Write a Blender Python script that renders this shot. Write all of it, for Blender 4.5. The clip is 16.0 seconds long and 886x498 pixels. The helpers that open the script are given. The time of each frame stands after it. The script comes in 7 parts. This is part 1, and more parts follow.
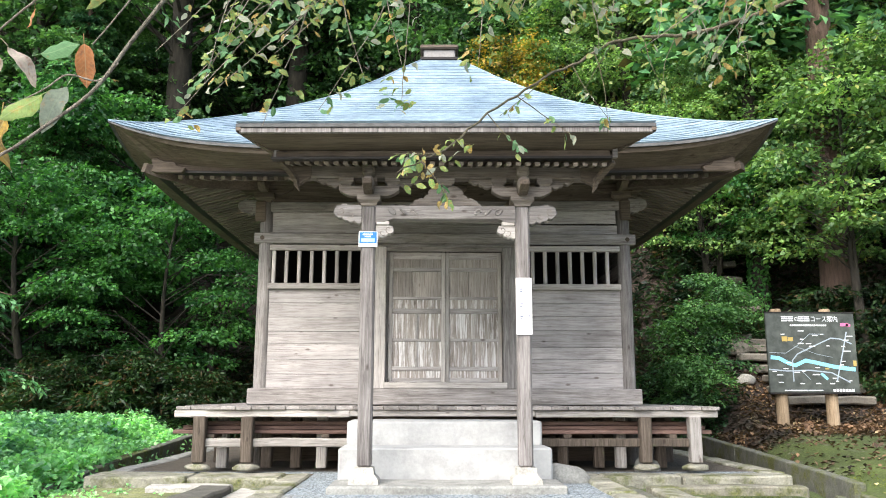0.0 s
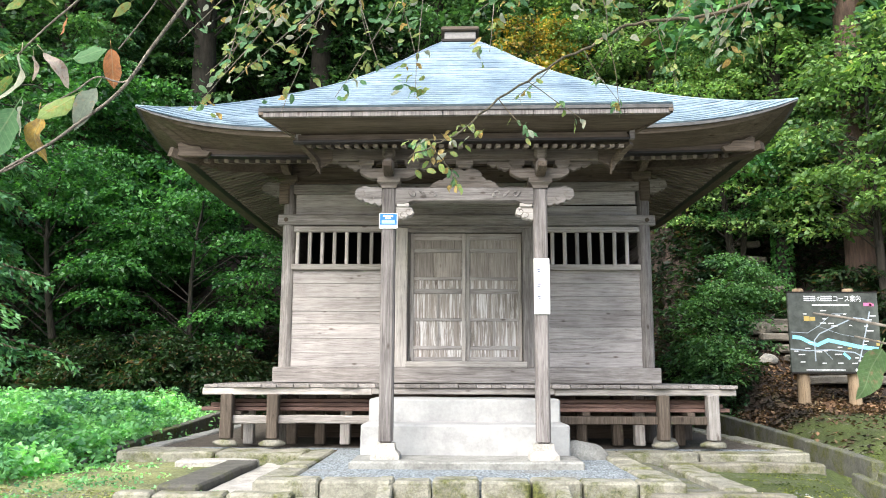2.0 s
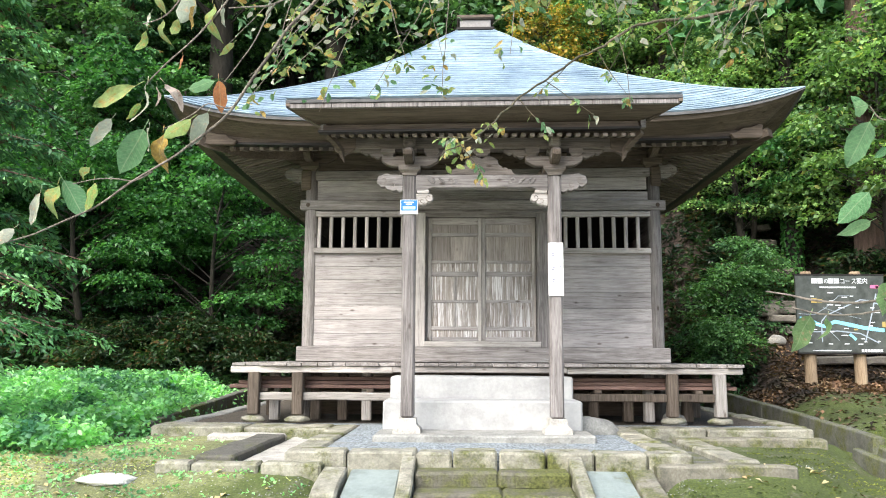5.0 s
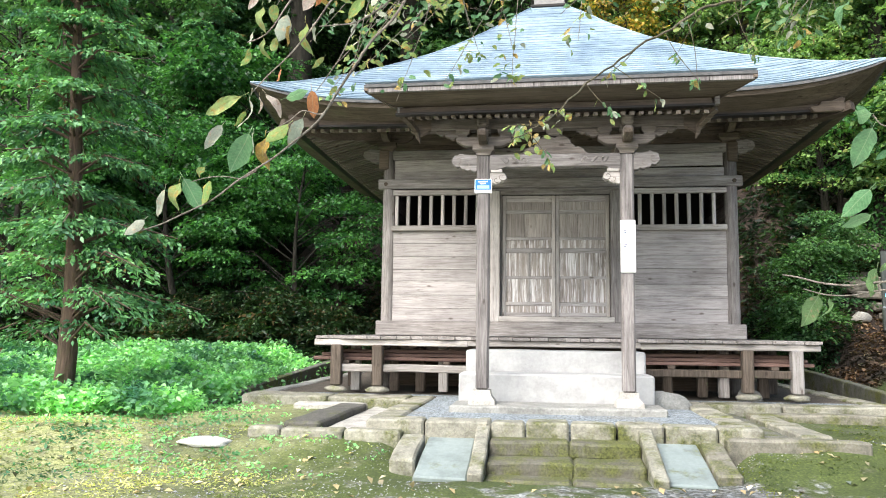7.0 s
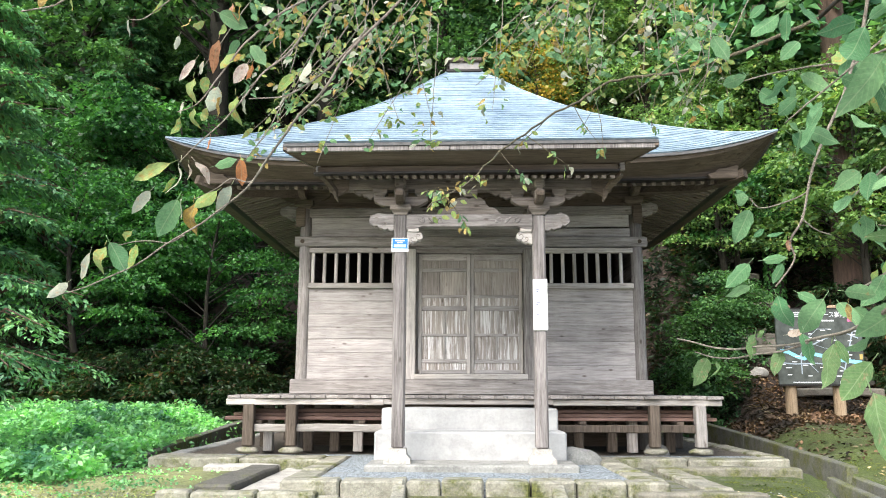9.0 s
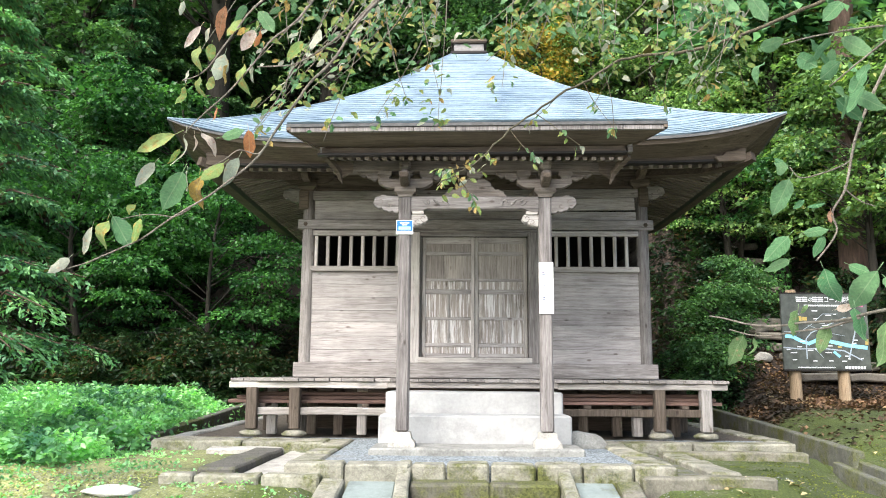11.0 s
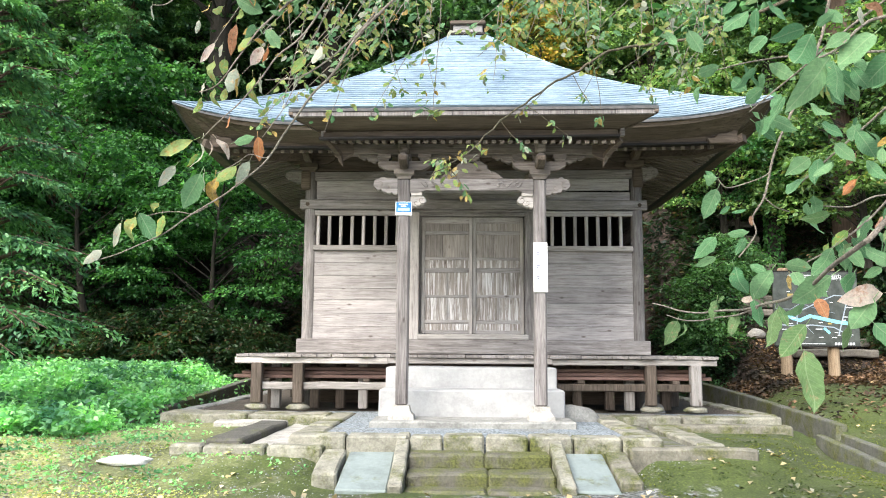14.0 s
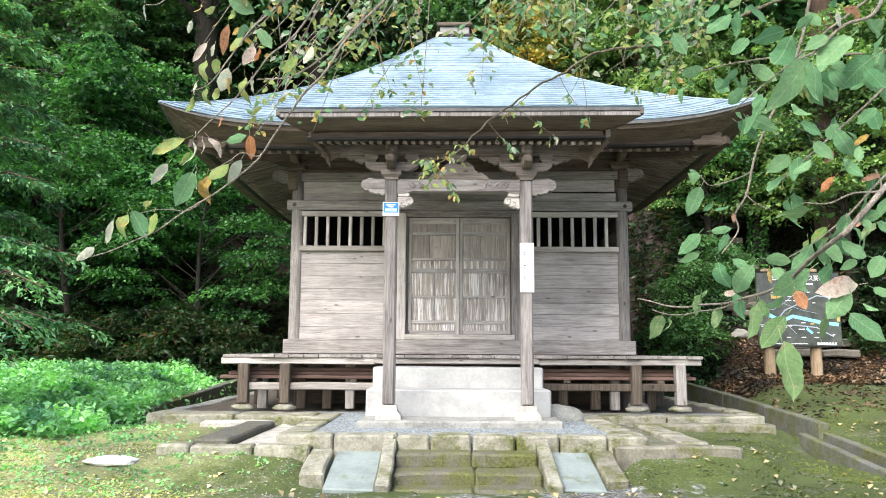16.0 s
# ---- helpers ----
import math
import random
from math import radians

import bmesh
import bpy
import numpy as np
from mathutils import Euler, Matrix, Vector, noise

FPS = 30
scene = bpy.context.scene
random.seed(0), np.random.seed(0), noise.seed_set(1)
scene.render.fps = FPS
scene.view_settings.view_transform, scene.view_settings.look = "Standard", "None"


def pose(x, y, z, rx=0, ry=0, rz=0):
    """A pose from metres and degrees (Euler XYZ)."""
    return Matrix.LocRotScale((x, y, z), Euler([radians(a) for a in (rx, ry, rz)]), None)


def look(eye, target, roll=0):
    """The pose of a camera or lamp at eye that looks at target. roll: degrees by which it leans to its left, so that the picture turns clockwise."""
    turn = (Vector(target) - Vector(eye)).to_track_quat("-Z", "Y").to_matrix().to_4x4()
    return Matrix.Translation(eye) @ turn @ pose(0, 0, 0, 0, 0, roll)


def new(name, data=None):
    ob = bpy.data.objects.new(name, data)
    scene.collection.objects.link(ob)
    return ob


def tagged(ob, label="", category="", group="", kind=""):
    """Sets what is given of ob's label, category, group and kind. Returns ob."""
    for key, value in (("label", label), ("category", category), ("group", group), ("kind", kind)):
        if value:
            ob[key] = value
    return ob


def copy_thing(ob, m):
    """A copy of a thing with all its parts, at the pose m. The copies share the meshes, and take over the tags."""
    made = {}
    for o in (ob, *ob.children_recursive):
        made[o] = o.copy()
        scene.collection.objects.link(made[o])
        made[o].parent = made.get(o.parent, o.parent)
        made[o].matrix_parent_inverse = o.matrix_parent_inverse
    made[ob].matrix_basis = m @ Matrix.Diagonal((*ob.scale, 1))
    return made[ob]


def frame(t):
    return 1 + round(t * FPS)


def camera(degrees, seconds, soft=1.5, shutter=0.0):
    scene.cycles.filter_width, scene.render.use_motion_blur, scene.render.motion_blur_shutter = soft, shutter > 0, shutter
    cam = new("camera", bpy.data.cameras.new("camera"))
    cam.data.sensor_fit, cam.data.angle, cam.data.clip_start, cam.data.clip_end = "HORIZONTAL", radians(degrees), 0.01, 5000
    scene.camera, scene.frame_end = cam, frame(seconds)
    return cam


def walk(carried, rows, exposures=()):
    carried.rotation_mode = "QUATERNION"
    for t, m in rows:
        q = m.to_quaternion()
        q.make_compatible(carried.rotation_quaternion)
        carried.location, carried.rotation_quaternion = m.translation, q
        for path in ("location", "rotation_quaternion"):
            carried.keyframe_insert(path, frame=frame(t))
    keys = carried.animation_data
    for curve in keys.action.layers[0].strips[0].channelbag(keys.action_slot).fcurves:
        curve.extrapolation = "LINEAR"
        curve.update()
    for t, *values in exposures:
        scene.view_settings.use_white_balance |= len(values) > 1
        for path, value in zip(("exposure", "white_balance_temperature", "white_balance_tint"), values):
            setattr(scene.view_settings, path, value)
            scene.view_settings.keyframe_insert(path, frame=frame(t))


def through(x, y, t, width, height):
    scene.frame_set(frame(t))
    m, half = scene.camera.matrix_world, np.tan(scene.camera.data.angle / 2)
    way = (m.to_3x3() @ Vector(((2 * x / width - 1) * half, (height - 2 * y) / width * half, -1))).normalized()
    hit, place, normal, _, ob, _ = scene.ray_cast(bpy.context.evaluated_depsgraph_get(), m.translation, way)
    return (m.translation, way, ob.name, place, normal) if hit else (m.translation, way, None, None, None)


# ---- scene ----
cam = camera(58.2, 16.0, soft=1.0)
PATH = [
    (0, (-0.265, -11.712, 0.967), (-0.227, -9.745, 1.33), 0.1),
    (0.5, (-0.257, -11.729, 0.97), (-0.223, -9.761, 1.326), 0.2),
    (1, (-0.226, -11.775, 0.95), (-0.2, -9.807, 1.302), 0.4),
    (1.5, (-0.214, -11.861, 0.949), (-0.206, -9.889, 1.281), 0.2),
    (2, (-0.198, -11.866, 0.945), (-0.223, -9.891, 1.26), 0.2),
    (2.5, (-0.215, -11.86, 0.941), (-0.275, -9.881, 1.226), -0.2),
    (3, (-0.269, -11.935, 0.947), (-0.359, -9.954, 1.201), -0.7),
    (3.5, (-0.301, -12.018, 0.951), (-0.396, -10.035, 1.189), -0.4),
    (4, (-0.291, -12.121, 0.957), (-0.368, -10.139, 1.209), -0.3),
    (4.2, (-0.293, -12.16, 0.946), (-0.358, -10.18, 1.218), -0.1),
    (6.3, (-0.237, -12.526, 0.885), (-0.301, -10.545, 1.148), 0.8),
    (6.5, (-0.252, -12.567, 0.884), (-0.368, -10.586, 1.135), 1.0),
    (7, (-0.227, -12.589, 0.897), (-0.472, -10.615, 1.105), 0.7),
    (7.5, (-0.269, -12.657, 0.9), (-0.484, -10.68, 1.109), 0.8),
    (8, (-0.282, -12.672, 0.917), (-0.44, -10.696, 1.182), 0.7),
    (8.5, (-0.267, -12.715, 0.915), (-0.361, -10.744, 1.24), 0.3),
    (9, (-0.239, -12.721, 0.907), (-0.271, -10.752, 1.256), 0.2),
    (11.5, (-0.291, -12.592, 0.883), (-0.327, -10.615, 1.181), 0.4),
    (12, (-0.263, -12.578, 0.859), (-0.275, -10.597, 1.137), -0.3),
    (12.5, (-0.282, -12.674, 0.85), (-0.264, -10.685, 1.064), -0.1),
    (13, (-0.244, -12.806, 0.867), (-0.235, -10.811, 1.003), -0.1),
    (13.5, (-0.242, -12.89, 0.902), (-0.254, -10.898, 1.078), 0.2),
    (14, (-0.228, -12.955, 0.901), (-0.268, -10.971, 1.153), 0.4),
    (14.5, (-0.22, -12.982, 0.878), (-0.27, -11.004, 1.17), 0.5),
    (15, (-0.213, -13.0, 0.877), (-0.256, -11.02, 1.154), 0.3),
    (15.5, (-0.228, -13.004, 0.872), (-0.251, -11.022, 1.133), 0.3),
    (16, (-0.24, -12.997, 0.881), (-0.245, -11.013, 1.137), 0.3),
]
walk(cam, [(t, look(eye, target, roll)) for t, eye, target, roll in PATH])


# ---- light ----
world = bpy.data.worlds.new("sky")
scene.world = world
world.use_nodes = True
wn = world.node_tree.nodes
sky = wn.new("ShaderNodeTexSky")
sky.sky_type = "NISHITA"
sky.sun_disc = False
sky.sun_elevation = radians(45)
sky.sun_rotation = radians(211)
sky.air_density = 1.0
sky.dust_density = 3.0
wn["Background"].inputs["Strength"].default_value = 0.15
world.node_tree.links.new(sky.outputs["Color"], wn["Background"].inputs["Color"])

sun_data = bpy.data.lights.new("sun", "SUN")
sun_data.energy = 3.2
sun_data.angle = radians(52)
sun_data.color = (1.0, 0.985, 0.955)
sun = new("sun", sun_data)
sun.matrix_basis = look((-14, -23, 27), (0, 0, 0))
scene.view_settings.exposure = 1.14


# ---- mesh helpers ----
def adopt(ob, parent):
    """All things stand unturned at world poses, so children keep world coordinates."""
    ob.parent = parent
    base = Matrix.Identity(4)
    chain = []
    p = parent
    while p:
        chain.append(p)
        p = p.parent
    for q in reversed(chain):
        base = base @ q.matrix_parent_inverse @ q.matrix_basis
    ob.matrix_parent_inverse = base.inverted()
    return ob


def part(name, bm, material, parent=None, label="", smooth=False):
    me = bpy.data.meshes.new(name)
    bm.to_mesh(me)
    bm.free()
    return part_mesh(name, me, material, parent, label, smooth)


def part_mesh(name, me, material, parent=None, label="", smooth=False):
    if material and not me.materials:
        me.materials.append(material)
    if smooth:
        me.polygons.foreach_set("use_smooth", [True] * len(me.polygons))
    ob = new(name, me)
    if parent:
        adopt(ob, parent)
    if label:
        ob["label"] = label
    return ob


def thing(name, at, label, category, group="", kind=""):
    ob = new(name)
    ob.empty_display_size = 0.1
    ob.location = at
    return tagged(ob, label, category, group, kind)


BOXES = {}


def box_mesh(name, size, bev, material, wear=0.0, seed=0):
    """A box with chamfered edges about its centre; alike boxes share one mesh."""
    key = (name, tuple(round(s, 4) for s in size), bev, material.name, wear, seed)
    if key in BOXES:
        return BOXES[key]
    bm = bmesh.new()
    bmesh.ops.create_cube(bm, size=1.0)
    bmesh.ops.scale(bm, vec=size, verts=bm.verts)
    if wear:
        longest = max(range(3), key=lambda i: size[i])
        cuts = max(2, min(10, int(size[longest] / 0.25)))
        es = [e for e in bm.edges if abs((e.verts[0].co - e.verts[1].co)[longest]) > size[longest] * 0.9]
        bmesh.ops.subdivide_edges(bm, edges=es, cuts=cuts)
    if bev:
        es = [e for e in bm.edges if e.is_manifold and e.calc_face_angle(0) > 1.0]
        bmesh.ops.bevel(bm, geom=es, offset=min(bev, min(size) * 0.3), segments=1, affect="EDGES")
    if wear:
        off = Vector((seed * 3.1 + 7, seed * 1.7, 4.2))
        for v in bm.verts:
            v.co += wear * noise.noise_vector(v.co * 2.2 + off) + 0.4 * wear * noise.noise_vector(v.co * 9 + off)
    me = bpy.data.meshes.new(name)
    bm.to_mesh(me)
    bm.free()
    me.materials.append(material)
    BOXES[key] = me
    return me


def box(name, lo, hi, material, parent=None, bev=0.008, label="", wear=0.0, seed=0, turn=(0, 0, 0)):
    size = [hi[i] - lo[i] for i in range(3)]
    ob = new(name, box_mesh(name, size, bev, material, wear, seed))
    ob.matrix_basis = pose(*[(hi[i] + lo[i]) / 2 for i in range(3)], *turn)
    if parent:
        adopt(ob, parent)
    if label:
        ob["label"] = label
    return ob


def tube_bm(bm, points, radii, sides=8, cap=True):
    """A tapered tube along points."""
    pts = [Vector(p) for p in points]
    rings = []
    side = None
    for i, p in enumerate(pts):
        d = (pts[min(i + 1, len(pts) - 1)] - pts[max(i - 1, 0)]).normalized()
        if side is None:
            side = d.orthogonal().normalized()
        side = (side - d * side.dot(d)).normalized()
        up = d.cross(side)
        r = radii[i]
        rings.append([bm.verts.new(p + r * (math.cos(2 * math.pi * k / sides) * side + math.sin(2 * math.pi * k / sides) * up)) for k in range(sides)])
    for a, b in zip(rings, rings[1:]):
        for k in range(sides):
            bm.faces.new((a[k], a[(k + 1) % sides], b[(k + 1) % sides], b[k]))
    if cap:
        bm.faces.new(list(reversed(rings[0])))
        bm.faces.new(rings[-1])


def lathe_bm(bm, profile, centre, sides=16):
    tube_pts = [(centre[0], centre[1], centre[2] + z) for r, z in profile]
    rings = []
    for (r, z), c in zip(profile, tube_pts):
        rings.append([bm.verts.new((c[0] + r * math.cos(2 * math.pi * k / sides), c[1] + r * math.sin(2 * math.pi * k / sides), c[2])) for k in range(sides)])
    for a, b in zip(rings, rings[1:]):
        for k in range(sides):
            bm.faces.new((a[k], a[(k + 1) % sides], b[(k + 1) % sides], b[k]))
    bm.faces.new(list(reversed(rings[0])))
    bm.faces.new(rings[-1])


def prism(name, outline, y0, y1, material, parent, label="", bev=0.006):
    """A board cut to an outline in x and z, from y0 to y1."""
    bm = bmesh.new()
    front = [bm.verts.new((x, y0, z)) for x, z in outline]
    back = [bm.verts.new((x, y1, z)) for x, z in outline]
    n = len(outline)
    bm.faces.new(front)
    bm.faces.new(list(reversed(back)))
    for i in range(n):
        bm.faces.new((front[(i + 1) % n], front[i], back[i], back[(i + 1) % n]))
    bmesh.ops.recalc_face_normals(bm, faces=bm.faces)
    if bev:
        es = [e for e in bm.edges if e.calc_face_angle(0) > 0.9]
        bmesh.ops.bevel(bm, geom=es, offset=bev, segments=1, affect="EDGES")
    return part(name, bm, material, parent, label)


# ---- materials ----
def mat(name):
    m = bpy.data.materials.new(name)
    m.use_nodes = True
    nt = m.node_tree
    return m, nt, nt.nodes["Principled BSDF"]


def node(nt, kind, **inputs):
    n = nt.nodes.new(kind)
    for k, v in inputs.items():
        n.inputs[k.replace("_", " ")].default_value = v
    return n


def ramp(nt, fac, stops):
    r = nt.nodes.new("ShaderNodeValToRGB")
    while len(r.color_ramp.elements) < len(stops):
        r.color_ramp.elements.new(0.5)
    for e, (p, c) in zip(r.color_ramp.elements, stops):
        e.position = p
        e.color = (*c, 1) if len(c) == 3 else c
    nt.links.new(fac, r.inputs["Fac"])
    return r.outputs["Color"]


def mix(nt, fac, a, b, how="MIX"):
    m = nt.nodes.new("ShaderNodeMix")
    m.data_type = "RGBA"
    m.blend_type = how
    m.clamp_factor = True
    for v, i in ((fac, 0), (a, 6), (b, 7)):
        if isinstance(v, (int, float)):
            m.inputs[i].default_value = v
        elif isinstance(v, tuple):
            m.inputs[i].default_value = (*v, 1)
        else:
            nt.links.new(v, m.inputs[i])
    return m.outputs[2]


def bump(nt, b, height, strength, distance=0.02):
    n = nt.nodes.new("ShaderNodeBump")
    n.inputs["Strength"].default_value = strength
    n.inputs["Distance"].default_value = distance
    nt.links.new(height, n.inputs["Height"])
    nt.links.new(n.outputs["Normal"], b.inputs["Normal"])


def coords(nt, scale=(1, 1, 1), spread=True, world_space=False):
    """Object coordinates, shifted by a random step for each object."""
    tc = nt.nodes.new("ShaderNodeTexCoord")
    mp = nt.nodes.new("ShaderNodeMapping")
    mp.inputs["Scale"].default_value = scale
    if world_space:
        g = nt.nodes.new("ShaderNodeNewGeometry")
        nt.links.new(g.outputs["Position"], mp.inputs["Vector"])
    else:
        nt.links.new(tc.outputs["Object"], mp.inputs["Vector"])
    if spread:
        oi = nt.nodes.new("ShaderNodeObjectInfo")
        k = nt.nodes.new("ShaderNodeMath")
        k.operation = "MULTIPLY"
        k.inputs[1].default_value = 37.0
        nt.links.new(oi.outputs["Random"], k.inputs[0])
        nt.links.new(k.outputs[0], mp.inputs["Location"])
    return mp.outputs["Vector"]


def noise_tex(nt, vec, scale, detail=4, rough=0.6):
    n = node(nt, "ShaderNodeTexNoise", Scale=scale, Detail=detail, Roughness=rough)
    nt.links.new(vec, n.inputs["Vector"])
    return n.outputs["Fac"]


def obj_random(nt):
    return nt.nodes.new("ShaderNodeObjectInfo").outputs["Random"]


def wood(name, dark, mid, light, axis=0, rough=0.85, vary=0.35, patches=0.0, mould=0.0):
    """Weathered timber: fine grain along axis, knots and pale worn patches, random tone for each piece."""
    m, nt, b = mat(name)
    s = [17, 17, 17]
    s[axis] = 0.9
    fine_n = node(nt, "ShaderNodeTexNoise", Scale=2.4, Detail=7.0, Roughness=0.72, Distortion=0.9)
    nt.links.new(coords(nt, s), fine_n.inputs["Vector"])
    fine = fine_n.outputs["Fac"]
    s2 = [6, 6, 6]
    s2[axis] = 0.7
    broad_n = node(nt, "ShaderNodeTexNoise", Scale=1.5, Detail=4.0, Roughness=0.6, Distortion=1.4)
    nt.links.new(coords(nt, s2), broad_n.inputs["Vector"])
    broad = broad_n.outputs["Fac"]
    blot = noise_tex(nt, coords(nt, (1, 1, 1)), 1.7, 4, 0.6)
    c1 = ramp(nt, fine, [(0.34, dark), (0.5, mid), (0.66, light)])
    c2 = ramp(nt, broad, [(0.3, tuple(x * 0.62 for x in mid)), (0.7, light)])
    c = mix(nt, 0.45, c1, c2)
    c = mix(nt, 0.42, c, ramp(nt, blot, [(0.3, (0.45, 0.42, 0.4)), (0.62, (1.12, 1.1, 1.07))]), "MULTIPLY")
    s3 = [30, 30, 30]
    s3[axis] = 0.55
    crack_n = node(nt, "ShaderNodeTexNoise", Scale=1.3, Detail=3.0, Roughness=0.6, Distortion=0.5)
    nt.links.new(coords(nt, s3), crack_n.inputs["Vector"])
    crack = ramp(nt, crack_n.outputs["Fac"], [(0.475, (1, 1, 1)), (0.5, (0.42, 0.39, 0.37)), (0.525, (1, 1, 1))])
    c = mix(nt, 0.75, c, crack, "MULTIPLY")
    vor = node(nt, "ShaderNodeTexVoronoi", Scale=1.0)
    s4 = [5.5, 5.5, 5.5]
    s4[axis] = 2.4
    nt.links.new(coords(nt, s4), vor.inputs["Vector"])
    knot = ramp(nt, vor.outputs["Distance"], [(0.05, (0.3, 0.25, 0.22)), (0.12, (1, 1, 1))])
    c = mix(nt, 0.8, c, knot, "MULTIPLY")
    tone = ramp(nt, obj_random(nt), [(0, (1 - vary,) * 3), (1, (1.0 + vary * 0.3,) * 3)])
    c = mix(nt, 1.0, c, tone, "MULTIPLY")
    if patches:
        pn = noise_tex(nt, coords(nt, [x * 0.6 for x in s]), 2.6, 6, 0.75)
        lim = ramp(nt, pn, [(1 - patches - 0.04, (0, 0, 0)), (1 - patches + 0.06, (1, 1, 1))])
        c = mix(nt, lim, c, (0.8, 0.785, 0.775))
    if mould:
        mn = noise_tex(nt, coords(nt, (1, 1, 1)), 3.1, 5, 0.65)
        lim = ramp(nt, mn, [(1 - mould - 0.05, (0, 0, 0)), (1 - mould + 0.1, (1, 1, 1))])
        c = mix(nt, lim, c, (0.16, 0.19, 0.09))
    nt.links.new(c, b.inputs["Base Color"])
    b.inputs["Roughness"].default_value = rough
    b.inputs["Specular IOR Level"].default_value = 0.25
    bump(nt, b, fine, 0.55, 0.006)
    return m


GREY = ((0.1, 0.089, 0.083), (0.285, 0.263, 0.25), (0.49, 0.463, 0.447))
WALL = ((0.25, 0.224, 0.208), (0.47, 0.441, 0.43), (0.65, 0.622, 0.61))
wood_x = wood("weathered board along x", *GREY, axis=0)
wood_y = wood("weathered board along y", *GREY, axis=1)
wood_z = wood("weathered post along z", *GREY, axis=2)
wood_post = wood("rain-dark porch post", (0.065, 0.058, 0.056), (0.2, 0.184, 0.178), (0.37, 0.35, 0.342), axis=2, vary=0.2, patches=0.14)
wood_wall = wood("weathered wall plank", *WALL, axis=0, vary=0.16, patches=0.3)
wood_pale = wood("bleached board", (0.3, 0.27, 0.24), (0.5, 0.47, 0.44), (0.66, 0.63, 0.6), axis=0, patches=0.3)
wood_pale_z = wood("bleached upright", (0.32, 0.29, 0.27), (0.54, 0.51, 0.485), (0.7, 0.67, 0.645), axis=2)
wood_door = wood("door panel with flaked paint", (0.23, 0.2, 0.17), (0.43, 0.385, 0.345), (0.6, 0.55, 0.51), axis=2, patches=0.47, vary=0.2)
wood_door_up = wood("door panel upper", (0.25, 0.22, 0.19), (0.44, 0.4, 0.365), (0.6, 0.555, 0.52), axis=2, patches=0.28, vary=0.2)
# Eave timbers: browner wood, with the eaves' shade put into the darker colour.
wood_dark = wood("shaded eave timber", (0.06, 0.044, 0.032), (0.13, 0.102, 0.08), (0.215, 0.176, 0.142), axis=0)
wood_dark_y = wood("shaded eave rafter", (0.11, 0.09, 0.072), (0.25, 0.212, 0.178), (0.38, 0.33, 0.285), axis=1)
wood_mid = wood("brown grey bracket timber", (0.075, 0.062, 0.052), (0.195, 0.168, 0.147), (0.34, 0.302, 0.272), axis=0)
wood_red = wood("stored reddish board", (0.09, 0.05, 0.04), (0.2, 0.125, 0.105), (0.3, 0.2, 0.17), axis=0)
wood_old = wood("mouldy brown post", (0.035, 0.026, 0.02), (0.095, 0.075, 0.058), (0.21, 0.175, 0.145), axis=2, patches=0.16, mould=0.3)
wood_log = wood("pale brown log", (0.2, 0.14, 0.09), (0.38, 0.28, 0.18), (0.48, 0.38, 0.26), axis=2)


def plain(name, color, rough=0.6, metal=0.0, grain=0.12, scale=30):
    m, nt, b = mat(name)
    n = noise_tex(nt, coords(nt), scale, 4, 0.6)
    c = mix(nt, 1.0, color, ramp(nt, n, [(0.25, (1 - grain * 2,) * 3), (0.75, (1 + grain,) * 3)]), "MULTIPLY")
    nt.links.new(c, b.inputs["Base Color"])
    b.inputs["Roughness"].default_value = rough
    b.inputs["Metallic"].default_value = metal
    return m


# near-black: the unlit room's shade put into the colour
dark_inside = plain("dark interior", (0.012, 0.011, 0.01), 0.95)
iron = plain("dark iron", (0.03, 0.027, 0.025), 0.55, 0.6)
paper = plain("white notice board", (0.88, 0.88, 0.87), 0.5, 0, 0.03)
ink = plain("blue black ink", (0.07, 0.08, 0.16), 0.6)
blue_plate = plain("bright blue enamel", (0.006, 0.17, 0.56), 0.35, 0, 0.04)
white_enamel = plain("white enamel", (0.85, 0.88, 0.9), 0.35, 0, 0.03)


def stone(name, color, moss=0.3, rough=0.9, scale=1.0, light=1.25, dark=0.5, grain=0.6):
    m, nt, b = mat(name)
    v = coords(nt)
    n1 = noise_tex(nt, v, 5 * scale, 6, 0.7)
    n2 = noise_tex(nt, v, 45 * scale, 4, 0.7)
    c = ramp(nt, n1, [(0.25, tuple(x * dark for x in color)), (0.55, color), (0.8, tuple(min(1, x * light) for x in color))])
    c = mix(nt, grain, c, ramp(nt, n2, [(0.3, (0.45, 0.45, 0.43)), (0.7, (1.18, 1.18, 1.15))]), "MULTIPLY")
    if moss:
        n3 = noise_tex(nt, coords(nt, world_space=True, spread=False), 2.6, 6, 0.7)
        lim = ramp(nt, n3, [(0.92 - moss, (0, 0, 0)), (1.08 - moss, (1, 1, 1))])
        mc = ramp(nt, n2, [(0.3, (0.03, 0.038, 0.01)), (0.7, (0.17, 0.18, 0.05))])
        c = mix(nt, lim, c, mc)
    nt.links.new(c, b.inputs["Base Color"])
    b.inputs["Roughness"].default_value = rough
    add = nt.nodes.new("ShaderNodeMath")
    add.operation = "ADD"
    nt.links.new(n1, add.inputs[0])
    nt.links.new(n2, add.inputs[1])
    bump(nt, b, add.outputs[0], grain * 1.4, 0.02)
    return m


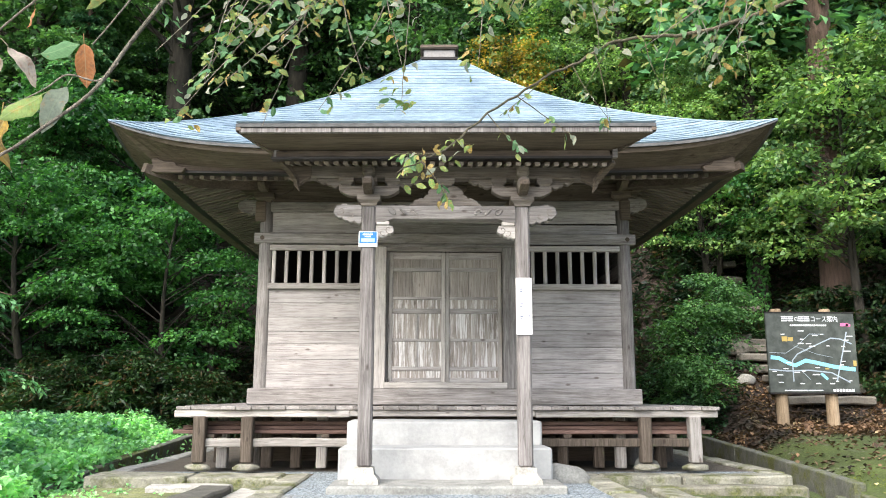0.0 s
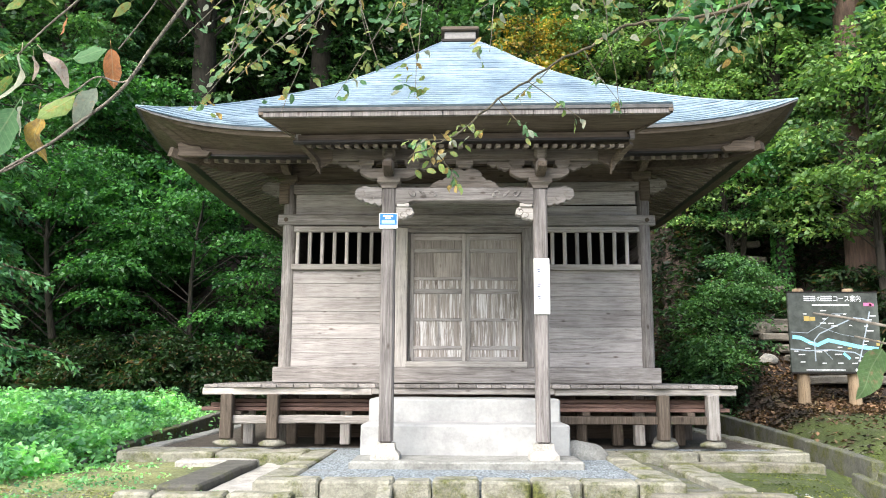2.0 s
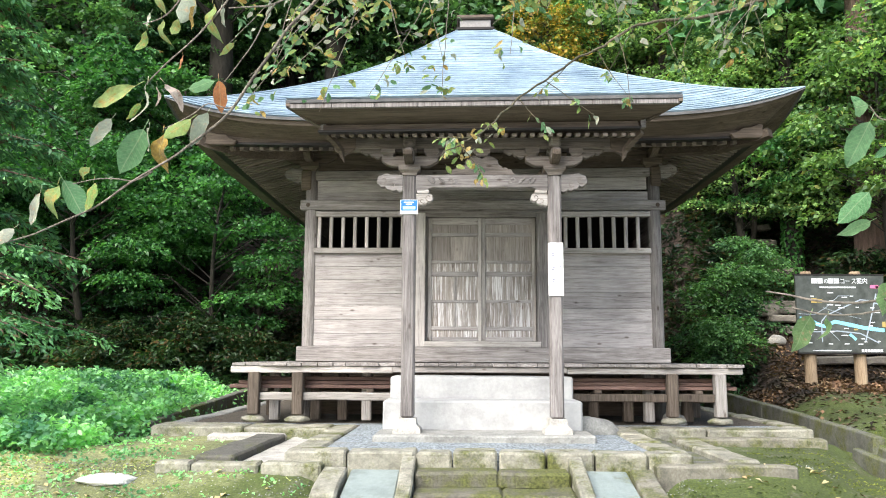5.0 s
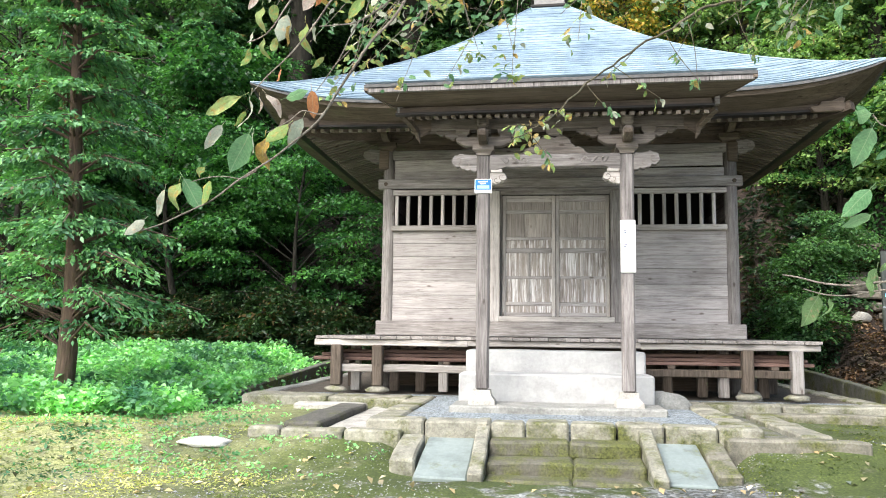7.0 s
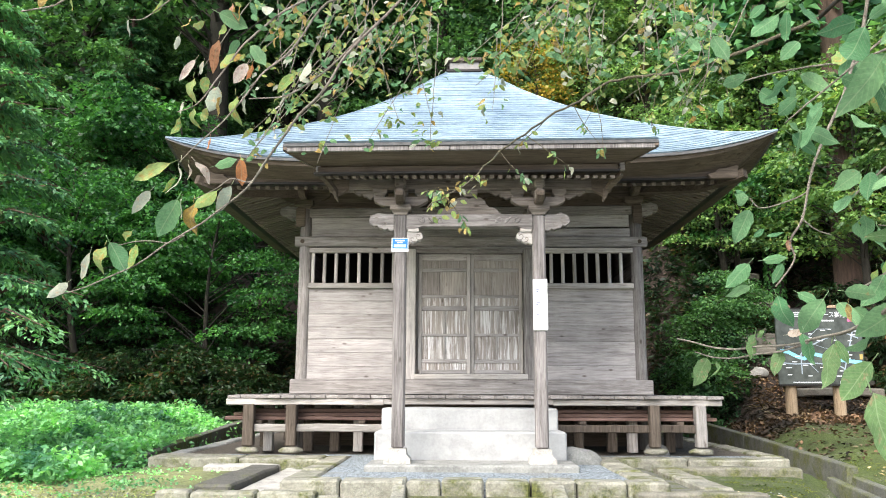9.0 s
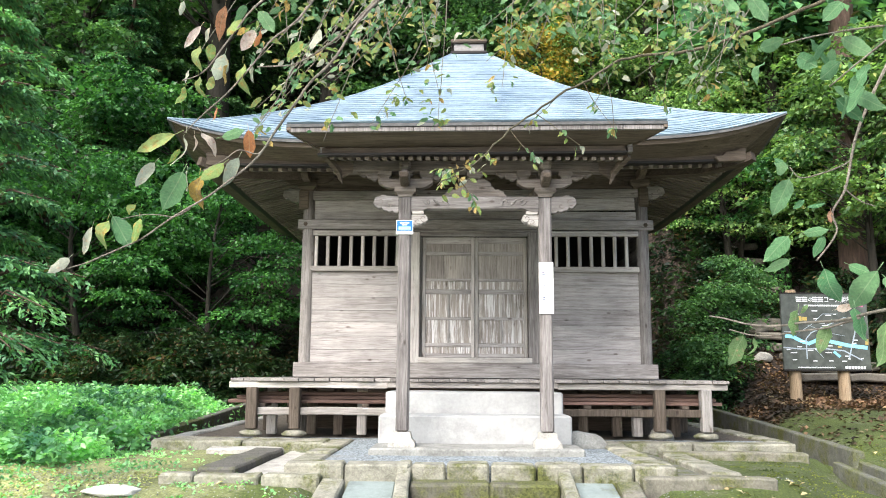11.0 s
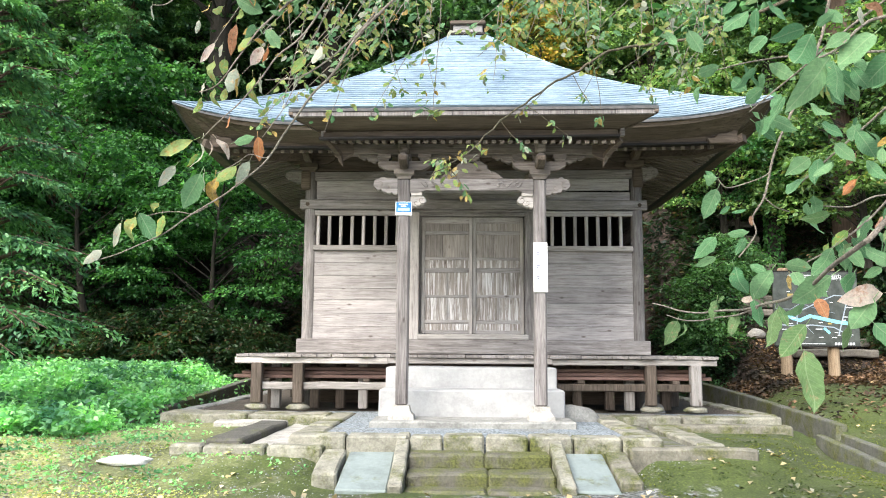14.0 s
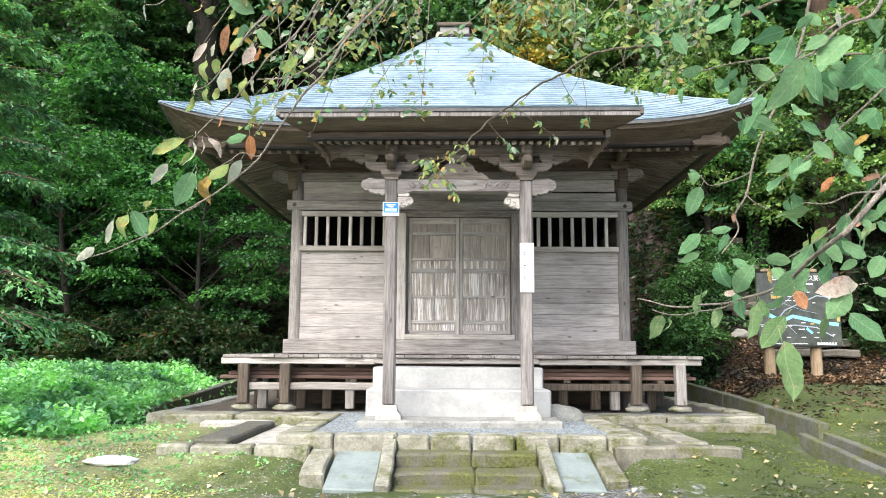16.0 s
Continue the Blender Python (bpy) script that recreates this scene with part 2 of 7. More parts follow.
stone_edge = stone("mossy granite edging", (0.34, 0.328, 0.268), 0.44, 0.9, 1.0, 1.35, 0.4)
stone_step = stone("mossy stone step", (0.15, 0.142, 0.112), 0.5)
stone_kerb = stone("damp mossy kerb", (0.25, 0.235, 0.19), 0.45, 0.9, 1.0, 1.3, 0.4)
stone_dark = stone("damp dark kerb", (0.12, 0.115, 0.1), 0.35)
stone_grey = stone("grey field stone", (0.33, 0.33, 0.31), 0.15)
stone_pale = stone("pale plinth stone", (0.5, 0.48, 0.44), 0.1)
white_stone = stone("bleached flat stone", (0.68, 0.67, 0.63), 0.05)
concrete = stone("pale cement", (0.4, 0.403, 0.398), 0.0, 0.8, 0.5, 1.12, 0.66, 0.2)
concrete_blue = stone("smooth cement ramp", (0.22, 0.262, 0.252), 0.34, 0.8, 0.5, 1.1, 0.6, 0.25)
concrete_kerb = stone("grey cement kerb", (0.16, 0.162, 0.14), 0.46)
rock_step = stone("rough hillside step", (0.2, 0.18, 0.15), 0.3)


def gravel_mat():
    m, nt, b = mat("blue grey gravel")
    v = coords(nt, world_space=True, spread=False)
    vor = node(nt, "ShaderNodeTexVoronoi", Scale=55.0)
    nt.links.new(v, vor.inputs["Vector"])
    n1 = noise_tex(nt, v, 1.3, 4)
    c = ramp(nt, vor.outputs["Color"], [(0.1, (0.07, 0.085, 0.095)), (0.5, (0.2, 0.235, 0.255)), (0.95, (0.42, 0.46, 0.49))])
    c = mix(nt, ramp(nt, n1, [(0.5, (0, 0, 0)), (0.75, (0.7, 0.7, 0.7))]), c, (0.2, 0.17, 0.12))
    nt.links.new(c, b.inputs["Base Color"])
    b.inputs["Roughness"].default_value = 0.9
    bump(nt, b, vor.outputs["Distance"], 0.9, 0.012)
    return m


gravel = gravel_mat()
dark_earth = stone("dark bare earth", (0.12, 0.1, 0.08), 0.2, 0.95, 1.4)


def ground_mat():
    """Moss, trodden earth, grey gravel in front and brown leaf litter under the trees. Sun on the western ground is
    painted in.
    """
    m, nt, b = mat("mossy yard")
    v = coords(nt, world_space=True, spread=False)
    sep = nt.nodes.new("ShaderNodeSeparateXYZ")
    nt.links.new(v, sep.inputs[0])
    big = noise_tex(nt, v, 0.55, 4, 0.6)
    midn = noise_tex(nt, v, 2.4, 6, 0.7)
    fine = noise_tex(nt, v, 38, 4, 0.75)
    vor = node(nt, "ShaderNodeTexVoronoi", Scale=36.0)
    nt.links.new(v, vor.inputs["Vector"])
    moss = ramp(nt, fine, [(0.3, (0.036, 0.052, 0.01)), (0.55, (0.08, 0.11, 0.024)), (0.75, (0.19, 0.23, 0.055))])
    earth = ramp(nt, vor.outputs["Color"], [(0.1, (0.06, 0.05, 0.035)), (0.6, (0.17, 0.155, 0.12)), (0.97, (0.45, 0.44, 0.4))])
    grav = ramp(nt, vor.outputs["Color"], [(0.1, (0.1, 0.105, 0.11)), (0.5, (0.27, 0.285, 0.295)), (0.8, (0.55, 0.57, 0.59))])
    litter = ramp(nt, fine, [(0.3, (0.014, 0.01, 0.007)), (0.5, (0.04, 0.027, 0.02)), (0.72, (0.09, 0.06, 0.044))])
    c = mix(nt, ramp(nt, midn, [(0.54, (0, 0, 0)), (0.7, (0.9, 0.9, 0.9))]), moss, earth)
    # Sunlight on the western ground is painted in as a paler moss tone.
    west = nt.nodes.new("ShaderNodeMath")
    west.operation = "MULTIPLY_ADD"
    west.inputs[1].default_value = -0.28
    west.inputs[2].default_value = -0.6
    nt.links.new(sep.outputs["X"], west.inputs[0])
    sunlit_west = nt.nodes.new("ShaderNodeMath")
    sunlit_west.operation = "ADD"
    nt.links.new(west.outputs[0], sunlit_west.inputs[0])
    nt.links.new(midn, sunlit_west.inputs[1])
    # dry: the pale yellow tone that stands for sun on the moss
    dry = ramp(nt, fine, [(0.3, (0.13, 0.15, 0.05)), (0.55, (0.38, 0.4, 0.17)), (0.75, (0.64, 0.64, 0.37))])
    dry = mix(nt, ramp(nt, noise_tex(nt, v, 5, 5, 0.7), [(0.45, (0, 0, 0)), (0.62, (0.5, 0.5, 0.5))]), dry, earth)
    c = mix(nt, ramp(nt, sunlit_west.outputs[0], [(0.5, (0, 0, 0)), (0.95, (0.9, 0.9, 0.9))]), c, dry)
    near = nt.nodes.new("ShaderNodeMath")
    near.operation = "MULTIPLY_ADD"
    near.inputs[1].default_value = -0.55
    near.inputs[2].default_value = -3.62
    nt.links.new(sep.outputs["Y"], near.inputs[0])
    off = nt.nodes.new("ShaderNodeMath")
    off.operation = "SUBTRACT"
    off.inputs[1].default_value = 1.2
    nt.links.new(sep.outputs["X"], off.inputs[0])
    wide = nt.nodes.new("ShaderNodeMath")
    wide.operation = "ABSOLUTE"
    nt.links.new(off.outputs[0], wide.inputs[0])
    east = nt.nodes.new("ShaderNodeMath")
    east.operation = "MULTIPLY_ADD"
    east.inputs[1].default_value = -0.27
    nt.links.new(wide.outputs[0], east.inputs[0])
    nt.links.new(near.outputs[0], east.inputs[2])
    nadd = nt.nodes.new("ShaderNodeMath")
    nadd.operation = "MULTIPLY_ADD"
    nadd.inputs[1].default_value = 3.2
    nt.links.new(midn, nadd.inputs[0])
    nt.links.new(east.outputs[0], nadd.inputs[2])
    c = mix(nt, ramp(nt, nadd.outputs[0], [(0.72, (0, 0, 0)), (1.3, (0.85, 0.85, 0.85))]), c, mix(nt, ramp(nt, noise_tex(nt, v, 7, 5, 0.7), [(0.42, (0, 0, 0)), (0.62, (1, 1, 1))]), grav, earth))
    back = nt.nodes.new("ShaderNodeMath")
    back.operation = "MULTIPLY_ADD"
    back.inputs[1].default_value = 0.5
    back.inputs[2].default_value = -0.95
    nt.links.new(sep.outputs["Y"], back.inputs[0])
    badd = nt.nodes.new("ShaderNodeMath")
    badd.operation = "ADD"
    nt.links.new(back.outputs[0], badd.inputs[0])
    nt.links.new(midn, badd.inputs[1])
    c = mix(nt, ramp(nt, badd.outputs[0], [(0.35, (0, 0, 0)), (0.8, (1, 1, 1))]), c, litter)
    c = mix(nt, 0.75, c, ramp(nt, big, [(0.35, (0.35, 0.37, 0.38)), (0.65, (1.1, 1.1, 1.05))]), "MULTIPLY")
    nt.links.new(c, b.inputs["Base Color"])
    b.inputs["Roughness"].default_value = 0.95
    add = nt.nodes.new("ShaderNodeMath")
    add.operation = "ADD"
    nt.links.new(fine, add.inputs[0])
    nt.links.new(vor.outputs["Distance"], add.inputs[1])
    bump(nt, b, fine, 0.75, 0.03)
    return m


ground_m = ground_mat()


def roof_mat():
    """Pale blue grey shingles in courses, streaked by rain."""
    m, nt, b = mat("pale blue grey shingles")
    g = nt.nodes.new("ShaderNodeNewGeometry")
    isl = g.outputs["Random Per Island"]
    v = coords(nt, spread=False)
    n1 = noise_tex(nt, v, 1.1, 5, 0.65)
    n2 = noise_tex(nt, coords(nt, (2.5, 2.5, 30), spread=False), 3.0, 5, 0.7)
    c = ramp(nt, n2, [(0.25, (0.17, 0.23, 0.27)), (0.5, (0.265, 0.345, 0.39)), (0.75, (0.4, 0.49, 0.53))])
    c = mix(nt, 0.7, c, ramp(nt, n1, [(0.32, (0.5, 0.57, 0.67)), (0.68, (1.2, 1.17, 1.13))]), "MULTIPLY")
    n3 = noise_tex(nt, v, 7, 5, 0.75)
    c = mix(nt, 0.5, c, ramp(nt, n3, [(0.35, (0.65, 0.68, 0.72)), (0.65, (1.2, 1.2, 1.18))]), "MULTIPLY")
    c = mix(nt, 1.0, c, ramp(nt, isl, [(0, (0.8, 0.82, 0.85)), (1, (1.1, 1.1, 1.1))]), "MULTIPLY")
    nt.links.new(c, b.inputs["Base Color"])
    b.inputs["Roughness"].default_value = 0.55
    b.inputs["Metallic"].default_value = 0.15
    bump(nt, b, n2, 0.35, 0.01)
    return m


roof_m = roof_mat()
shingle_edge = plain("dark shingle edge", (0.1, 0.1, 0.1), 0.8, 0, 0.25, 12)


def leaf_mat(name, lo, hi, extra=None, amount=0.0, through=0.35, gloss=0.45):
    """Leaves: each one its own green, some light passing through."""
    m, nt, b = mat(name)
    g = nt.nodes.new("ShaderNodeNewGeometry")
    r = g.outputs["Random Per Island"]
    stops = [(0, lo), (0.9 if extra else 1, hi)]
    c = ramp(nt, r, stops)
    if extra:
        k = nt.nodes.new("ShaderNodeMath")
        k.operation = "MULTIPLY"
        k.inputs[1].default_value = 91.7
        nt.links.new(r, k.inputs[0])
        fr = nt.nodes.new("ShaderNodeMath")
        fr.operation = "FRACT"
        nt.links.new(k.outputs[0], fr.inputs[0])
        c = mix(nt, ramp(nt, fr.outputs[0], [(1 - amount - 0.02, (0, 0, 0)), (1 - amount, (1, 1, 1))]), c, extra)
    # Clump noise paints shaded gaps and lit sprays into the leaf colour.
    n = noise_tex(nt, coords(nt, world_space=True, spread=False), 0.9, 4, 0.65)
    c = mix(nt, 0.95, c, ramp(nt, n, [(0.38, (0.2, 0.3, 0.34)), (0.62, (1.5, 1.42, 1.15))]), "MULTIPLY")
    nt.links.new(c, b.inputs["Base Color"])
    b.inputs["Roughness"].default_value = gloss
    b.inputs["Specular IOR Level"].default_value = 0.35
    tr = nt.nodes.new("ShaderNodeBsdfTranslucent")
    nt.links.new(mix(nt, 1.0, c, (1.3, 1.5, 0.7), "MULTIPLY"), tr.inputs["Color"])
    mx = nt.nodes.new("ShaderNodeMixShader")
    mx.inputs[0].default_value = through
    nt.links.new(b.outputs[0], mx.inputs[1])
    nt.links.new(tr.outputs[0], mx.inputs[2])
    nt.links.new(mx.outputs[0], nt.nodes["Material Output"].inputs["Surface"])
    return m


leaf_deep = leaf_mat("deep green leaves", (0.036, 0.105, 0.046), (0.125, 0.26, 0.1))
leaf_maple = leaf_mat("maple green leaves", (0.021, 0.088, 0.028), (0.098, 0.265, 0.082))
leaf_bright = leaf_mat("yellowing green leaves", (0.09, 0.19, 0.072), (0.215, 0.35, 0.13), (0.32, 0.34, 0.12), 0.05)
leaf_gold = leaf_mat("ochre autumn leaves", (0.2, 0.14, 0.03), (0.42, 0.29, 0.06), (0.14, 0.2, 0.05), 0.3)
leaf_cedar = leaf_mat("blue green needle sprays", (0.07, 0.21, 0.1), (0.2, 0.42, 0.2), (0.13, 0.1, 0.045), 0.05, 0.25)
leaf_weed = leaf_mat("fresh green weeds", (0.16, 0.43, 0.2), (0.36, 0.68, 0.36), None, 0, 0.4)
# leaf_bamboo: dull green, with the trees' deep shade put into its colour
leaf_bamboo = leaf_mat("undergrowth leaves darkened for shade", (0.012, 0.034, 0.014), (0.04, 0.085, 0.034), (0.09, 0.062, 0.032), 0.15)
litter_m = leaf_mat("fallen leaves", (0.3, 0.22, 0.13), (0.56, 0.46, 0.28), (0.62, 0.54, 0.42), 0.25, 0.1, 0.7)


def bark_mat(name, dark, light, stretch=0.25, scale=9):
    m, nt, b = mat(name)
    v = coords(nt, (1, 1, stretch))
    n = noise_tex(nt, v, scale, 6, 0.75)
    n2 = noise_tex(nt, coords(nt), 1.5, 4)
    c = ramp(nt, n, [(0.3, dark), (0.7, light)])
    c = mix(nt, 0.6, c, ramp(nt, n2, [(0.35, (0.6, 0.7, 0.55)), (0.7, (1.1, 1.05, 1.0))]), "MULTIPLY")
    nt.links.new(c, b.inputs["Base Color"])
    b.inputs["Roughness"].default_value = 0.95
    bump(nt, b, n, 0.9, 0.04)
    return m


bark_cedar = bark_mat("red brown cedar bark", (0.05, 0.03, 0.025), (0.2, 0.13, 0.105), 0.12, 14)
# bark_dark: the canopy's shade on the trunks is put into its low colour
bark_dark = bark_mat("bark darkened for canopy shade", (0.012, 0.01, 0.008), (0.055, 0.046, 0.036))
bark_twig = bark_mat("pale twig bark", (0.14, 0.11, 0.09), (0.45, 0.4, 0.35), 0.5, 40)
bark_limb = bark_mat("brown twig bark", (0.06, 0.05, 0.035), (0.24, 0.2, 0.13), 0.5, 40)


# ---- ground ----
def smooth(a, b, x):
    t = min(1.0, max(0.0, (x - a) / (b - a)))
    return t * t * (3 - 2 * t)


def height(x, y):
    """The yard, its raised sides and the wooded slope behind the hall."""
    side = smooth(4.9, 6.2, abs(x + 0.1))
    z = -0.4 + 0.06 * noise.noise((x * 0.3, y * 0.3, 1.0))
    back = 2.6 * smooth(2.7, 4.6, x)
    near = -0.12 if x < 0 else 0.0
    z += 0.25 * smooth(-5.45 + back + near, -4.3 + back + near, y) * smooth(1.45, 1.8, -x if x < 0 else x)
    z += 0.035 * noise.noise((x * 1.4, y * 1.4, 5.0)) * smooth(-1.5, -4.5, y)
    z += side * 0.6 * smooth(-3.5, 4.0, y) * (0.7 if x < 0 else 1.0)
    right = smooth(4.7, 6.0, x)
    hill = max(0.0, y - (8.5 - 5.7 * right))
    hill = min(hill, 70.0)
    z += (0.7 - 0.3 * right * smooth(12, 4, hill)) * hill * smooth(0, 4, hill)
    z += 4.2 * smooth(7.3, 9.8, y) * smooth(7.8, 5.2, x) * smooth(-6.0, -2.5, x)
    z += 0.4 * min(max(0.0, abs(x) - 15), 50) * smooth(-25, 0, y)
    z -= 0.26 * smooth(4.42, 4.56, x) * smooth(5.0, 4.86, x)
    z -= 0.26 * smooth(4.42, 4.56, -x) * smooth(4.9, 4.8, -x) * smooth(-2.8, -1.8, y)
    return z + 0.012 * noise.noise((x * 3, y * 3, 0))


def build_ground():
    def axis(lo, hi, fine_lo, fine_hi, step):
        vals = list(np.arange(fine_lo, fine_hi + 1e-6, step))
        d, v = step, fine_hi
        while v < hi:
            d *= 1.25
            v += d
            vals.append(v)
        d, v = step, fine_lo
        while v > lo:
            d *= 1.25
            v -= d
            vals.insert(0, v)
        return vals
    xs = axis(-400, 400, -9, 9, 0.1)
    ys = axis(-400, 400, -9, 8, 0.12)
    verts = [(x, y, height(x, y)) for y in ys for x in xs]
    n = len(xs)
    faces = [(j * n + i, j * n + i + 1, (j + 1) * n + i + 1, (j + 1) * n + i) for j in range(len(ys) - 1) for i in range(n - 1)]
    me = bpy.data.meshes.new("ground")
    me.from_pydata(verts, [], faces)
    ob = part_mesh("ground", me, ground_m, smooth=True)
    tagged(ob, "mossy yard with gravel, bare earth and leaf litter on the slope", "ground", kind="structure")


build_ground()

# ---- stone platform and stairs ----
rnd = random.Random(5)
platform = thing("stone_platform", (0, 0, -0.4), "low stone platform edged with mossy granite blocks, gravel on top", "platform")
box("gravel_bed", (-4.25, -1.0, -0.4), (4.2, 7.5, -0.03), dark_earth, platform, 0.0, "dark bare earth under the veranda")
box("gravel_bed", (-1.72, -4.1, -0.4), (1.62, -1.0, -0.03), gravel, platform, 0.0, "bluish gravel surface")
box("gravel_bed", (-4.2, -1.0, -0.029), (4.15, -0.75, -0.025), gravel, platform, 0.0, "bluish gravel surface")


def stone_run(name, start, end, width, z0, z1, lengths, material, parent, gap=0.02):
    """A run of edging blocks from start to end, each a block of its own."""
    a, b = Vector(start), Vector(end)
    total = (b - a).length
    d = (b - a) / total
    ang = math.degrees(math.atan2(d.y, d.x))
    at, i = 0.0, 0
    while at < total - 0.05:
        ln = min(lengths[i % len(lengths)] * rnd.uniform(0.9, 1.1), total - at)
        if total - at - ln < 0.15:
            ln = total - at
        c = a + d * (at + ln / 2)
        dz = rnd.uniform(-0.008, 0.006)
        me = box_mesh(name, (ln - gap, width, z1 - z0), 0.022, material, 0.018, i % 5)
        ob = new(name, me)
        ob.matrix_basis = pose(c.x, c.y, (z0 + z1) / 2 + dz, rnd.uniform(-0.6, 0.6), rnd.uniform(-0.4, 0.4), ang + rnd.uniform(-0.4, 0.4))
        adopt(ob, parent)
        at += ln
        i += 1


# ring of the main platform, then the tongue in front of the porch
stone_run("edging_block", (-4.4, -1.42, 0), (-2.04, -1.42, 0), 0.6, -0.4, 0.0, [1.2, 1.0], stone_edge, platform)
stone_run("edging_block", (1.93, -1.36, 0), (4.3, -1.36, 0), 0.4, -0.4, 0.0, [0.9, 1.3], stone_edge, platform)
stone_run("edging_block", (-4.32, -1.0, 0), (-4.32, 7.5, 0), 0.26, -0.4, -0.004, [1.3, 1.1], stone_grey, platform)
stone_run("edging_block", (4.25, -1.1, 0), (4.25, 7.5, 0), 0.3, -0.4, -0.004, [1.3, 1.1], stone_edge, platform)
stone_run("edging_block", (-1.87, -1.25, 0), (-1.87, -4.3, 0), 0.3, -0.4, 0.004, [1.0, 1.05], stone_edge, platform)
stone_run("edging_block", (1.76, -1.25, 0), (1.76, -4.3, 0), 0.3, -0.4, 0.004, [1.1, 0.95], stone_edge, platform)
stone_run("edging_block", (-2.02, -4.3, 0), (1.92, -4.3, 0), 0.3, -0.42, 0.006, [0.66, 0.62, 0.36, 0.4, 0.5, 0.44, 0.52], stone_edge, platform)

# side walks one step lower, with low kerbs round two mossy beds
walk_l = box("side_walk", (-2.5, -4.4, -0.42), (-2.03, -1.74, -0.125), stone_pale, None, 0.01, wear=0.006)
tagged(walk_l, "low pale cement walk beside the platform", "walkway", kind="structure")
walk_r = box("side_walk", (1.93, -4.4, -0.42), (2.27, -1.58, -0.115), concrete_kerb, None, 0.01, wear=0.006)
tagged(walk_r, "low grey cement walk beside the platform", "walkway", kind="structure")
bed_l = thing("bed_kerb", (-3, -3, -0.4), "low stone kerb round a bed, one slab damp and dark", "kerb", "bed kerbs")
stone_run("kerb_stone", (-3.22, -4.52, 0), (-1.62, -4.54, 0), 0.22, -0.42, -0.085, [0.4, 0.62, 0.6], stone_edge, bed_l)
stone_run("kerb_stone", (-2.72, -4.38, 0), (-2.68, -2.2, 0), 0.38, -0.42, -0.05, [2.3], stone_dark, bed_l)
stone_run("kerb_stone", (-3.5, -2.06, 0), (-2.52, -2.06, 0), 0.24, -0.42, -0.06, [1.2], stone_pale, bed_l)
bed_r = thing("bed_kerb", (3, -3, -0.4), "low mossy stone kerb round a bed", "kerb", "bed kerbs")
stone_run("kerb_stone", (1.52, -4.5, 0), (2.85, -4.46, 0), 0.24, -0.42, -0.085, [1.4], stone_kerb, bed_r)
stone_run("kerb_stone", (2.43, -4.32, 0), (2.45, -2.3, 0), 0.3, -0.42, -0.06, [1.2, 0.9], stone_edge, bed_r)
stone_run("kerb_stone", (2.3, -2.15, 0), (4.15, -2.2, 0), 0.24, -0.42, -0.055, [1.9], stone_kerb, bed_r)

stairs = thing("stone_stairs", (0, -5, -0.4), "three mossy stone steps between sloping cheek stones", "stairs")
for i, (y0, y1, z) in enumerate(((-4.78, -4.44, -0.135), (-5.16, -4.7, -0.27), (-5.45, -5.1, -0.385))):
    x = -0.735
    for w in ((0.8, 0.655) if i % 2 else (0.78, 0.675)):
        box("step_stone", (x + 0.006, y0, z - 0.16), (x + w - 0.006, y1, z), stone_step, stairs, 0.026, wear=0.02, seed=i * 2 + (x > -0.5))
        x += w


def sloped(name, x0, x1, ya, za, yb, zb, thick, material, parent, bev=0.015, wear=0.01, label=""):
    """A slab lying on a slope from (ya, za) down to (yb, zb)."""
    ln = math.hypot(yb - ya, zb - za)
    ang = math.degrees(math.atan2(za - zb, ya - yb))
    ob = new(name, box_mesh(name, (x1 - x0, ln, thick), bev, material, wear, int(x0 * 10) % 7))
    ob.matrix_basis = pose((x0 + x1) / 2, (ya + yb) / 2, (za + zb) / 2 - thick / 2, ang, 0, 0)
    adopt(ob, parent)
    if label:
        ob["label"] = label


sloped("cheek_stone", -0.87, -0.735, -4.2, 0.035, -5.5, -0.32, 0.2, stone_edge, stairs)
sloped("cheek_stone", 0.72, 0.855, -4.2, 0.035, -5.5, -0.32, 0.2, stone_edge, stairs)
sloped("cement_ramp", -1.36, -0.88, -4.45, -0.15, -5.45, -0.37, 0.2, concrete_blue, stairs, label="smooth pale cement ramp")
sloped("cement_ramp", 0.865, 1.27, -4.45, -0.15, -5.42, -0.37, 0.2, concrete_blue, stairs, label="smooth pale cement ramp")
sloped("side_block", -1.62, -1.38, -4.5, -0.12, -5.22, -0.26, 0.3, stone_edge, stairs, 0.02, 0.02)
sloped("side_block", 1.28, 1.5, -4.5, -0.12, -5.3, -0.3, 0.3, stone_kerb, stairs, 0.02, 0.02)

# drains at both sides of the yard; their kerbs fall with the ground
def kerb_line(pts, width, deep, material, parent, piece=1.9):
    for p, q in zip(pts, pts[1:]):
        p, q = Vector(p), Vector(q)
        n = max(1, round((q - p).length / piece))
        for k in range(n):
            a, b = p.lerp(q, k / n), p.lerp(q, (k + 1) / n)
            d = b - a
            ob = new("kerb", box_mesh("kerb", (width, d.length - 0.012, deep), 0.014, material, 0.01, k % 4))
            c = (a + b) / 2
            ob.matrix_basis = pose(c.x, c.y, c.z - deep / 2 + rnd.uniform(-0.006, 0.006), math.degrees(math.asin(d.z / d.length)), 0, math.degrees(math.atan2(-d.x, d.y)))
            adopt(ob, parent)


drain_r = thing("drain_channel", (4.7, 0, -0.4), "cement drain channel with mossy kerbs", "drain", "drains")
kerb_line([(4.5, -9.5, -0.42), (4.5, -4.3, -0.36), (4.5, -2.2, -0.15)], 0.11, 0.4, concrete_kerb, drain_r)
kerb_line([(5.0, -9.5, -0.4), (5.0, -3.6, -0.33), (5.0, -1.85, -0.18)], 0.12, 0.4, concrete_kerb, drain_r)
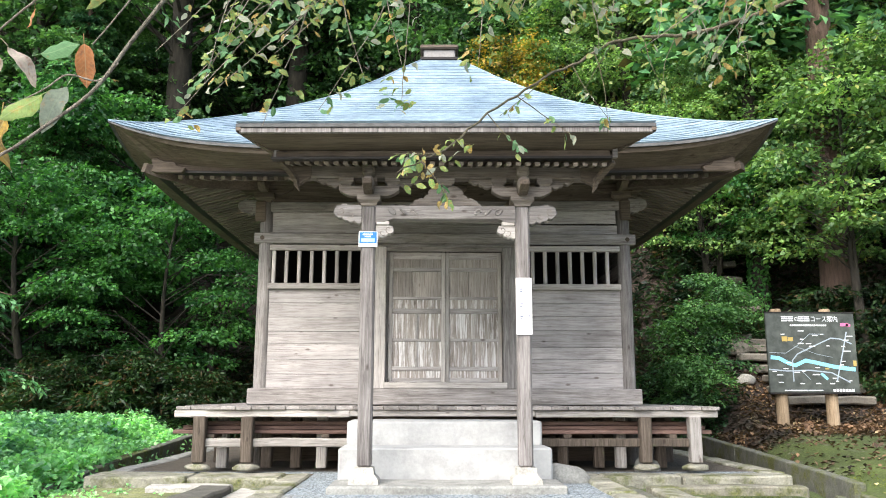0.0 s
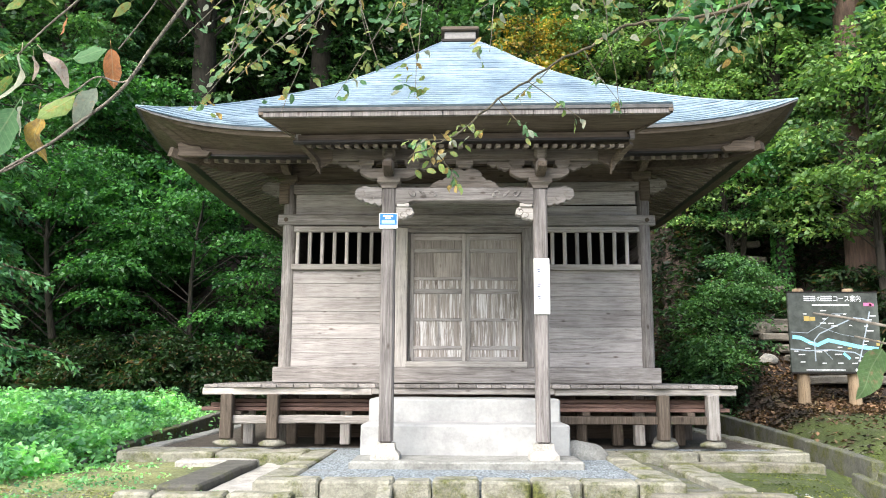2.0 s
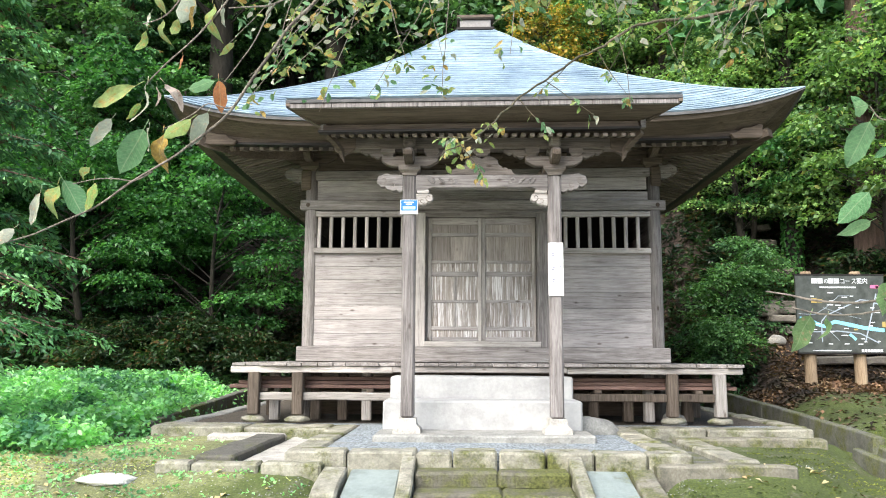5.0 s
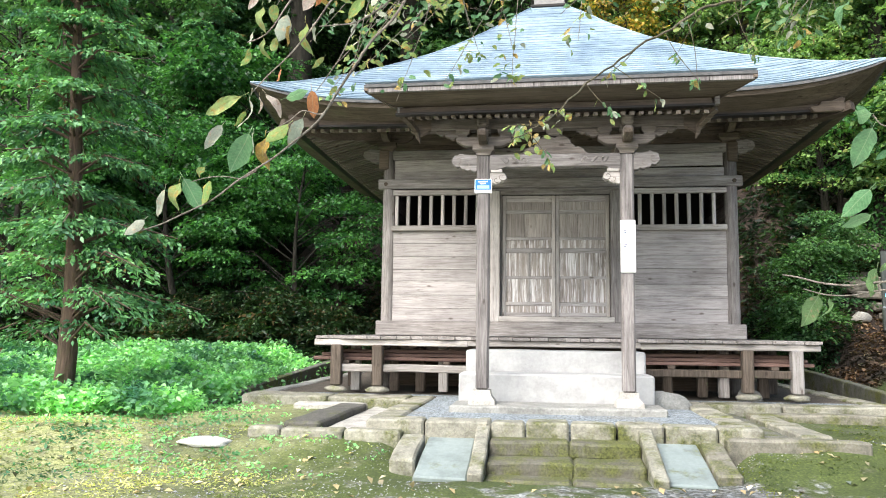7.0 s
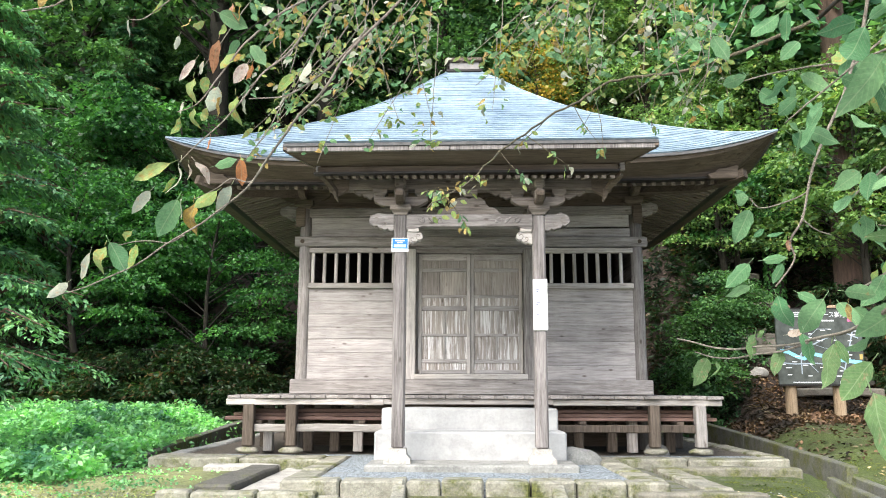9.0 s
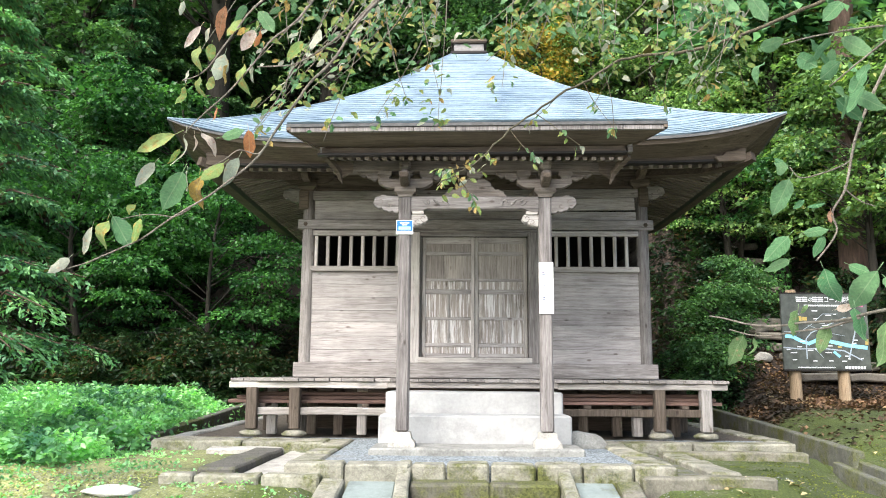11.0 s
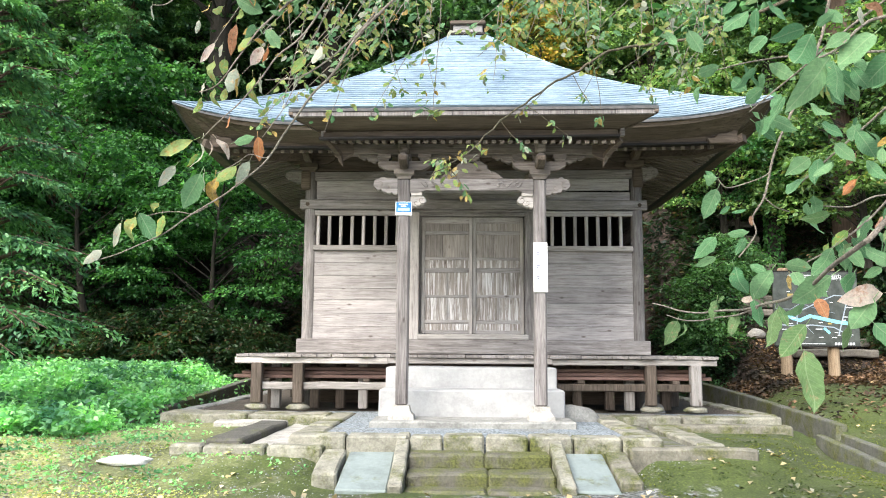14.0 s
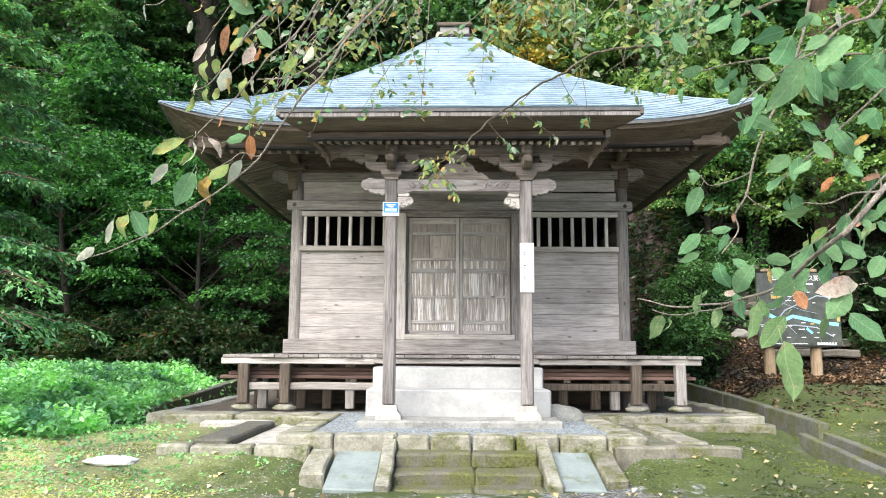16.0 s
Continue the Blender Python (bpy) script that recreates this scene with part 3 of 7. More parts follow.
kerb_line([(5.0, -1.8, -0.06), (5.0, 2.0, 0.14), (5.05, 7.6, 0.38)], 0.16, 0.62, concrete_kerb, drain_r, 2.4)
drain_l = thing("drain_channel", (-4.7, 0, -0.4), "dark damp cement drain kerb with weeds over it", "drain", "drains")
kerb_line([(-4.86, -4.6, -0.2), (-4.86, -2.4, -0.15), (-4.88, 0.1, 0.02), (-4.9, 4.5, 0.22), (-4.95, 7.6, 0.32)], 0.17, 0.55, concrete_kerb, drain_l, 2.3)


def lump(name, at, size, material, label, category="stone", group="", seed=0, parent=None, flat=1.0):
    bm = bmesh.new()
    bmesh.ops.create_icosphere(bm, subdivisions=3, radius=1.0)
    for v in bm.verts:
        v.co *= 1 + 0.22 * noise.noise(v.co * 1.3 + Vector((seed * 5.3, 0, 0))) + 0.07 * noise.noise(v.co * 4 + Vector((0, seed, 0)))
        v.co.z = max(v.co.z, -0.6)
    bmesh.ops.scale(bm, vec=size, verts=bm.verts)
    ob = part(name, bm, material, parent, smooth=True)
    ob.location = at
    if not parent:
        tagged(ob, label, category, group)
    return ob


lump("flat_stone", (-3.58, -4.75, height(-3.58, -4.75) - 0.018), (0.28, 0.25, 0.05), white_stone, "flat pale stone set in the mossy ground", seed=3)
lump("foundation_stone", (1.35, -2.0, -0.02), (0.32, 0.2, 0.2), stone_grey, "rounded grey stone under the veranda edge", seed=4)
lump("foundation_stone", (2.75, -0.5, -0.02), (0.2, 0.16, 0.16), stone_grey, "grey stone under the veranda", seed=6)

# ---- cement steps in front of the door ----
csteps = thing("cement_steps", (0, -2, 0), "two pale cement steps up to the veranda", "steps")
box("upper_step", (-1.23, -1.9, -0.03), (1.12, -1.02, 0.665), concrete, csteps, 0.02, wear=0.006)
box("lower_step", (-1.26, -2.5, -0.03), (1.15, -1.89, 0.39), concrete, csteps, 0.02, wear=0.006)
base_slab = box("porch_slab", (-1.3, -3.22, -0.1), (1.2, -2.51, 0.05), stone_grey, None, 0.02, wear=0.008)
tagged(base_slab, "pale stone slab under the porch posts", "slab", kind="structure")

# ---- veranda ----
ver = thing("veranda", (0, -0.5, 0), "weathered grey timber veranda round the hall, boards worn and warped", "veranda")
x = -3.54
rv = random.Random(8)
while x < 3.6:
    w = rv.uniform(0.17, 0.26)
    w = min(w, 3.6 - x)
    if w > 0.05:
        box("floor_board", (x + 0.003, -1.09 + rv.uniform(-0.03, 0.025), 0.785), (x + w - 0.003, -0.06, 0.83 + rv.uniform(-0.004, 0.006)), wood_y, ver, 0.005, turn=(rv.uniform(-0.3, 0.3), rv.uniform(-0.5, 0.5), 0))
    x += w
for sx in (-1, 1):
    y = -0.05
    while y < 6.3:
        w = rv.uniform(0.18, 0.27)
        a, b = sorted((sx * 2.86, sx * 3.72))
        box("floor_board", (a, y + 0.003, 0.785), (b, y + w - 0.003, 0.83), wood_x, ver, 0.005)
        y += w
# front beam, its pale ends stand past the posts
box("front_beam", (-3.56, -1.05, 0.69), (-1.28, -0.93, 0.784), wood_pale, ver, 0.01, wear=0.006)
box("front_beam", (1.17, -1.05, 0.69), (3.58, -0.93, 0.784), wood_pale, ver, 0.01, wear=0.006, seed=1)
box("front_beam", (-1.28, -1.05, 0.7), (1.17, -0.93, 0.784), wood_pale, ver, 0.01)
for sx in (-1, 1):
    a, b = sorted((sx * 3.26, sx * 3.4))
    box("side_beam", (a, -0.92, 0.68), (b, 6.2, 0.784), wood_y, ver, 0.01)
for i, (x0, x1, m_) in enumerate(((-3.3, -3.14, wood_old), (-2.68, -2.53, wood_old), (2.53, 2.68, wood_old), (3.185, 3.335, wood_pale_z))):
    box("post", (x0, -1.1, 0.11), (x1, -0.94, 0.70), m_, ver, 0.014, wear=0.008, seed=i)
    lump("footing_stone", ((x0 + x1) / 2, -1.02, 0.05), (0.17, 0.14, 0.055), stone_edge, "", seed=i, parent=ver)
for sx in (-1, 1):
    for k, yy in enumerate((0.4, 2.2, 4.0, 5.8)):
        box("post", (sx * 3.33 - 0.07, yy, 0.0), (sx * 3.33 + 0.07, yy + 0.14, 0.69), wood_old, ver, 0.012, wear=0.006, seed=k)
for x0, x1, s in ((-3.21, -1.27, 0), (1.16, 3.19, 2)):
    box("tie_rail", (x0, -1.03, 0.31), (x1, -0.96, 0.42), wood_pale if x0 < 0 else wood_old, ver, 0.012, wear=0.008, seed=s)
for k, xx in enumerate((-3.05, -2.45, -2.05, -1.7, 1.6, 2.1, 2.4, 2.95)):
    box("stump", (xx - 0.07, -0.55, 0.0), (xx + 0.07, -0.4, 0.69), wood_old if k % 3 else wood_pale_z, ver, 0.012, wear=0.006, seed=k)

# reddish boards stored under the veranda
for k in range(6):
    left = k < 3
    j = k % 3
    zz = 0.47 + 0.055 * j
    xa, xb = (-3.62 + 0.12 * j, -1.28) if left else (1.17, 3.55 - 0.08 * j)
    b_ = box("stored_board", (xa, -0.86 + 0.03 * j, zz), (xb, -0.6, zz + 0.05), wood_red, None, 0.006, wear=0.004, seed=k)
    tagged(b_, "reddish brown board stored under the veranda", "board", "stored boards")
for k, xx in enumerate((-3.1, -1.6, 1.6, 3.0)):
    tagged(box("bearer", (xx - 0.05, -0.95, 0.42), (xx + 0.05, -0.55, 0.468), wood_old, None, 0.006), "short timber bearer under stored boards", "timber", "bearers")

# ---- the hall ----
hall = thing("temple_hall", (0, 2.7, 0), "small weathered grey timber temple hall with a pale shingled pyramid roof", "temple")
R0 = 2.7


def pillar(x, y, z0, z1, r=0.1):
    bm = bmesh.new()
    lathe_bm(bm, [(r * 0.98, 0), (r, 0.05), (r, (z1 - z0) * 0.5), (r * 0.96, z1 - z0)], (0, 0, 0), 20)
    ob = part("pillar", bm, wood_z, hall, smooth=True)
    ob.location = (x, y, z0)
    return ob


for px in (-R0, R0):
    for py in (0.1, 2.73, 5.4):
        pillar(px, py, 0.0, 3.9)
for px in (-1.15, 1.15):
    pillar(px, 0.12, 0.0, 3.9, 0.085)
    pillar(px, 5.4, 0.0, 3.9)

# sill beam, tie beam, head beam all round
for nm, z0, z1, out, reach, m1 in (("sill_beam", 0.838, 1.07, 0.15, 2.855, wood_x), ("tie_beam", 3.205, 3.37, 0.1, 2.865, wood_x), ("head_beam", 3.72, 3.87, 0.07, 2.72, wood_x)):
    box(nm, (-reach, 0.1 - out, z0), (reach, 0.1 - out + 0.12, z1), m1, hall, 0.012, wear=0.004)
    for sx in (-1, 1):
        a, b = sorted((sx * (R0 + out - 0.12), sx * (R0 + out)))
        box(nm, (a, 0.1 - out + 0.123, z0), (b, 5.4 + out, z1), wood_y, hall, 0.012)
    box(nm, (-reach, 5.4 + out - 0.12, z0), (reach, 5.4 + out, z1), m1, hall, 0.012)
for px in (-2.74, 2.74):
    bm = bmesh.new()
    bmesh.ops.create_cone(bm, cap_ends=True, segments=14, radius1=0.035, radius2=0.028, depth=0.02, matrix=pose(px, -0.008, 3.29, 90, 0, 0))
    part("nail_cover", bm, wood_dark, hall)

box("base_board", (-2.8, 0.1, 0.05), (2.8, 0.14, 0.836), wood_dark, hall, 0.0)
# front wall boards, one plank each
rb = random.Random(11)


def boards(x0, x1, z0, z1, count, y, material=wood_wall, thick=0.04):
    zs = [z0 + (z1 - z0) * k / count for k in range(count + 1)]
    zs = [zs[0]] + [z + rb.uniform(-0.025, 0.025) for z in zs[1:-1]] + [zs[-1]]
    for a, b in zip(zs, zs[1:]):
        yy = y + rb.uniform(-0.004, 0.004)
        box("wall_plank", (x0, yy, a + 0.0015), (x1, yy + thick, b - 0.0015), material, hall, 0.005)


boards(-2.62, -1.06, 1.07, 2.52, 7, 0.06)
boards(1.06, 2.62, 1.07, 2.52, 7, 0.06)
boards(-2.62, 2.62, 3.37, 3.72, 2, 0.08)
boards(-1.06, 1.06, 3.16, 3.205, 1, 0.06)
for k in range(2):
    sx = -1 if k == 0 else 1
    zs = np.linspace(1.07, 3.2, 10)
    for a, b in zip(zs, zs[1:]):
        box("wall_plank", (sx * 2.69 - 0.02, 0.2, a + 0.003), (sx * 2.69 + 0.02, 5.3, b - 0.003), wood_y, hall, 0.006)
    box("wall_plank", (sx * 2.69 - 0.02, 0.2, 3.37), (sx * 2.69 + 0.02, 5.3, 3.72), wood_y, hall, 0.006)
box("rear_wall", (-2.62, 5.38, 0.9), (2.62, 5.44, 3.87), wood_x, hall, 0.004)
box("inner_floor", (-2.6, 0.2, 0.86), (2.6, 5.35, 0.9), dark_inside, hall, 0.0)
box("inner_ceiling", (-2.66, 0.06, 3.88), (2.66, 5.42, 3.92), wood_dark, hall, 0.0)

# barred windows
for sx in (-1, 1):
    a, b = (-2.62, -1.06) if sx < 0 else (1.06, 2.62)
    win = part("window", bmesh.new(), None, hall, "barred window with square upright bars")
    box("window_head", (a, 0.0, 3.105), (b, 0.1, 3.185), wood_pale, win, 0.008, wear=0.004)
    box("window_sill", (a - 0.01, -0.01, 2.52), (b, 0.12, 2.605), wood_pale, win, 0.008, wear=0.004, seed=2)
    n = 8
    for k in range(n + 1):
        xx = a + 0.06 + (b - a - 0.06) * k / n
        if k == n:
            continue
        bx_ = box("bar", (xx - 0.027, 0.03, 2.605), (xx + 0.027, 0.085, 3.105), wood_pale_z, win, 0.01, turn=(0, rb.uniform(-0.5, 0.5), 0))
# near-black sheet added behind the windows to stand for the room's darkness
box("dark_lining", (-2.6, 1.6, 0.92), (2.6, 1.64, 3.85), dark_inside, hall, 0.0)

# door frame and doors
box("door_jamb", (-1.06, -0.02, 1.07), (-0.88, 0.1, 3.16), wood_pale_z, hall, 0.01, wear=0.004)
box("door_jamb", (0.85, -0.02, 1.07), (1.04, 0.1, 3.16), wood_z, hall, 0.01, wear=0.004)
box("door_lintel", (-0.88, -0.015, 3.1), (0.85, 0.1, 3.16), wood_x, hall, 0.008)
box("door_header", (-1.1, -0.02, 3.162), (1.1, 0.04, 3.2), wood_x, hall, 0.008)
box("threshold", (-0.9, -0.04, 1.072), (0.9, 0.1, 1.16), wood_pale, hall, 0.01, wear=0.004)


def door(x0, x1, name_label):
    d = part("door", bmesh.new(), None, hall, name_label)
    y0, y1 = 0.1, 0.15
    s = 0.058
    box("stile", (x0, y0, 1.165), (x0 + s, y1, 3.095), wood_pale_z, d, 0.006)
    box("stile", (x1 - s, y0, 1.165), (x1, y1, 3.095), wood_pale_z, d, 0.006)
    rails = ((1.165, 1.225), (1.33, 1.39), (1.755, 1.80), (2.17, 2.245), (2.375, 2.42), (2.80, 2.86), (2.99, 3.095))
    for a, b in rails:
        box("rail", (x0 + s, y0 + 0.004, a), (x1 - s, y1, b), wood_wall, d, 0.006)
    mid = (x0 + x1) / 2
    for a, b in ((1.39, 1.755), (1.80, 2.17)):
        box("mullion", (mid - 0.02, y0 + 0.005, a), (mid + 0.02, y1, b), wood_pale_z, d, 0.005)
        box("panel", (x0 + s, y0 + 0.022, a), (mid - 0.02, y1, b), wood_door, d, 0.0)
        box("panel", (mid + 0.02, y0 + 0.022, a), (x1 - s, y1, b), wood_door, d, 0.0)
    for a, b, m_ in ((1.225, 1.33, wood_door), (2.245, 2.375, wood_door), (2.86, 2.99, wood_door_up)):
        box("panel", (x0 + s, y0 + 0.022, a), (x1 - s, y1, b), m_, d, 0.0)
    for k in range(2):
        a = x0 + s + (x1 - x0 - 2 * s) * (0, 0.4)[k]
        b = x0 + s + (x1 - x0 - 2 * s) * (0.4, 1)[k]
        box("panel", (a + 0.002, y0 + 0.022 + 0.002 * k, 2.42), (b - 0.002, y1, 2.80), wood_door_up, d, 0.003)


door(-0.845, -0.004, "closed panelled timber door with flaked pale panels")
door(0.0, 0.84, "closed panelled timber door with flaked pale panels")
for a, b in ((-0.878, -0.85), (0.845, 0.848)):
    box("door_stop", (a, 0.1, 1.165), (b, 0.15, 3.098), wood_z, hall, 0.0)


# ---- brackets ----
def scalloped(pts, bulge=0.22, steps=4):
    """Cloud-carved outline: each chord swells outward to its left."""
    out = []
    for (ax, az), (bx, bz) in zip(pts, pts[1:]):
        dx, dz = bx - ax, bz - az
        for k in range(steps):
            u = k / steps
            h = 4 * bulge * u * (1 - u)
            out.append((ax + dx * u - dz * h, az + dz * u + dx * h))
    out.append(pts[-1])
    return out


def nose(x, y, z, sx, length, tall, parent, thick=0.11, material=None):
    """A carved beam end: flat above, cloud lobes round its tip, drawn in below."""
    lobes = [(0.5, 0.52), (0.78, 0.5), (1.0, 0.2), (0.93, -0.12), (0.7, -0.2), (0.5, -0.4), (0.26, -0.42), (0.0, -0.52)]
    curve = scalloped([(a * length, b * tall) for a, b in lobes], 0.24)
    outline = [(x + sx * a, z + b) for a, b in [(0.0, 0.5 * tall)] + curve]
    if sx < 0:
        outline.reverse()
    ob = prism("carved_end", outline, y - thick / 2, y + thick / 2, material or wood_x, parent, bev=0.008)
    for u, v, size in ((0.76, 0.18, 0.85), (0.4, -0.08, 0.6)):
        bm = bmesh.new()
        cx_, cz_ = x + sx * length * u, z + tall * v
        pts = [(cx_ + sx * (0.006 + 0.011 * a) * math.cos(a) * size, y - thick / 2 - 0.001, cz_ + (0.006 + 0.011 * a) * math.sin(a) * size) for a in [q * 0.5 for q in range(12)]]
        tube_bm(bm, pts, [0.004] * 12, 5)
        part("scroll", bm, wood_mid, ob)
    return ob


def wing(x, y, z, sx, reach, tall, parent, thick=0.07, material=None):
    """A carved cloud wing hung under a purlin beside its bracket."""
    lobes = [(1.0, 0.0), (0.93, -0.24), (0.72, -0.3), (0.6, -0.56), (0.36, -0.6), (0.24, -0.95), (0.0, -1.0)]
    curve = scalloped([(a * reach, b * tall) for a, b in lobes], 0.26)
    outline = [(x + sx * a, z + b) for a, b in [(0.0, 0.0)] + curve]
    if sx < 0:
        outline.reverse()
    return prism("carved_wing", outline, y - thick / 2, y + thick / 2, material or wood_x, parent, bev=0.006)


def block(x, y, z, w, h, parent, material=None):
    """A bearing block: square on top, drawn in below."""
    bm = bmesh.new()
    r = [(w * 0.32, 0), (w * 0.36, h * 0.25), (w * 0.5, h * 0.5), (w * 0.5, h)]
    rings = [[bm.verts.new((sx * q, sy * q, zz)) for sx, sy in ((-1, -1), (1, -1), (1, 1), (-1, 1))] for q, zz in r]
    for a, b in zip(rings, rings[1:]):
        for k in range(4):
            bm.faces.new((a[k], a[(k + 1) % 4], b[(k + 1) % 4], b[k]))
    bm.faces.new(list(reversed(rings[0])))
    bm.faces.new(rings[-1])
    ob = part("bearing_block", bm, material or wood_x, parent)
    ob.location = (x, y, z)
    return ob


def arm(x, y, z, half, h, parent, thick=0.11, material=None, along="x"):
    """A bracket arm: level on top, curved up at both ends below."""
    n = 6
    outline = [(-half, h), (-half, h * 0.55)]
    outline += [(-half + half * 0.45 * k / n, h * 0.55 * (1 - math.sin(k / n * math.pi / 2))) for k in range(1, n + 1)]
    outline += [(half - half * 0.45 * (n - k) / n, h * 0.55 * (1 - math.sin((n - k) / n * math.pi / 2))) for k in range(0, n)]
    outline += [(half, h * 0.55), (half, h)]
    ob = prism("bracket_arm", outline, -thick / 2, thick / 2, material or wood_x, parent, bev=0.006)
    ob.matrix_basis = pose(x, y, z, 0, 0, 0 if along == "x" else 90)
    return ob


for sx in (-1, 1):
    px = sx * R0
    for py in (0.1, 5.4):
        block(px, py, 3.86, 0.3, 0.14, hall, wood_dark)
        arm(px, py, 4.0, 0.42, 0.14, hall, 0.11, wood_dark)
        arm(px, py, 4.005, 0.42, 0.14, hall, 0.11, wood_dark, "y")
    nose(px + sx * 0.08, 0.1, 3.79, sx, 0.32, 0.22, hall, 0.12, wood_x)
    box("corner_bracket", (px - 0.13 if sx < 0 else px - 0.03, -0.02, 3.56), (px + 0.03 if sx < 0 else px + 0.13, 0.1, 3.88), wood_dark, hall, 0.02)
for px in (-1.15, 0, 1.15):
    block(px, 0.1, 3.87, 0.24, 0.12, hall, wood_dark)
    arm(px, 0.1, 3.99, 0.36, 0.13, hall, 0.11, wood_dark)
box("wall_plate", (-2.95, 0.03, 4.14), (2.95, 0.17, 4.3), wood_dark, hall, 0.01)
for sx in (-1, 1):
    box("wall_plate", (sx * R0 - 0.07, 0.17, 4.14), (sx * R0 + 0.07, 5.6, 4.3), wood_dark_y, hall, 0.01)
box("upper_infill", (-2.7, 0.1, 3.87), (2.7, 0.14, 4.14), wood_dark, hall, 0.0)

# ---- roof ----
CY = 2.73
RE = 4.4
RF = 6.46
CANOPY = (-2.25, 2.17)
PROFILE = [(0.0, 7.5), (0.3, 7.22), (0.67, 6.89), (1.05, 6.52), (1.6, 6.05), (2.1, 5.67), (2.55, 5.36), (3.05, 5.03), (3.5, 4.74), (4.0, 4.42), (4.42, 4.2), (5.0, 4.05), (5.7, 3.91), (6.6, 3.775)]


def roof_z(r):
    for (a, za), (b, zb) in zip(PROFILE, PROFILE[1:]):
        if r <= b:
            u = (r - a) / (b - a)
            return za + (zb - za) * u
    return PROFILE[-1][1]


def lifted(r, u):
    return roof_z(r) + 0.335 * (r / RE) ** 4 * abs(u) ** 5


def flare(r, u):
    """The corners draw outwards to a point."""
    return 1 + 0.004 * (r / RE) ** 8 * abs(u) ** 6


def turned(k, lat, r, z):
    """A point on roof face k: lat sideways, r out from the middle."""
    a = k * math.pi / 2
    x, y = lat, -r
    return (x * math.cos(a) - y * math.sin(a), CY + x * math.sin(a) + y * math.cos(a), z)


def courses(rows, lift, face, cell, clip=None):
    """Shingle courses: each shingle a thin wedge lying over the next course below."""
    verts, faces = [], []
    rr = random.Random(31 + face)
    for r0, r1 in rows:
        w = r1 if clip is None else None
        lo, hi = (-r1, r1) if clip is None else clip
        n = max(2, int((hi - lo) / cell))
        off = rr.uniform(0, 1)
        cuts = [lo] + sorted(min(hi, max(lo, lo + (k + off * 0.9) * (hi - lo) / n)) for k in range(n)) + [hi]
        for a, b in zip(cuts, cuts[1:]):
            if b - a < 0.02:
                continue
            pts = []
            m_ = max(1, int((b - a) / 0.3))
            xs = [a + (b - a) * q / m_ for q in range(m_ + 1)]
            jut = rr.uniform(-0.003, 0.004)
            top, low, under = [], [], []
            for lx in xs:
                s = max(-1, min(1, lx / r1)) if clip is None else 0.0
                tx = lx * r0 / r1 if clip is None else lx
                f0, f1 = flare(r0 - 0.02, s), flare(r1, s)
                top.append(turned(face, tx * f0, (r0 - 0.02) * f0, lift(r0 - 0.02, s) + 0.002))
                low.append(turned(face, lx * f1, r1 * f1, lift(r1, s) + 0.011 + jut))
                under.append(turned(face, lx * f1 * (r1 - 0.018) / r1, (r1 - 0.018) * f1, lift(r1, s) - 0.006))
            base = len(verts)
            verts += top + low + under
            c = len(xs)
            for q in range(c - 1):
                faces.append((base + c + q, base + c + q + 1, base + q + 1, base + q))
                faces.append((base + 2 * c + q, base + 2 * c + q + 1, base + c + q + 1, base + c + q))
    return verts, faces


def shingle_roof():
    step = 0.105
    rows = [(a, min(a + step, RE)) for a in np.arange(0.32, RE, step)]
    for k in range(4):
        v, f_ = courses(rows, lifted, k, 0.5)
        me = bpy.data.meshes.new("roof_face")
        me.from_pydata(v, [], f_)
        ob = part_mesh("roof_face", me, roof_m, hall, "pale blue grey shingle courses")
        ob["kind"] = "stuff"
    rows = [(a, min(a + step, RF)) for a in np.arange(RE - 0.02, RF, step)]
    v, f_ = courses(rows, lambda r, u: roof_z(r) + 0.004, 0, 0.5, CANOPY)
    me = bpy.data.meshes.new("porch_roof")
    me.from_pydata(v, [], f_)
    part_mesh("porch_roof", me, roof_m, hall, "pale blue grey shingle courses")["kind"] = "stuff"


shingle_roof()
for k in range(4):
    bm = bmesh.new()
    rs_ = [0.3 + (RE - 0.3) * i / 24 for i in range(25)]
    tube_bm(bm, [turned(k, r * flare(r, 1), r * flare(r, 1), lifted(r, 1) + 0.006) for r in rs_], [0.016] * 25, 8)
    part("hip_cap", bm, roof_m, hall, "narrow hip capping", True)


def eave_strip(name, section, material, faces=(0, 1, 2, 3), n=40, label=""):
    """A moulding along each eave: section is a closed ring of (r, dz) from the edge; it follows the upturned corners."""
    for k in faces:
        bm = bmesh.new()
        rings = []
        for i in range(n + 1):
            u = -1 + 2 * i / n
            ring = []
            for r, dz, follow in section:
                z = roof_z(RE) + 0.335 * follow * abs(u) ** 5 + dz * (1 - (0.7 if follow > 0.5 else 0.0) * abs(u) ** 10)
                f_ = flare(r, u)
                ring.append(bm.verts.new(turned(k, u * r * f_, r * f_, z)))
            rings.append(ring)
        m_ = len(section)
        for a, b in zip(rings, rings[1:]):
            for q in range(m_):
                bm.faces.new((a[q], a[(q + 1) % m_], b[(q + 1) % m_], b[q]))
        bm.faces.new(rings[0])
        bm.faces.new(list(reversed(rings[-1])))
        bmesh.ops.recalc_face_normals(bm, faces=bm.faces)
        part(name, bm, material, hall, label)


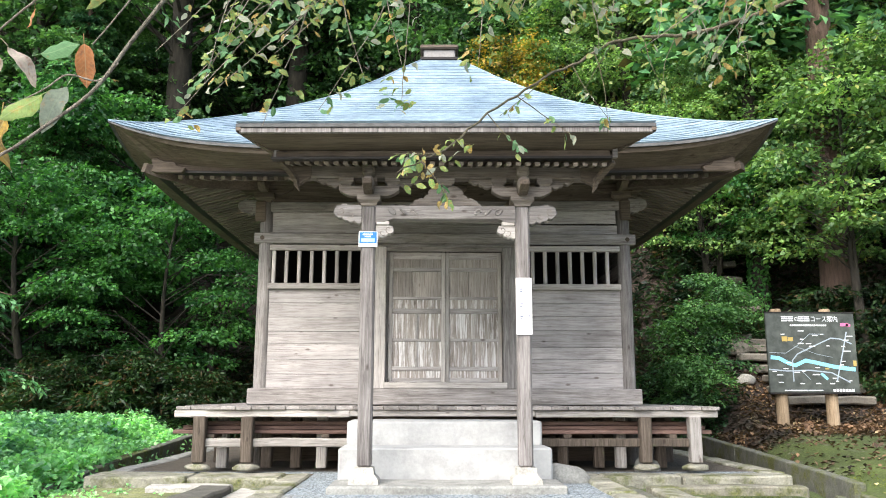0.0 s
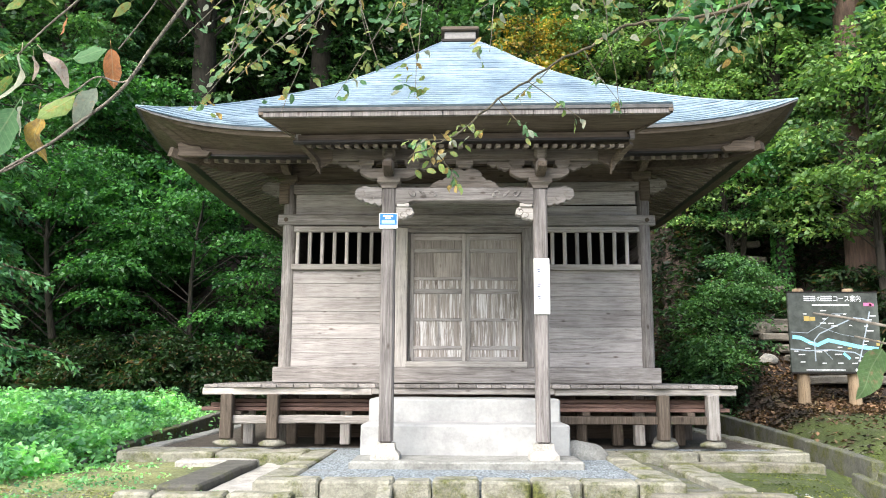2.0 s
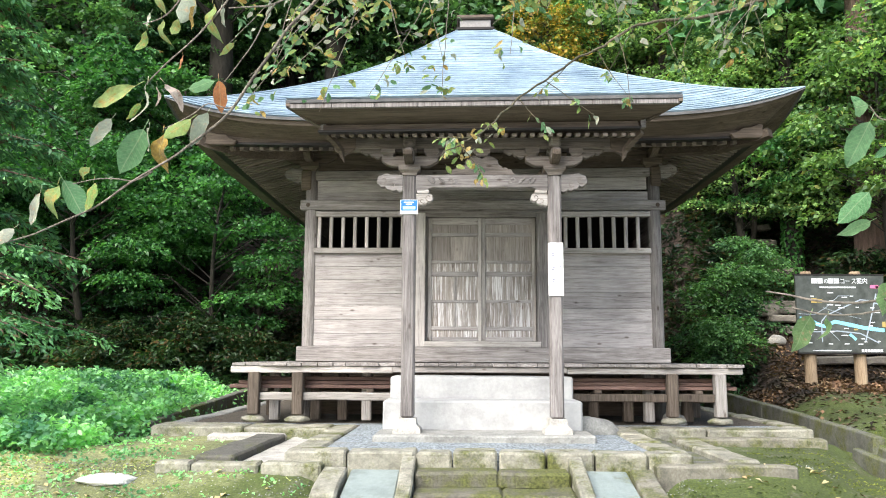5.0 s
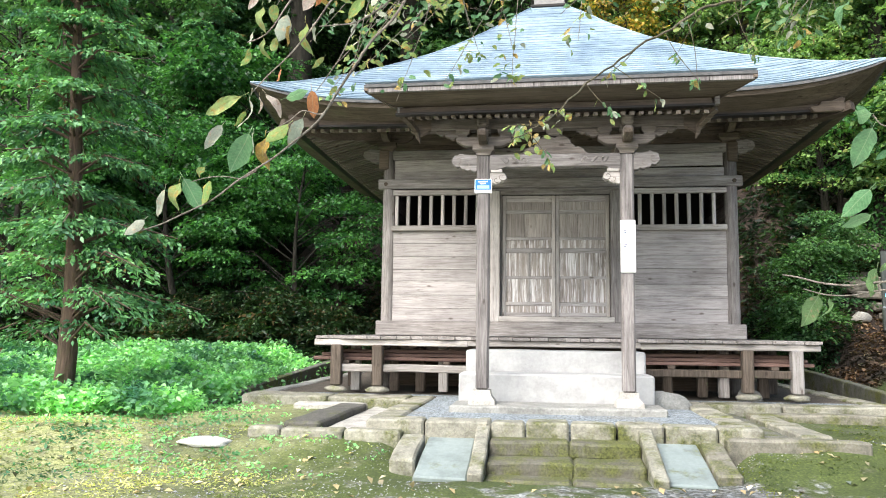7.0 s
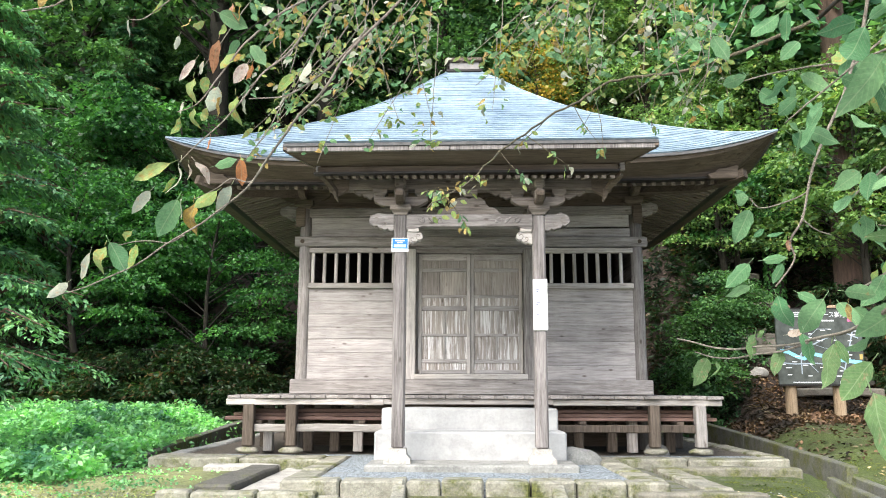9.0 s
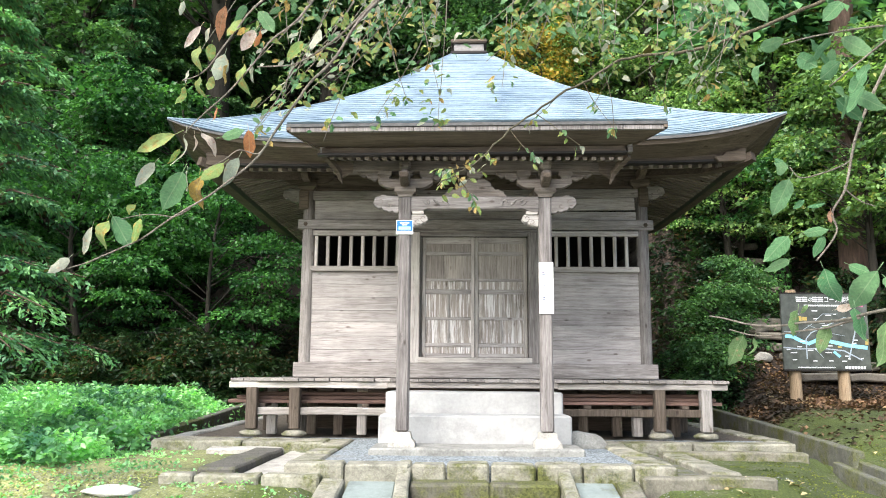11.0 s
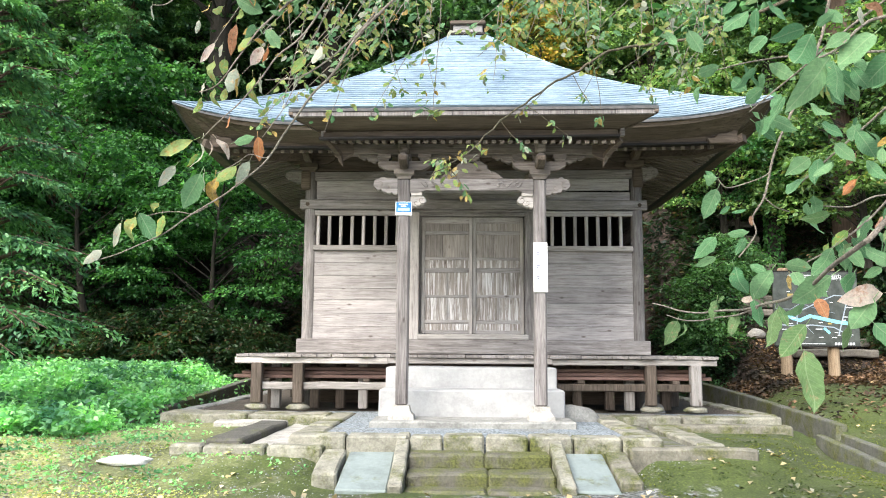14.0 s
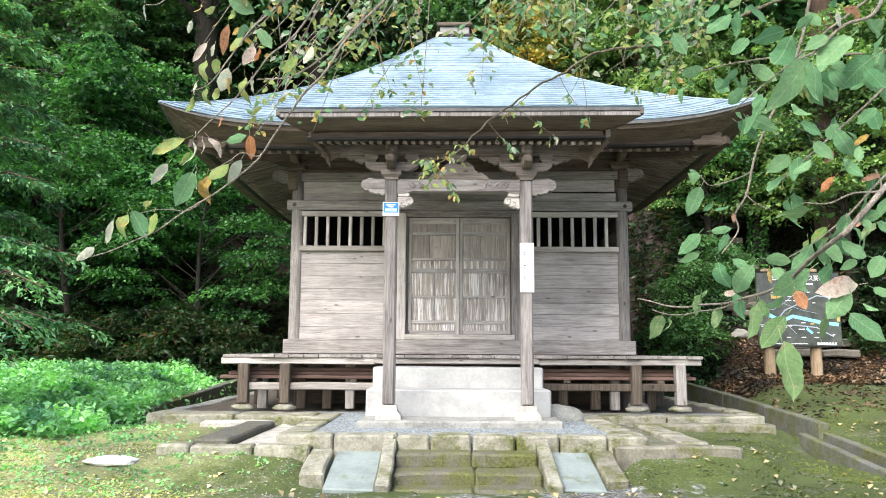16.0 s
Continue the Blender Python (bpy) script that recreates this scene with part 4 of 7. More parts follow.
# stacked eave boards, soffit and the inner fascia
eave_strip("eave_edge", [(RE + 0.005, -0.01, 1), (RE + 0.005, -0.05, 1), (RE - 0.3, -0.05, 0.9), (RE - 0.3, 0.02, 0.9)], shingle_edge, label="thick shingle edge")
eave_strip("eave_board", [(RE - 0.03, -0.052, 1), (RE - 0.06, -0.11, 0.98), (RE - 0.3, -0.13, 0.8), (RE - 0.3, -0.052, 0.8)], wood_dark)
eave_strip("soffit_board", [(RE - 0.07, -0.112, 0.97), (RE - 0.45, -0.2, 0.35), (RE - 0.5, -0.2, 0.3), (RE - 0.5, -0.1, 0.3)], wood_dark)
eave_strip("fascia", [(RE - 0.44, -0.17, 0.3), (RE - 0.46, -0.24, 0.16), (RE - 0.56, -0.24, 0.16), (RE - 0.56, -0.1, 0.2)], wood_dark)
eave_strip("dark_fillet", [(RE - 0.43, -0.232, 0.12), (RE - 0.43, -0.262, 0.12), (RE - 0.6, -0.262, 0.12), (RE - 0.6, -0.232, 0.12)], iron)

# rafters under the eaves
RM = {}
for k in (0, 1, 3):
    count = 52
    for i in range(count + 1):
        u = -1 + 2 * i / count
        lat = u * (RE - 0.62)
        if k == 0 and CANOPY[0] + 0.35 < lat < CANOPY[1] - 0.35:
            continue
        r_in = max(2.72, abs(lat))
        r_out = RE - 0.58
        if r_out - r_in < 0.12:
            continue
        p0 = Vector(turned(k, lat, r_out, 3.935 + 0.03 * abs(u) ** 4))
        p1 = Vector(turned(k, lat, r_in, 3.935 + 0.26 * (r_out - r_in)))
        ln = round((p1 - p0).length, 2)
        me = box_mesh("rafter", (0.06, ln, 0.07), 0.004, wood_dark_y)
        ob = new("rafter", me)
        d = (p1 - p0).normalized()
        ob.matrix_basis = Matrix.Translation((p0 + p1) / 2) @ d.to_track_quat("Y", "Z").to_matrix().to_4x4()
        adopt(ob, hall)
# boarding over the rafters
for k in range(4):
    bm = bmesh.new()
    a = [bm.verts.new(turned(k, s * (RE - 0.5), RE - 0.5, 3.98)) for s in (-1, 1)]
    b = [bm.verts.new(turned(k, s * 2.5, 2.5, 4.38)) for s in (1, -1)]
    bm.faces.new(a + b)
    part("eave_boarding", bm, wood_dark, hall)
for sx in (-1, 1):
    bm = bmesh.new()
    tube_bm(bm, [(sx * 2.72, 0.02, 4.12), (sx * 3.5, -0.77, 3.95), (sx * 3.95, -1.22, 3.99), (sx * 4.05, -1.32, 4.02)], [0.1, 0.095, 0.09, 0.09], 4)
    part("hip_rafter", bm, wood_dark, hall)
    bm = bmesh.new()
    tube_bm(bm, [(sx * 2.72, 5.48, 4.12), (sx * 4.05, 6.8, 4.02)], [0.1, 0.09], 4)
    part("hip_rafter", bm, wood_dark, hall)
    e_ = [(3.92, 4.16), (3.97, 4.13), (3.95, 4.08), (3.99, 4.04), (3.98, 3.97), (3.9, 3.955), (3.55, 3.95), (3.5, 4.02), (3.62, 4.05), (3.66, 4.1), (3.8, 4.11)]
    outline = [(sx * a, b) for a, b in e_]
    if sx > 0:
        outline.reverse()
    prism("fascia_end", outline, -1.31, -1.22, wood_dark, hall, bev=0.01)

# finial base at the apex
fin = part("finial", bmesh.new(), None, hall, "square grey metal finial base")
box("base_box", (-0.3, CY - 0.3, 7.1), (0.3, CY + 0.3, 7.42), plain("dull grey metal", (0.25, 0.24, 0.23), 0.6, 0.3), fin, 0.015)
box("base_cap", (-0.37, CY - 0.37, 7.18), (0.37, CY + 0.37, 7.25), iron, fin, 0.02)
box("top_cap", (-0.36, CY - 0.36, 7.42), (0.36, CY + 0.36, 7.5), wood_dark, fin, 0.02)

# ---- porch ----
PX = (-0.93, 0.795)
PY = -2.93
YE = CY - RF
CX = sum(PX) / 2
for k, px in enumerate(PX):
    post = box("porch_post", (px - 0.078, PY - 0.078, 0.22), (px + 0.078, PY + 0.078, 3.07), wood_post, hall, 0.022, wear=0.003, seed=k, label="square chamfered grey porch post")
    bm = bmesh.new()
    rings = []
    for q, zz in ((0.16, 0.05), (0.155, 0.1), (0.11, 0.15), (0.1, 0.22)):
        rings.append([bm.verts.new((px + a * q, PY + b * q, zz)) for a, b in ((-1, -1), (1, -1), (1, 1), (-1, 1))])
    for a, b in zip(rings, rings[1:]):
        for q in range(4):
            bm.faces.new((a[q], a[(q + 1) % 4], b[(q + 1) % 4], b[q]))
    bm.faces.new(list(reversed(rings[0])))
    bm.faces.new(rings[-1])
    part("plinth", bm, stone_pale, hall, "pale flared plinth stone")
    sx = -1 if k == 0 else 1
    nose(px + sx * 0.078, PY, 2.975, sx, 0.31, 0.2, hall, 0.12, wood_x)
    wing(px + sx * 0.2, PY, 3.385, sx, 0.4, 0.14, hall, 0.08, wood_mid)
    wing(px - sx * 0.2, PY, 3.385, -sx, 0.4, 0.14, hall, 0.08, wood_mid)
    nose(px - sx * 0.078, PY, 2.775, -sx, 0.2, 0.14, hall, 0.1, wood_pale)
    block(px - sx * 0.16, PY, 2.82, 0.14, 0.07, hall, wood_pale)
    block(px, PY, 3.065, 0.26, 0.12, hall, wood_mid)
    arm(px, PY, 3.18, 0.34, 0.12, hall, 0.12, wood_mid)
    box("beam_nose", (px - 0.06, PY - 0.3, 3.2), (px + 0.06, PY - 0.05, 3.36), wood_mid, hall, 0.03)
    box("beam_nose", (px - 0.07, PY - 0.24, 3.38), (px + 0.07, PY - 0.05, 3.52), wood_mid, hall, 0.03)
    for dx in (-0.26, 0.0, 0.26):
        block(px + dx, PY, 3.3, 0.17, 0.09, hall, wood_mid)
    arm(px, PY - 0.0, 3.185, 0.36, 0.12, hall, 0.1, wood_dark, "y")
    # link beam from post back to the hall
    bm = bmesh.new()
    pts = [(px + sx * 0.12 * u, PY + (0.05 - PY) * u, 2.98 + 0.62 * u + 0.16 * math.sin(u * math.pi)) for u in [i / 10 for i in range(11)]]
    tube_bm(bm, pts, [0.1] * 11, 6)
    part("link_beam", bm, wood_dark_y, hall)

# rainbow beam: cambered below, shallow carving lines
n = 16
outline = [(PX[0] + 0.078, 3.07), (PX[0] + 0.078, 2.88)]
for i in range(n + 1):
    u = i / n
    xx = PX[0] + 0.078 + (PX[1] - PX[0] - 0.156) * u
    outline.append((xx, 2.88 + (0.035 if 0.12 < u < 0.88 else 0.0)))
outline += [(PX[1] - 0.078, 3.07)]
prism("rainbow_beam", outline, PY - 0.075, PY + 0.075, wood_x, hall, "cambered beam with shallow carved scrolls", 0.006)
for sx in (-1, 1):
    for j in range(3):
        bm = bmesh.new()
        pts = [(CX + sx * (0.36 + 0.12 * j + 0.035 * math.cos(a)), PY - 0.077, 2.995 + 0.03 * math.sin(a * 1.3 + j)) for a in [q * 0.5 for q in range(10)]]
        tube_bm(bm, pts, [0.012] * 10, 6)
        part("carved_scroll", bm, wood_x, hall)
# frog-leg strut in the middle
half = scalloped([(0.0, 0.2), (0.17, 0.2), (0.2, 0.13), (0.25, 0.085), (0.32, 0.075), (0.37, 0.03), (0.4, 0.0)], 0.2, 3)
outline = [(CX - a, 3.072 + b) for a, b in reversed(half)] + [(CX + a, 3.072 + b) for a, b in half[1:]]
outline.reverse()
prism("frog_leg_strut", outline, PY - 0.05, PY + 0.05, wood_mid, hall, "carved frog-leg strut", 0.006)
block(CX, PY, 3.295, 0.2, 0.09, hall, wood_mid)
# purlin, upper beam, carved pendants at its ends
# struts with pointed ends under the gutter's ends
for sx, ex in ((-1, -1.78), (1, 1.66)):
    bm = bmesh.new()
    tube_bm(bm, [(ex + sx * 0.12, YE + 0.44, 3.51), (ex + sx * 0.04, PY - 0.26, 3.44), (ex - sx * 0.03, PY - 0.14, 3.36), (ex - sx * 0.07, PY - 0.12, 3.22)], [0.04, 0.045, 0.04, 0.01], 4)
    part("pointed_strut", bm, wood_dark, hall)
box("porch_purlin", (-1.78, PY - 0.09, 3.385), (1.66, PY + 0.09, 3.53), wood_mid, hall, 0.012)
for sx, ex in ((-1, -1.78), (1, 1.66)):
    outline = [(ex, 3.52), (ex + sx * 0.07, 3.5), (ex + sx * 0.09, 3.45), (ex + sx * 0.05, 3.41), (ex + sx * 0.06, 3.37), (ex + sx * 0.0, 3.34), (ex - sx * 0.01, 3.29), (ex - sx * 0.05, 3.25), (ex - sx * 0.06, 3.31), (ex - sx * 0.12, 3.34), (ex - sx * 0.2, 3.39), (ex - sx * 0.2, 3.52)]
    if sx > 0:
        outline.reverse()
    prism("carved_pendant", outline, PY - 0.1, PY - 0.02, wood_dark, hall, bev=0.008)

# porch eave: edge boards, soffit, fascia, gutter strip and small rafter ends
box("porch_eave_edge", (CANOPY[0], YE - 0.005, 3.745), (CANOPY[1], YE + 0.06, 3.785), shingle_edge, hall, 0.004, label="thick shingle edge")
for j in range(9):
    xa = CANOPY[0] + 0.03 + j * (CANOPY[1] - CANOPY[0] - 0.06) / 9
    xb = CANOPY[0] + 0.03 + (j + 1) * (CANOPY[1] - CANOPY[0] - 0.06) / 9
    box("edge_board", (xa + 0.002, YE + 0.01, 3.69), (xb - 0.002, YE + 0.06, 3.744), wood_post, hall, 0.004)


def sheet(name, corners, thick, material, label=""):
    """A slab whose lower face has these four corners."""
    bm = bmesh.new()
    lo = [bm.verts.new(c) for c in corners]
    hi = [bm.verts.new((c[0], c[1], c[2] + thick)) for c in corners]
    bm.faces.new(lo)
    bm.faces.new(list(reversed(hi)))
    for q in range(4):
        bm.faces.new((lo[q], hi[q], hi[(q + 1) % 4], lo[(q + 1) % 4]))
    bmesh.ops.recalc_face_normals(bm, faces=bm.faces)
    return part(name, bm, material, hall, label)


c0, c1 = CANOPY
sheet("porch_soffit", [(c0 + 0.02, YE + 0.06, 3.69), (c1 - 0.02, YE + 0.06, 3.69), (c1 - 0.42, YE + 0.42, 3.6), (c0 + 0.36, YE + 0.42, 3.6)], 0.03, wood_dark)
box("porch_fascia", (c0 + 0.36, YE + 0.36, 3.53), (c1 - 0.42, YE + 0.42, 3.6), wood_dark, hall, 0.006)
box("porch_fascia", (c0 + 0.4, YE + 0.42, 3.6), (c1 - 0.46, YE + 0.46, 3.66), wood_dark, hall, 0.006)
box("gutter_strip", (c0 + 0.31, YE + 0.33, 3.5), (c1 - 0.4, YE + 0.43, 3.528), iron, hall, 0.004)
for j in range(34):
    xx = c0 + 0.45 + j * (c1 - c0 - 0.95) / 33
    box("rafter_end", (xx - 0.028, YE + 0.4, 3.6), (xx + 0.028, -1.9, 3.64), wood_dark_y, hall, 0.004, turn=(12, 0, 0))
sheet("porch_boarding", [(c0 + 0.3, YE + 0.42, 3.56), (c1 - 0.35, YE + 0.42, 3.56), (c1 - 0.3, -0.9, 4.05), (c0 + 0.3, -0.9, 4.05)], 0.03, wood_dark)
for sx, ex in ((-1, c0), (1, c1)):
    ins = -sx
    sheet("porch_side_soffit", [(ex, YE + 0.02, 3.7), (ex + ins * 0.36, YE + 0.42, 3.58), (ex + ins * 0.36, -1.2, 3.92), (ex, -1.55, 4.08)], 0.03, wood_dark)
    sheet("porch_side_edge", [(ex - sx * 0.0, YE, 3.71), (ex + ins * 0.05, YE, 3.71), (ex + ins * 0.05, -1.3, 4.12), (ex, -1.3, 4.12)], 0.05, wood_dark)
    box("bargeboard_end", (ex + ins * 0.36 - 0.03, YE + 0.37, 3.52), (ex + ins * 0.36 + 0.03, YE + 0.44, 3.66), wood_x, hall, 0.006)

# the old roof has settled: it leans down to the west and sits a hand's width off the middle
LEAN = Matrix.Translation((-0.03, 0, 3.9)) @ Matrix.Rotation(-0.0105, 4, "Y") @ Matrix.Translation((0, 0, -3.9))
for ob in list(hall.children):
    if ob.type == "MESH" and len(ob.data.vertices):
        low = min((ob.matrix_basis @ Vector(c)).z for c in ob.bound_box)
        if low > 3.48:
            ob.matrix_basis = LEAN @ ob.matrix_basis
for ob in fin.children:
    ob.matrix_basis = LEAN @ ob.matrix_basis

# ---- plates on the posts ----
bp = thing("blue_plate", (PX[0], PY - 0.1, 2.6), "small blue plate with pale lettering bars on the porch post", "sign")
box("plate", (PX[0] - 0.105, PY - 0.092, 2.59), (PX[0] + 0.105, PY - 0.084, 2.765), white_enamel, bp, 0.006)
box("field", (PX[0] - 0.095, PY - 0.096, 2.632), (PX[0] + 0.095, PY - 0.0925, 2.757), blue_plate, bp, 0.0)
box("text_bar", (PX[0] - 0.06, PY - 0.099, 2.724), (PX[0] + 0.055, PY - 0.0965, 2.738), white_enamel, bp, 0.0)
box("text_bar", (PX[0] - 0.035, PY - 0.099, 2.70), (PX[0] + 0.03, PY - 0.0965, 2.714), white_enamel, bp, 0.0)
box("text_bar", (PX[0] - 0.075, PY - 0.099, 2.645), (PX[0] + 0.075, PY - 0.0965, 2.685), plain("pale blue", (0.35, 0.65, 0.9), 0.4, 0, 0.05), bp, 0.0)
bpn = thing("white_notice", (PX[1], PY - 0.1, 1.6), "tall white notice with faded dark writing on the porch post", "notice")
box("sheet", (PX[1] - 0.088, PY - 0.096, 1.625), (PX[1] + 0.088, PY - 0.083, 2.25), paper, bpn, 0.006)
rs = random.Random(3)
for zc in (2.12, 2.095, 1.955, 1.93, 1.815, 1.79):
    box("text_bar", (PX[1] - 0.055 + rs.uniform(0, 0.01), PY - 0.099, zc), (PX[1] - 0.005 - rs.uniform(0, 0.02), PY - 0.0965, zc + 0.012), ink, bpn, 0.0)
for zc in (1.95, 1.81):
    box("text_bar", (PX[1] + 0.05, PY - 0.099, zc), (PX[1] + 0.058, PY - 0.0965, zc + 0.04), ink, bpn, 0.0)

# ---- map board beside the path ----
board = thing("map_board", (6.85, 3.0, 0.4), "dark printed map board on two short log posts", "sign")
dark_map = plain("dark olive map print", (0.075, 0.085, 0.075), 0.3, 0, 0.35, 6)
map_white = plain("map white", (0.75, 0.78, 0.8), 0.4, 0, 0.05)
map_grey = plain("map pale road", (0.36, 0.42, 0.48), 0.4, 0, 0.05)
map_river = plain("map river blue", (0.25, 0.68, 0.92), 0.35, 0, 0.05)
map_ochre = plain("map ochre", (0.45, 0.33, 0.1), 0.4, 0, 0.05)
map_pink = plain("map pink", (0.6, 0.16, 0.32), 0.4, 0, 0.05)
BX0, BX1, BZ0, BZ1, BY = 6.0, 7.66, 1.03, 2.5, 2.93
box("panel", (BX0, BY, BZ0), (BX1, BY + 0.05, BZ1), dark_map, board, 0.006)
for z0, z1 in ((BZ0 - 0.02, BZ0 + 0.012), (BZ1 - 0.012, BZ1 + 0.015)):
    box("trim", (BX0 - 0.01, BY - 0.008, z0), (BX1 + 0.01, BY + 0.055, z1), iron, board, 0.003)
for px in (6.27, 7.2):
    bm = bmesh.new()
    lathe_bm(bm, [(0.115, 0), (0.11, 0.3), (0.105, 2.0), (0.1, 2.3), (0.085, 2.33)], (px, BY + 0.16, 0.25), 14)
    part("log_post", bm, wood_log, board, "pale brown log post", smooth=False)


def on_map(u, v):
    return (BX0 + u * (BX1 - BX0), BZ1 - v * (BZ1 - BZ0))


def ribbon(name, pts, w, material, lift_y):
    """A flat line on the board through points given as shares of its width and height."""
    bm = bmesh.new()
    ring = []
    P = [Vector(on_map(*p)) for p in pts]
    for i, p in enumerate(P):
        d = (P[min(i + 1, len(P) - 1)] - P[max(i - 1, 0)]).normalized()
        n_ = Vector((-d.y, d.x)) * w / 2
        ring.append((bm.verts.new((p.x + n_.x, BY - lift_y, p.y + n_.y)), bm.verts.new((p.x - n_.x, BY - lift_y, p.y - n_.y))))
    for (a, b), (c, d) in zip(ring, ring[1:]):
        bm.faces.new((a, b, d, c))
    part(name, bm, material, board)


ribbon("river", [(0.03, 0.56), (0.12, 0.57), (0.22, 0.63), (0.3, 0.66), (0.42, 0.6), (0.55, 0.63), (0.75, 0.68), (0.97, 0.71)], 0.07, map_river, 0.004)
ribbon("road", [(0.0, 0.71), (0.2, 0.73), (0.45, 0.72), (0.7, 0.75), (0.9, 0.87)], 0.022, map_grey, 0.005)
ribbon("road", [(0.27, 0.86), (0.27, 0.6), (0.33, 0.52), (0.5, 0.43), (0.72, 0.32), (0.82, 0.33), (0.95, 0.39)], 0.022, map_grey, 0.006)
ribbon("road", [(0.9, 0.24), (0.84, 0.5), (0.75, 0.86)], 0.024, map_grey, 0.007)
ribbon("road", [(0.02, 0.5), (0.2, 0.51), (0.33, 0.42), (0.48, 0.27), (0.65, 0.27)], 0.01, map_grey, 0.005)
ribbon("road", [(0.3, 0.42), (0.55, 0.52), (0.72, 0.56)], 0.007, map_grey, 0.005)
ribbon("road", [(0.36, 0.72), (0.46, 0.84)], 0.01, map_grey, 0.006)
ribbon("pond", [(0.58, 0.76), (0.61, 0.79), (0.65, 0.83)], 0.05, map_river, 0.0065)
rm = random.Random(17)
for k, (u, v, w, h, m_) in enumerate(((0.17, 0.3, 0.07, 0.09, map_ochre), (0.24, 0.31, 0.06, 0.07, map_ochre), (0.95, 0.6, 0.04, 0.1, map_ochre), (0.63, 0.69, 0.05, 0.03, map_ochre), (0.84, 0.13, 0.1, 0.06, map_pink), (0.9, 0.14, 0.06, 0.05, map_pink))):
    x, z = on_map(u, v)
    box("map_mark", (x, BY - 0.004, z - h), (x + w * 1.5, BY - 0.001, z), m_, board, 0.0)
for k in range(30):
    x, z = on_map(rm.uniform(0.03, 0.9), rm.uniform(0.2, 0.92))
    w = rm.uniform(0.05, 0.13)
    box("text_bar", (x, BY - 0.0085, z), (min(x + w, BX1 - 0.02), BY - 0.0072, z + 0.018), map_white, board, 0.0)


def lettering(text, u0, u1, v, tall):
    cu = bpy.data.curves.new("lettering", "FONT")
    cu.body = text
    cu.size = tall
    cu.extrude = 0.001
    ob = new("lettering", cu)
    dg = bpy.context.evaluated_depsgraph_get()
    me = bpy.data.meshes.new_from_object(ob.evaluated_get(dg))
    bpy.data.objects.remove(ob)
    xs = [p.co.x for p in me.vertices] or [0, 1]
    x0, z0 = on_map(u0, v)
    x1, _ = on_map(u1, v)
    k = (x1 - x0) / max(0.01, max(xs) - min(xs))
    me.materials.clear()
    t_ = part_mesh("lettering", me, map_white, None)
    t_.matrix_basis = Matrix.Translation((x0, BY - 0.008, z0)) @ Matrix.Rotation(math.pi / 2, 4, "X") @ Matrix.Diagonal((k, 1, 1, 1))
    adopt(t_, board)


lettering("\u306e", 0.32, 0.365, 0.105, 0.1)
lettering("\u30b3\u30fc\u30b9\u6848\u5185", 0.5, 0.8, 0.11, 0.125)
for u0, u1 in ((0.18, 0.245), (0.25, 0.31), (0.37, 0.43), (0.435, 0.495)):
    (x0, z0), (x1, _) = on_map(u0, 0.11), on_map(u1, 0.11)
    for q in range(3):
        box("text_bar", (x0, BY - 0.0085, z0 + 0.036 * q), (x1, BY - 0.0072, z0 + 0.036 * q + 0.022), map_white, board, 0.0)
for u0, u1, v, t_ in ((0.27, 0.7, 0.17, 0.03), (0.16, 0.6, 0.975, 0.02), (0.7, 0.95, 0.985, 0.05)):
    (x0, z0), (x1, _) = on_map(u0, v), on_map(u1, v)
    n_ = int((x1 - x0) / (t_ * 1.15))
    for q in range(n_):
        box("text_bar", (x0 + q * t_ * 1.15, BY - 0.0085, z0), (x0 + q * t_ * 1.15 + t_ * 0.9, BY - 0.0072, z0 + t_), map_white, board, 0.0)

# ---- hillside steps and stones ----
hs = thing("hillside_steps", (7.6, 6.0, 1.0), "rough stone slab steps climbing the wooded slope", "steps")
rh = random.Random(9)
for i in range(16):
    yy = 4.6 + 0.38 * i
    xx = 7.9 - 0.06 * i
    zz = height(xx, yy) + 0.13
    ob = new("slab", box_mesh("slab", (rh.choice((0.75, 0.9, 1.0)), 0.42, 0.17), 0.03, rock_step, 0.03, i % 4))
    ob.matrix_basis = pose(xx - 0.45, yy, zz, rh.uniform(-3, 3), rh.uniform(-3, 3), rh.uniform(-8, 8))
    adopt(ob, hs)
    ob = new("slab", box_mesh("slab", (rh.choice((0.8, 0.95)), 0.4, 0.17), 0.03, rock_step, 0.03, (i + 2) % 4))
    ob.matrix_basis = pose(xx + 0.5, yy + 0.05, zz + rh.uniform(-0.03, 0.03), rh.uniform(-3, 3), rh.uniform(-3, 3), rh.uniform(-8, 8))
    adopt(ob, hs)
lump("boulder", (6.55, 5.4, height(6.55, 5.4) + 0.08), (0.2, 0.16, 0.14), stone_pale, "pale rounded stone on the leafy slope", seed=8)
lump("boulder", (6.5, 7.2, height(6.5, 7.2) + 0.2), (0.35, 0.25, 0.22), stone_grey, "grey stone beside the hillside steps", seed=9)
lump("boulder", (6.8, 6.4, height(6.8, 6.4) + 0.15), (0.3, 0.22, 0.2), rock_step, "dark stone beside the hillside steps", seed=10)
lump("boulder", (7.3, 5.2, height(7.3, 5.2) + 0.1), (0.28, 0.25, 0.2), rock_step, "dark stone beside the hillside steps", seed=12)


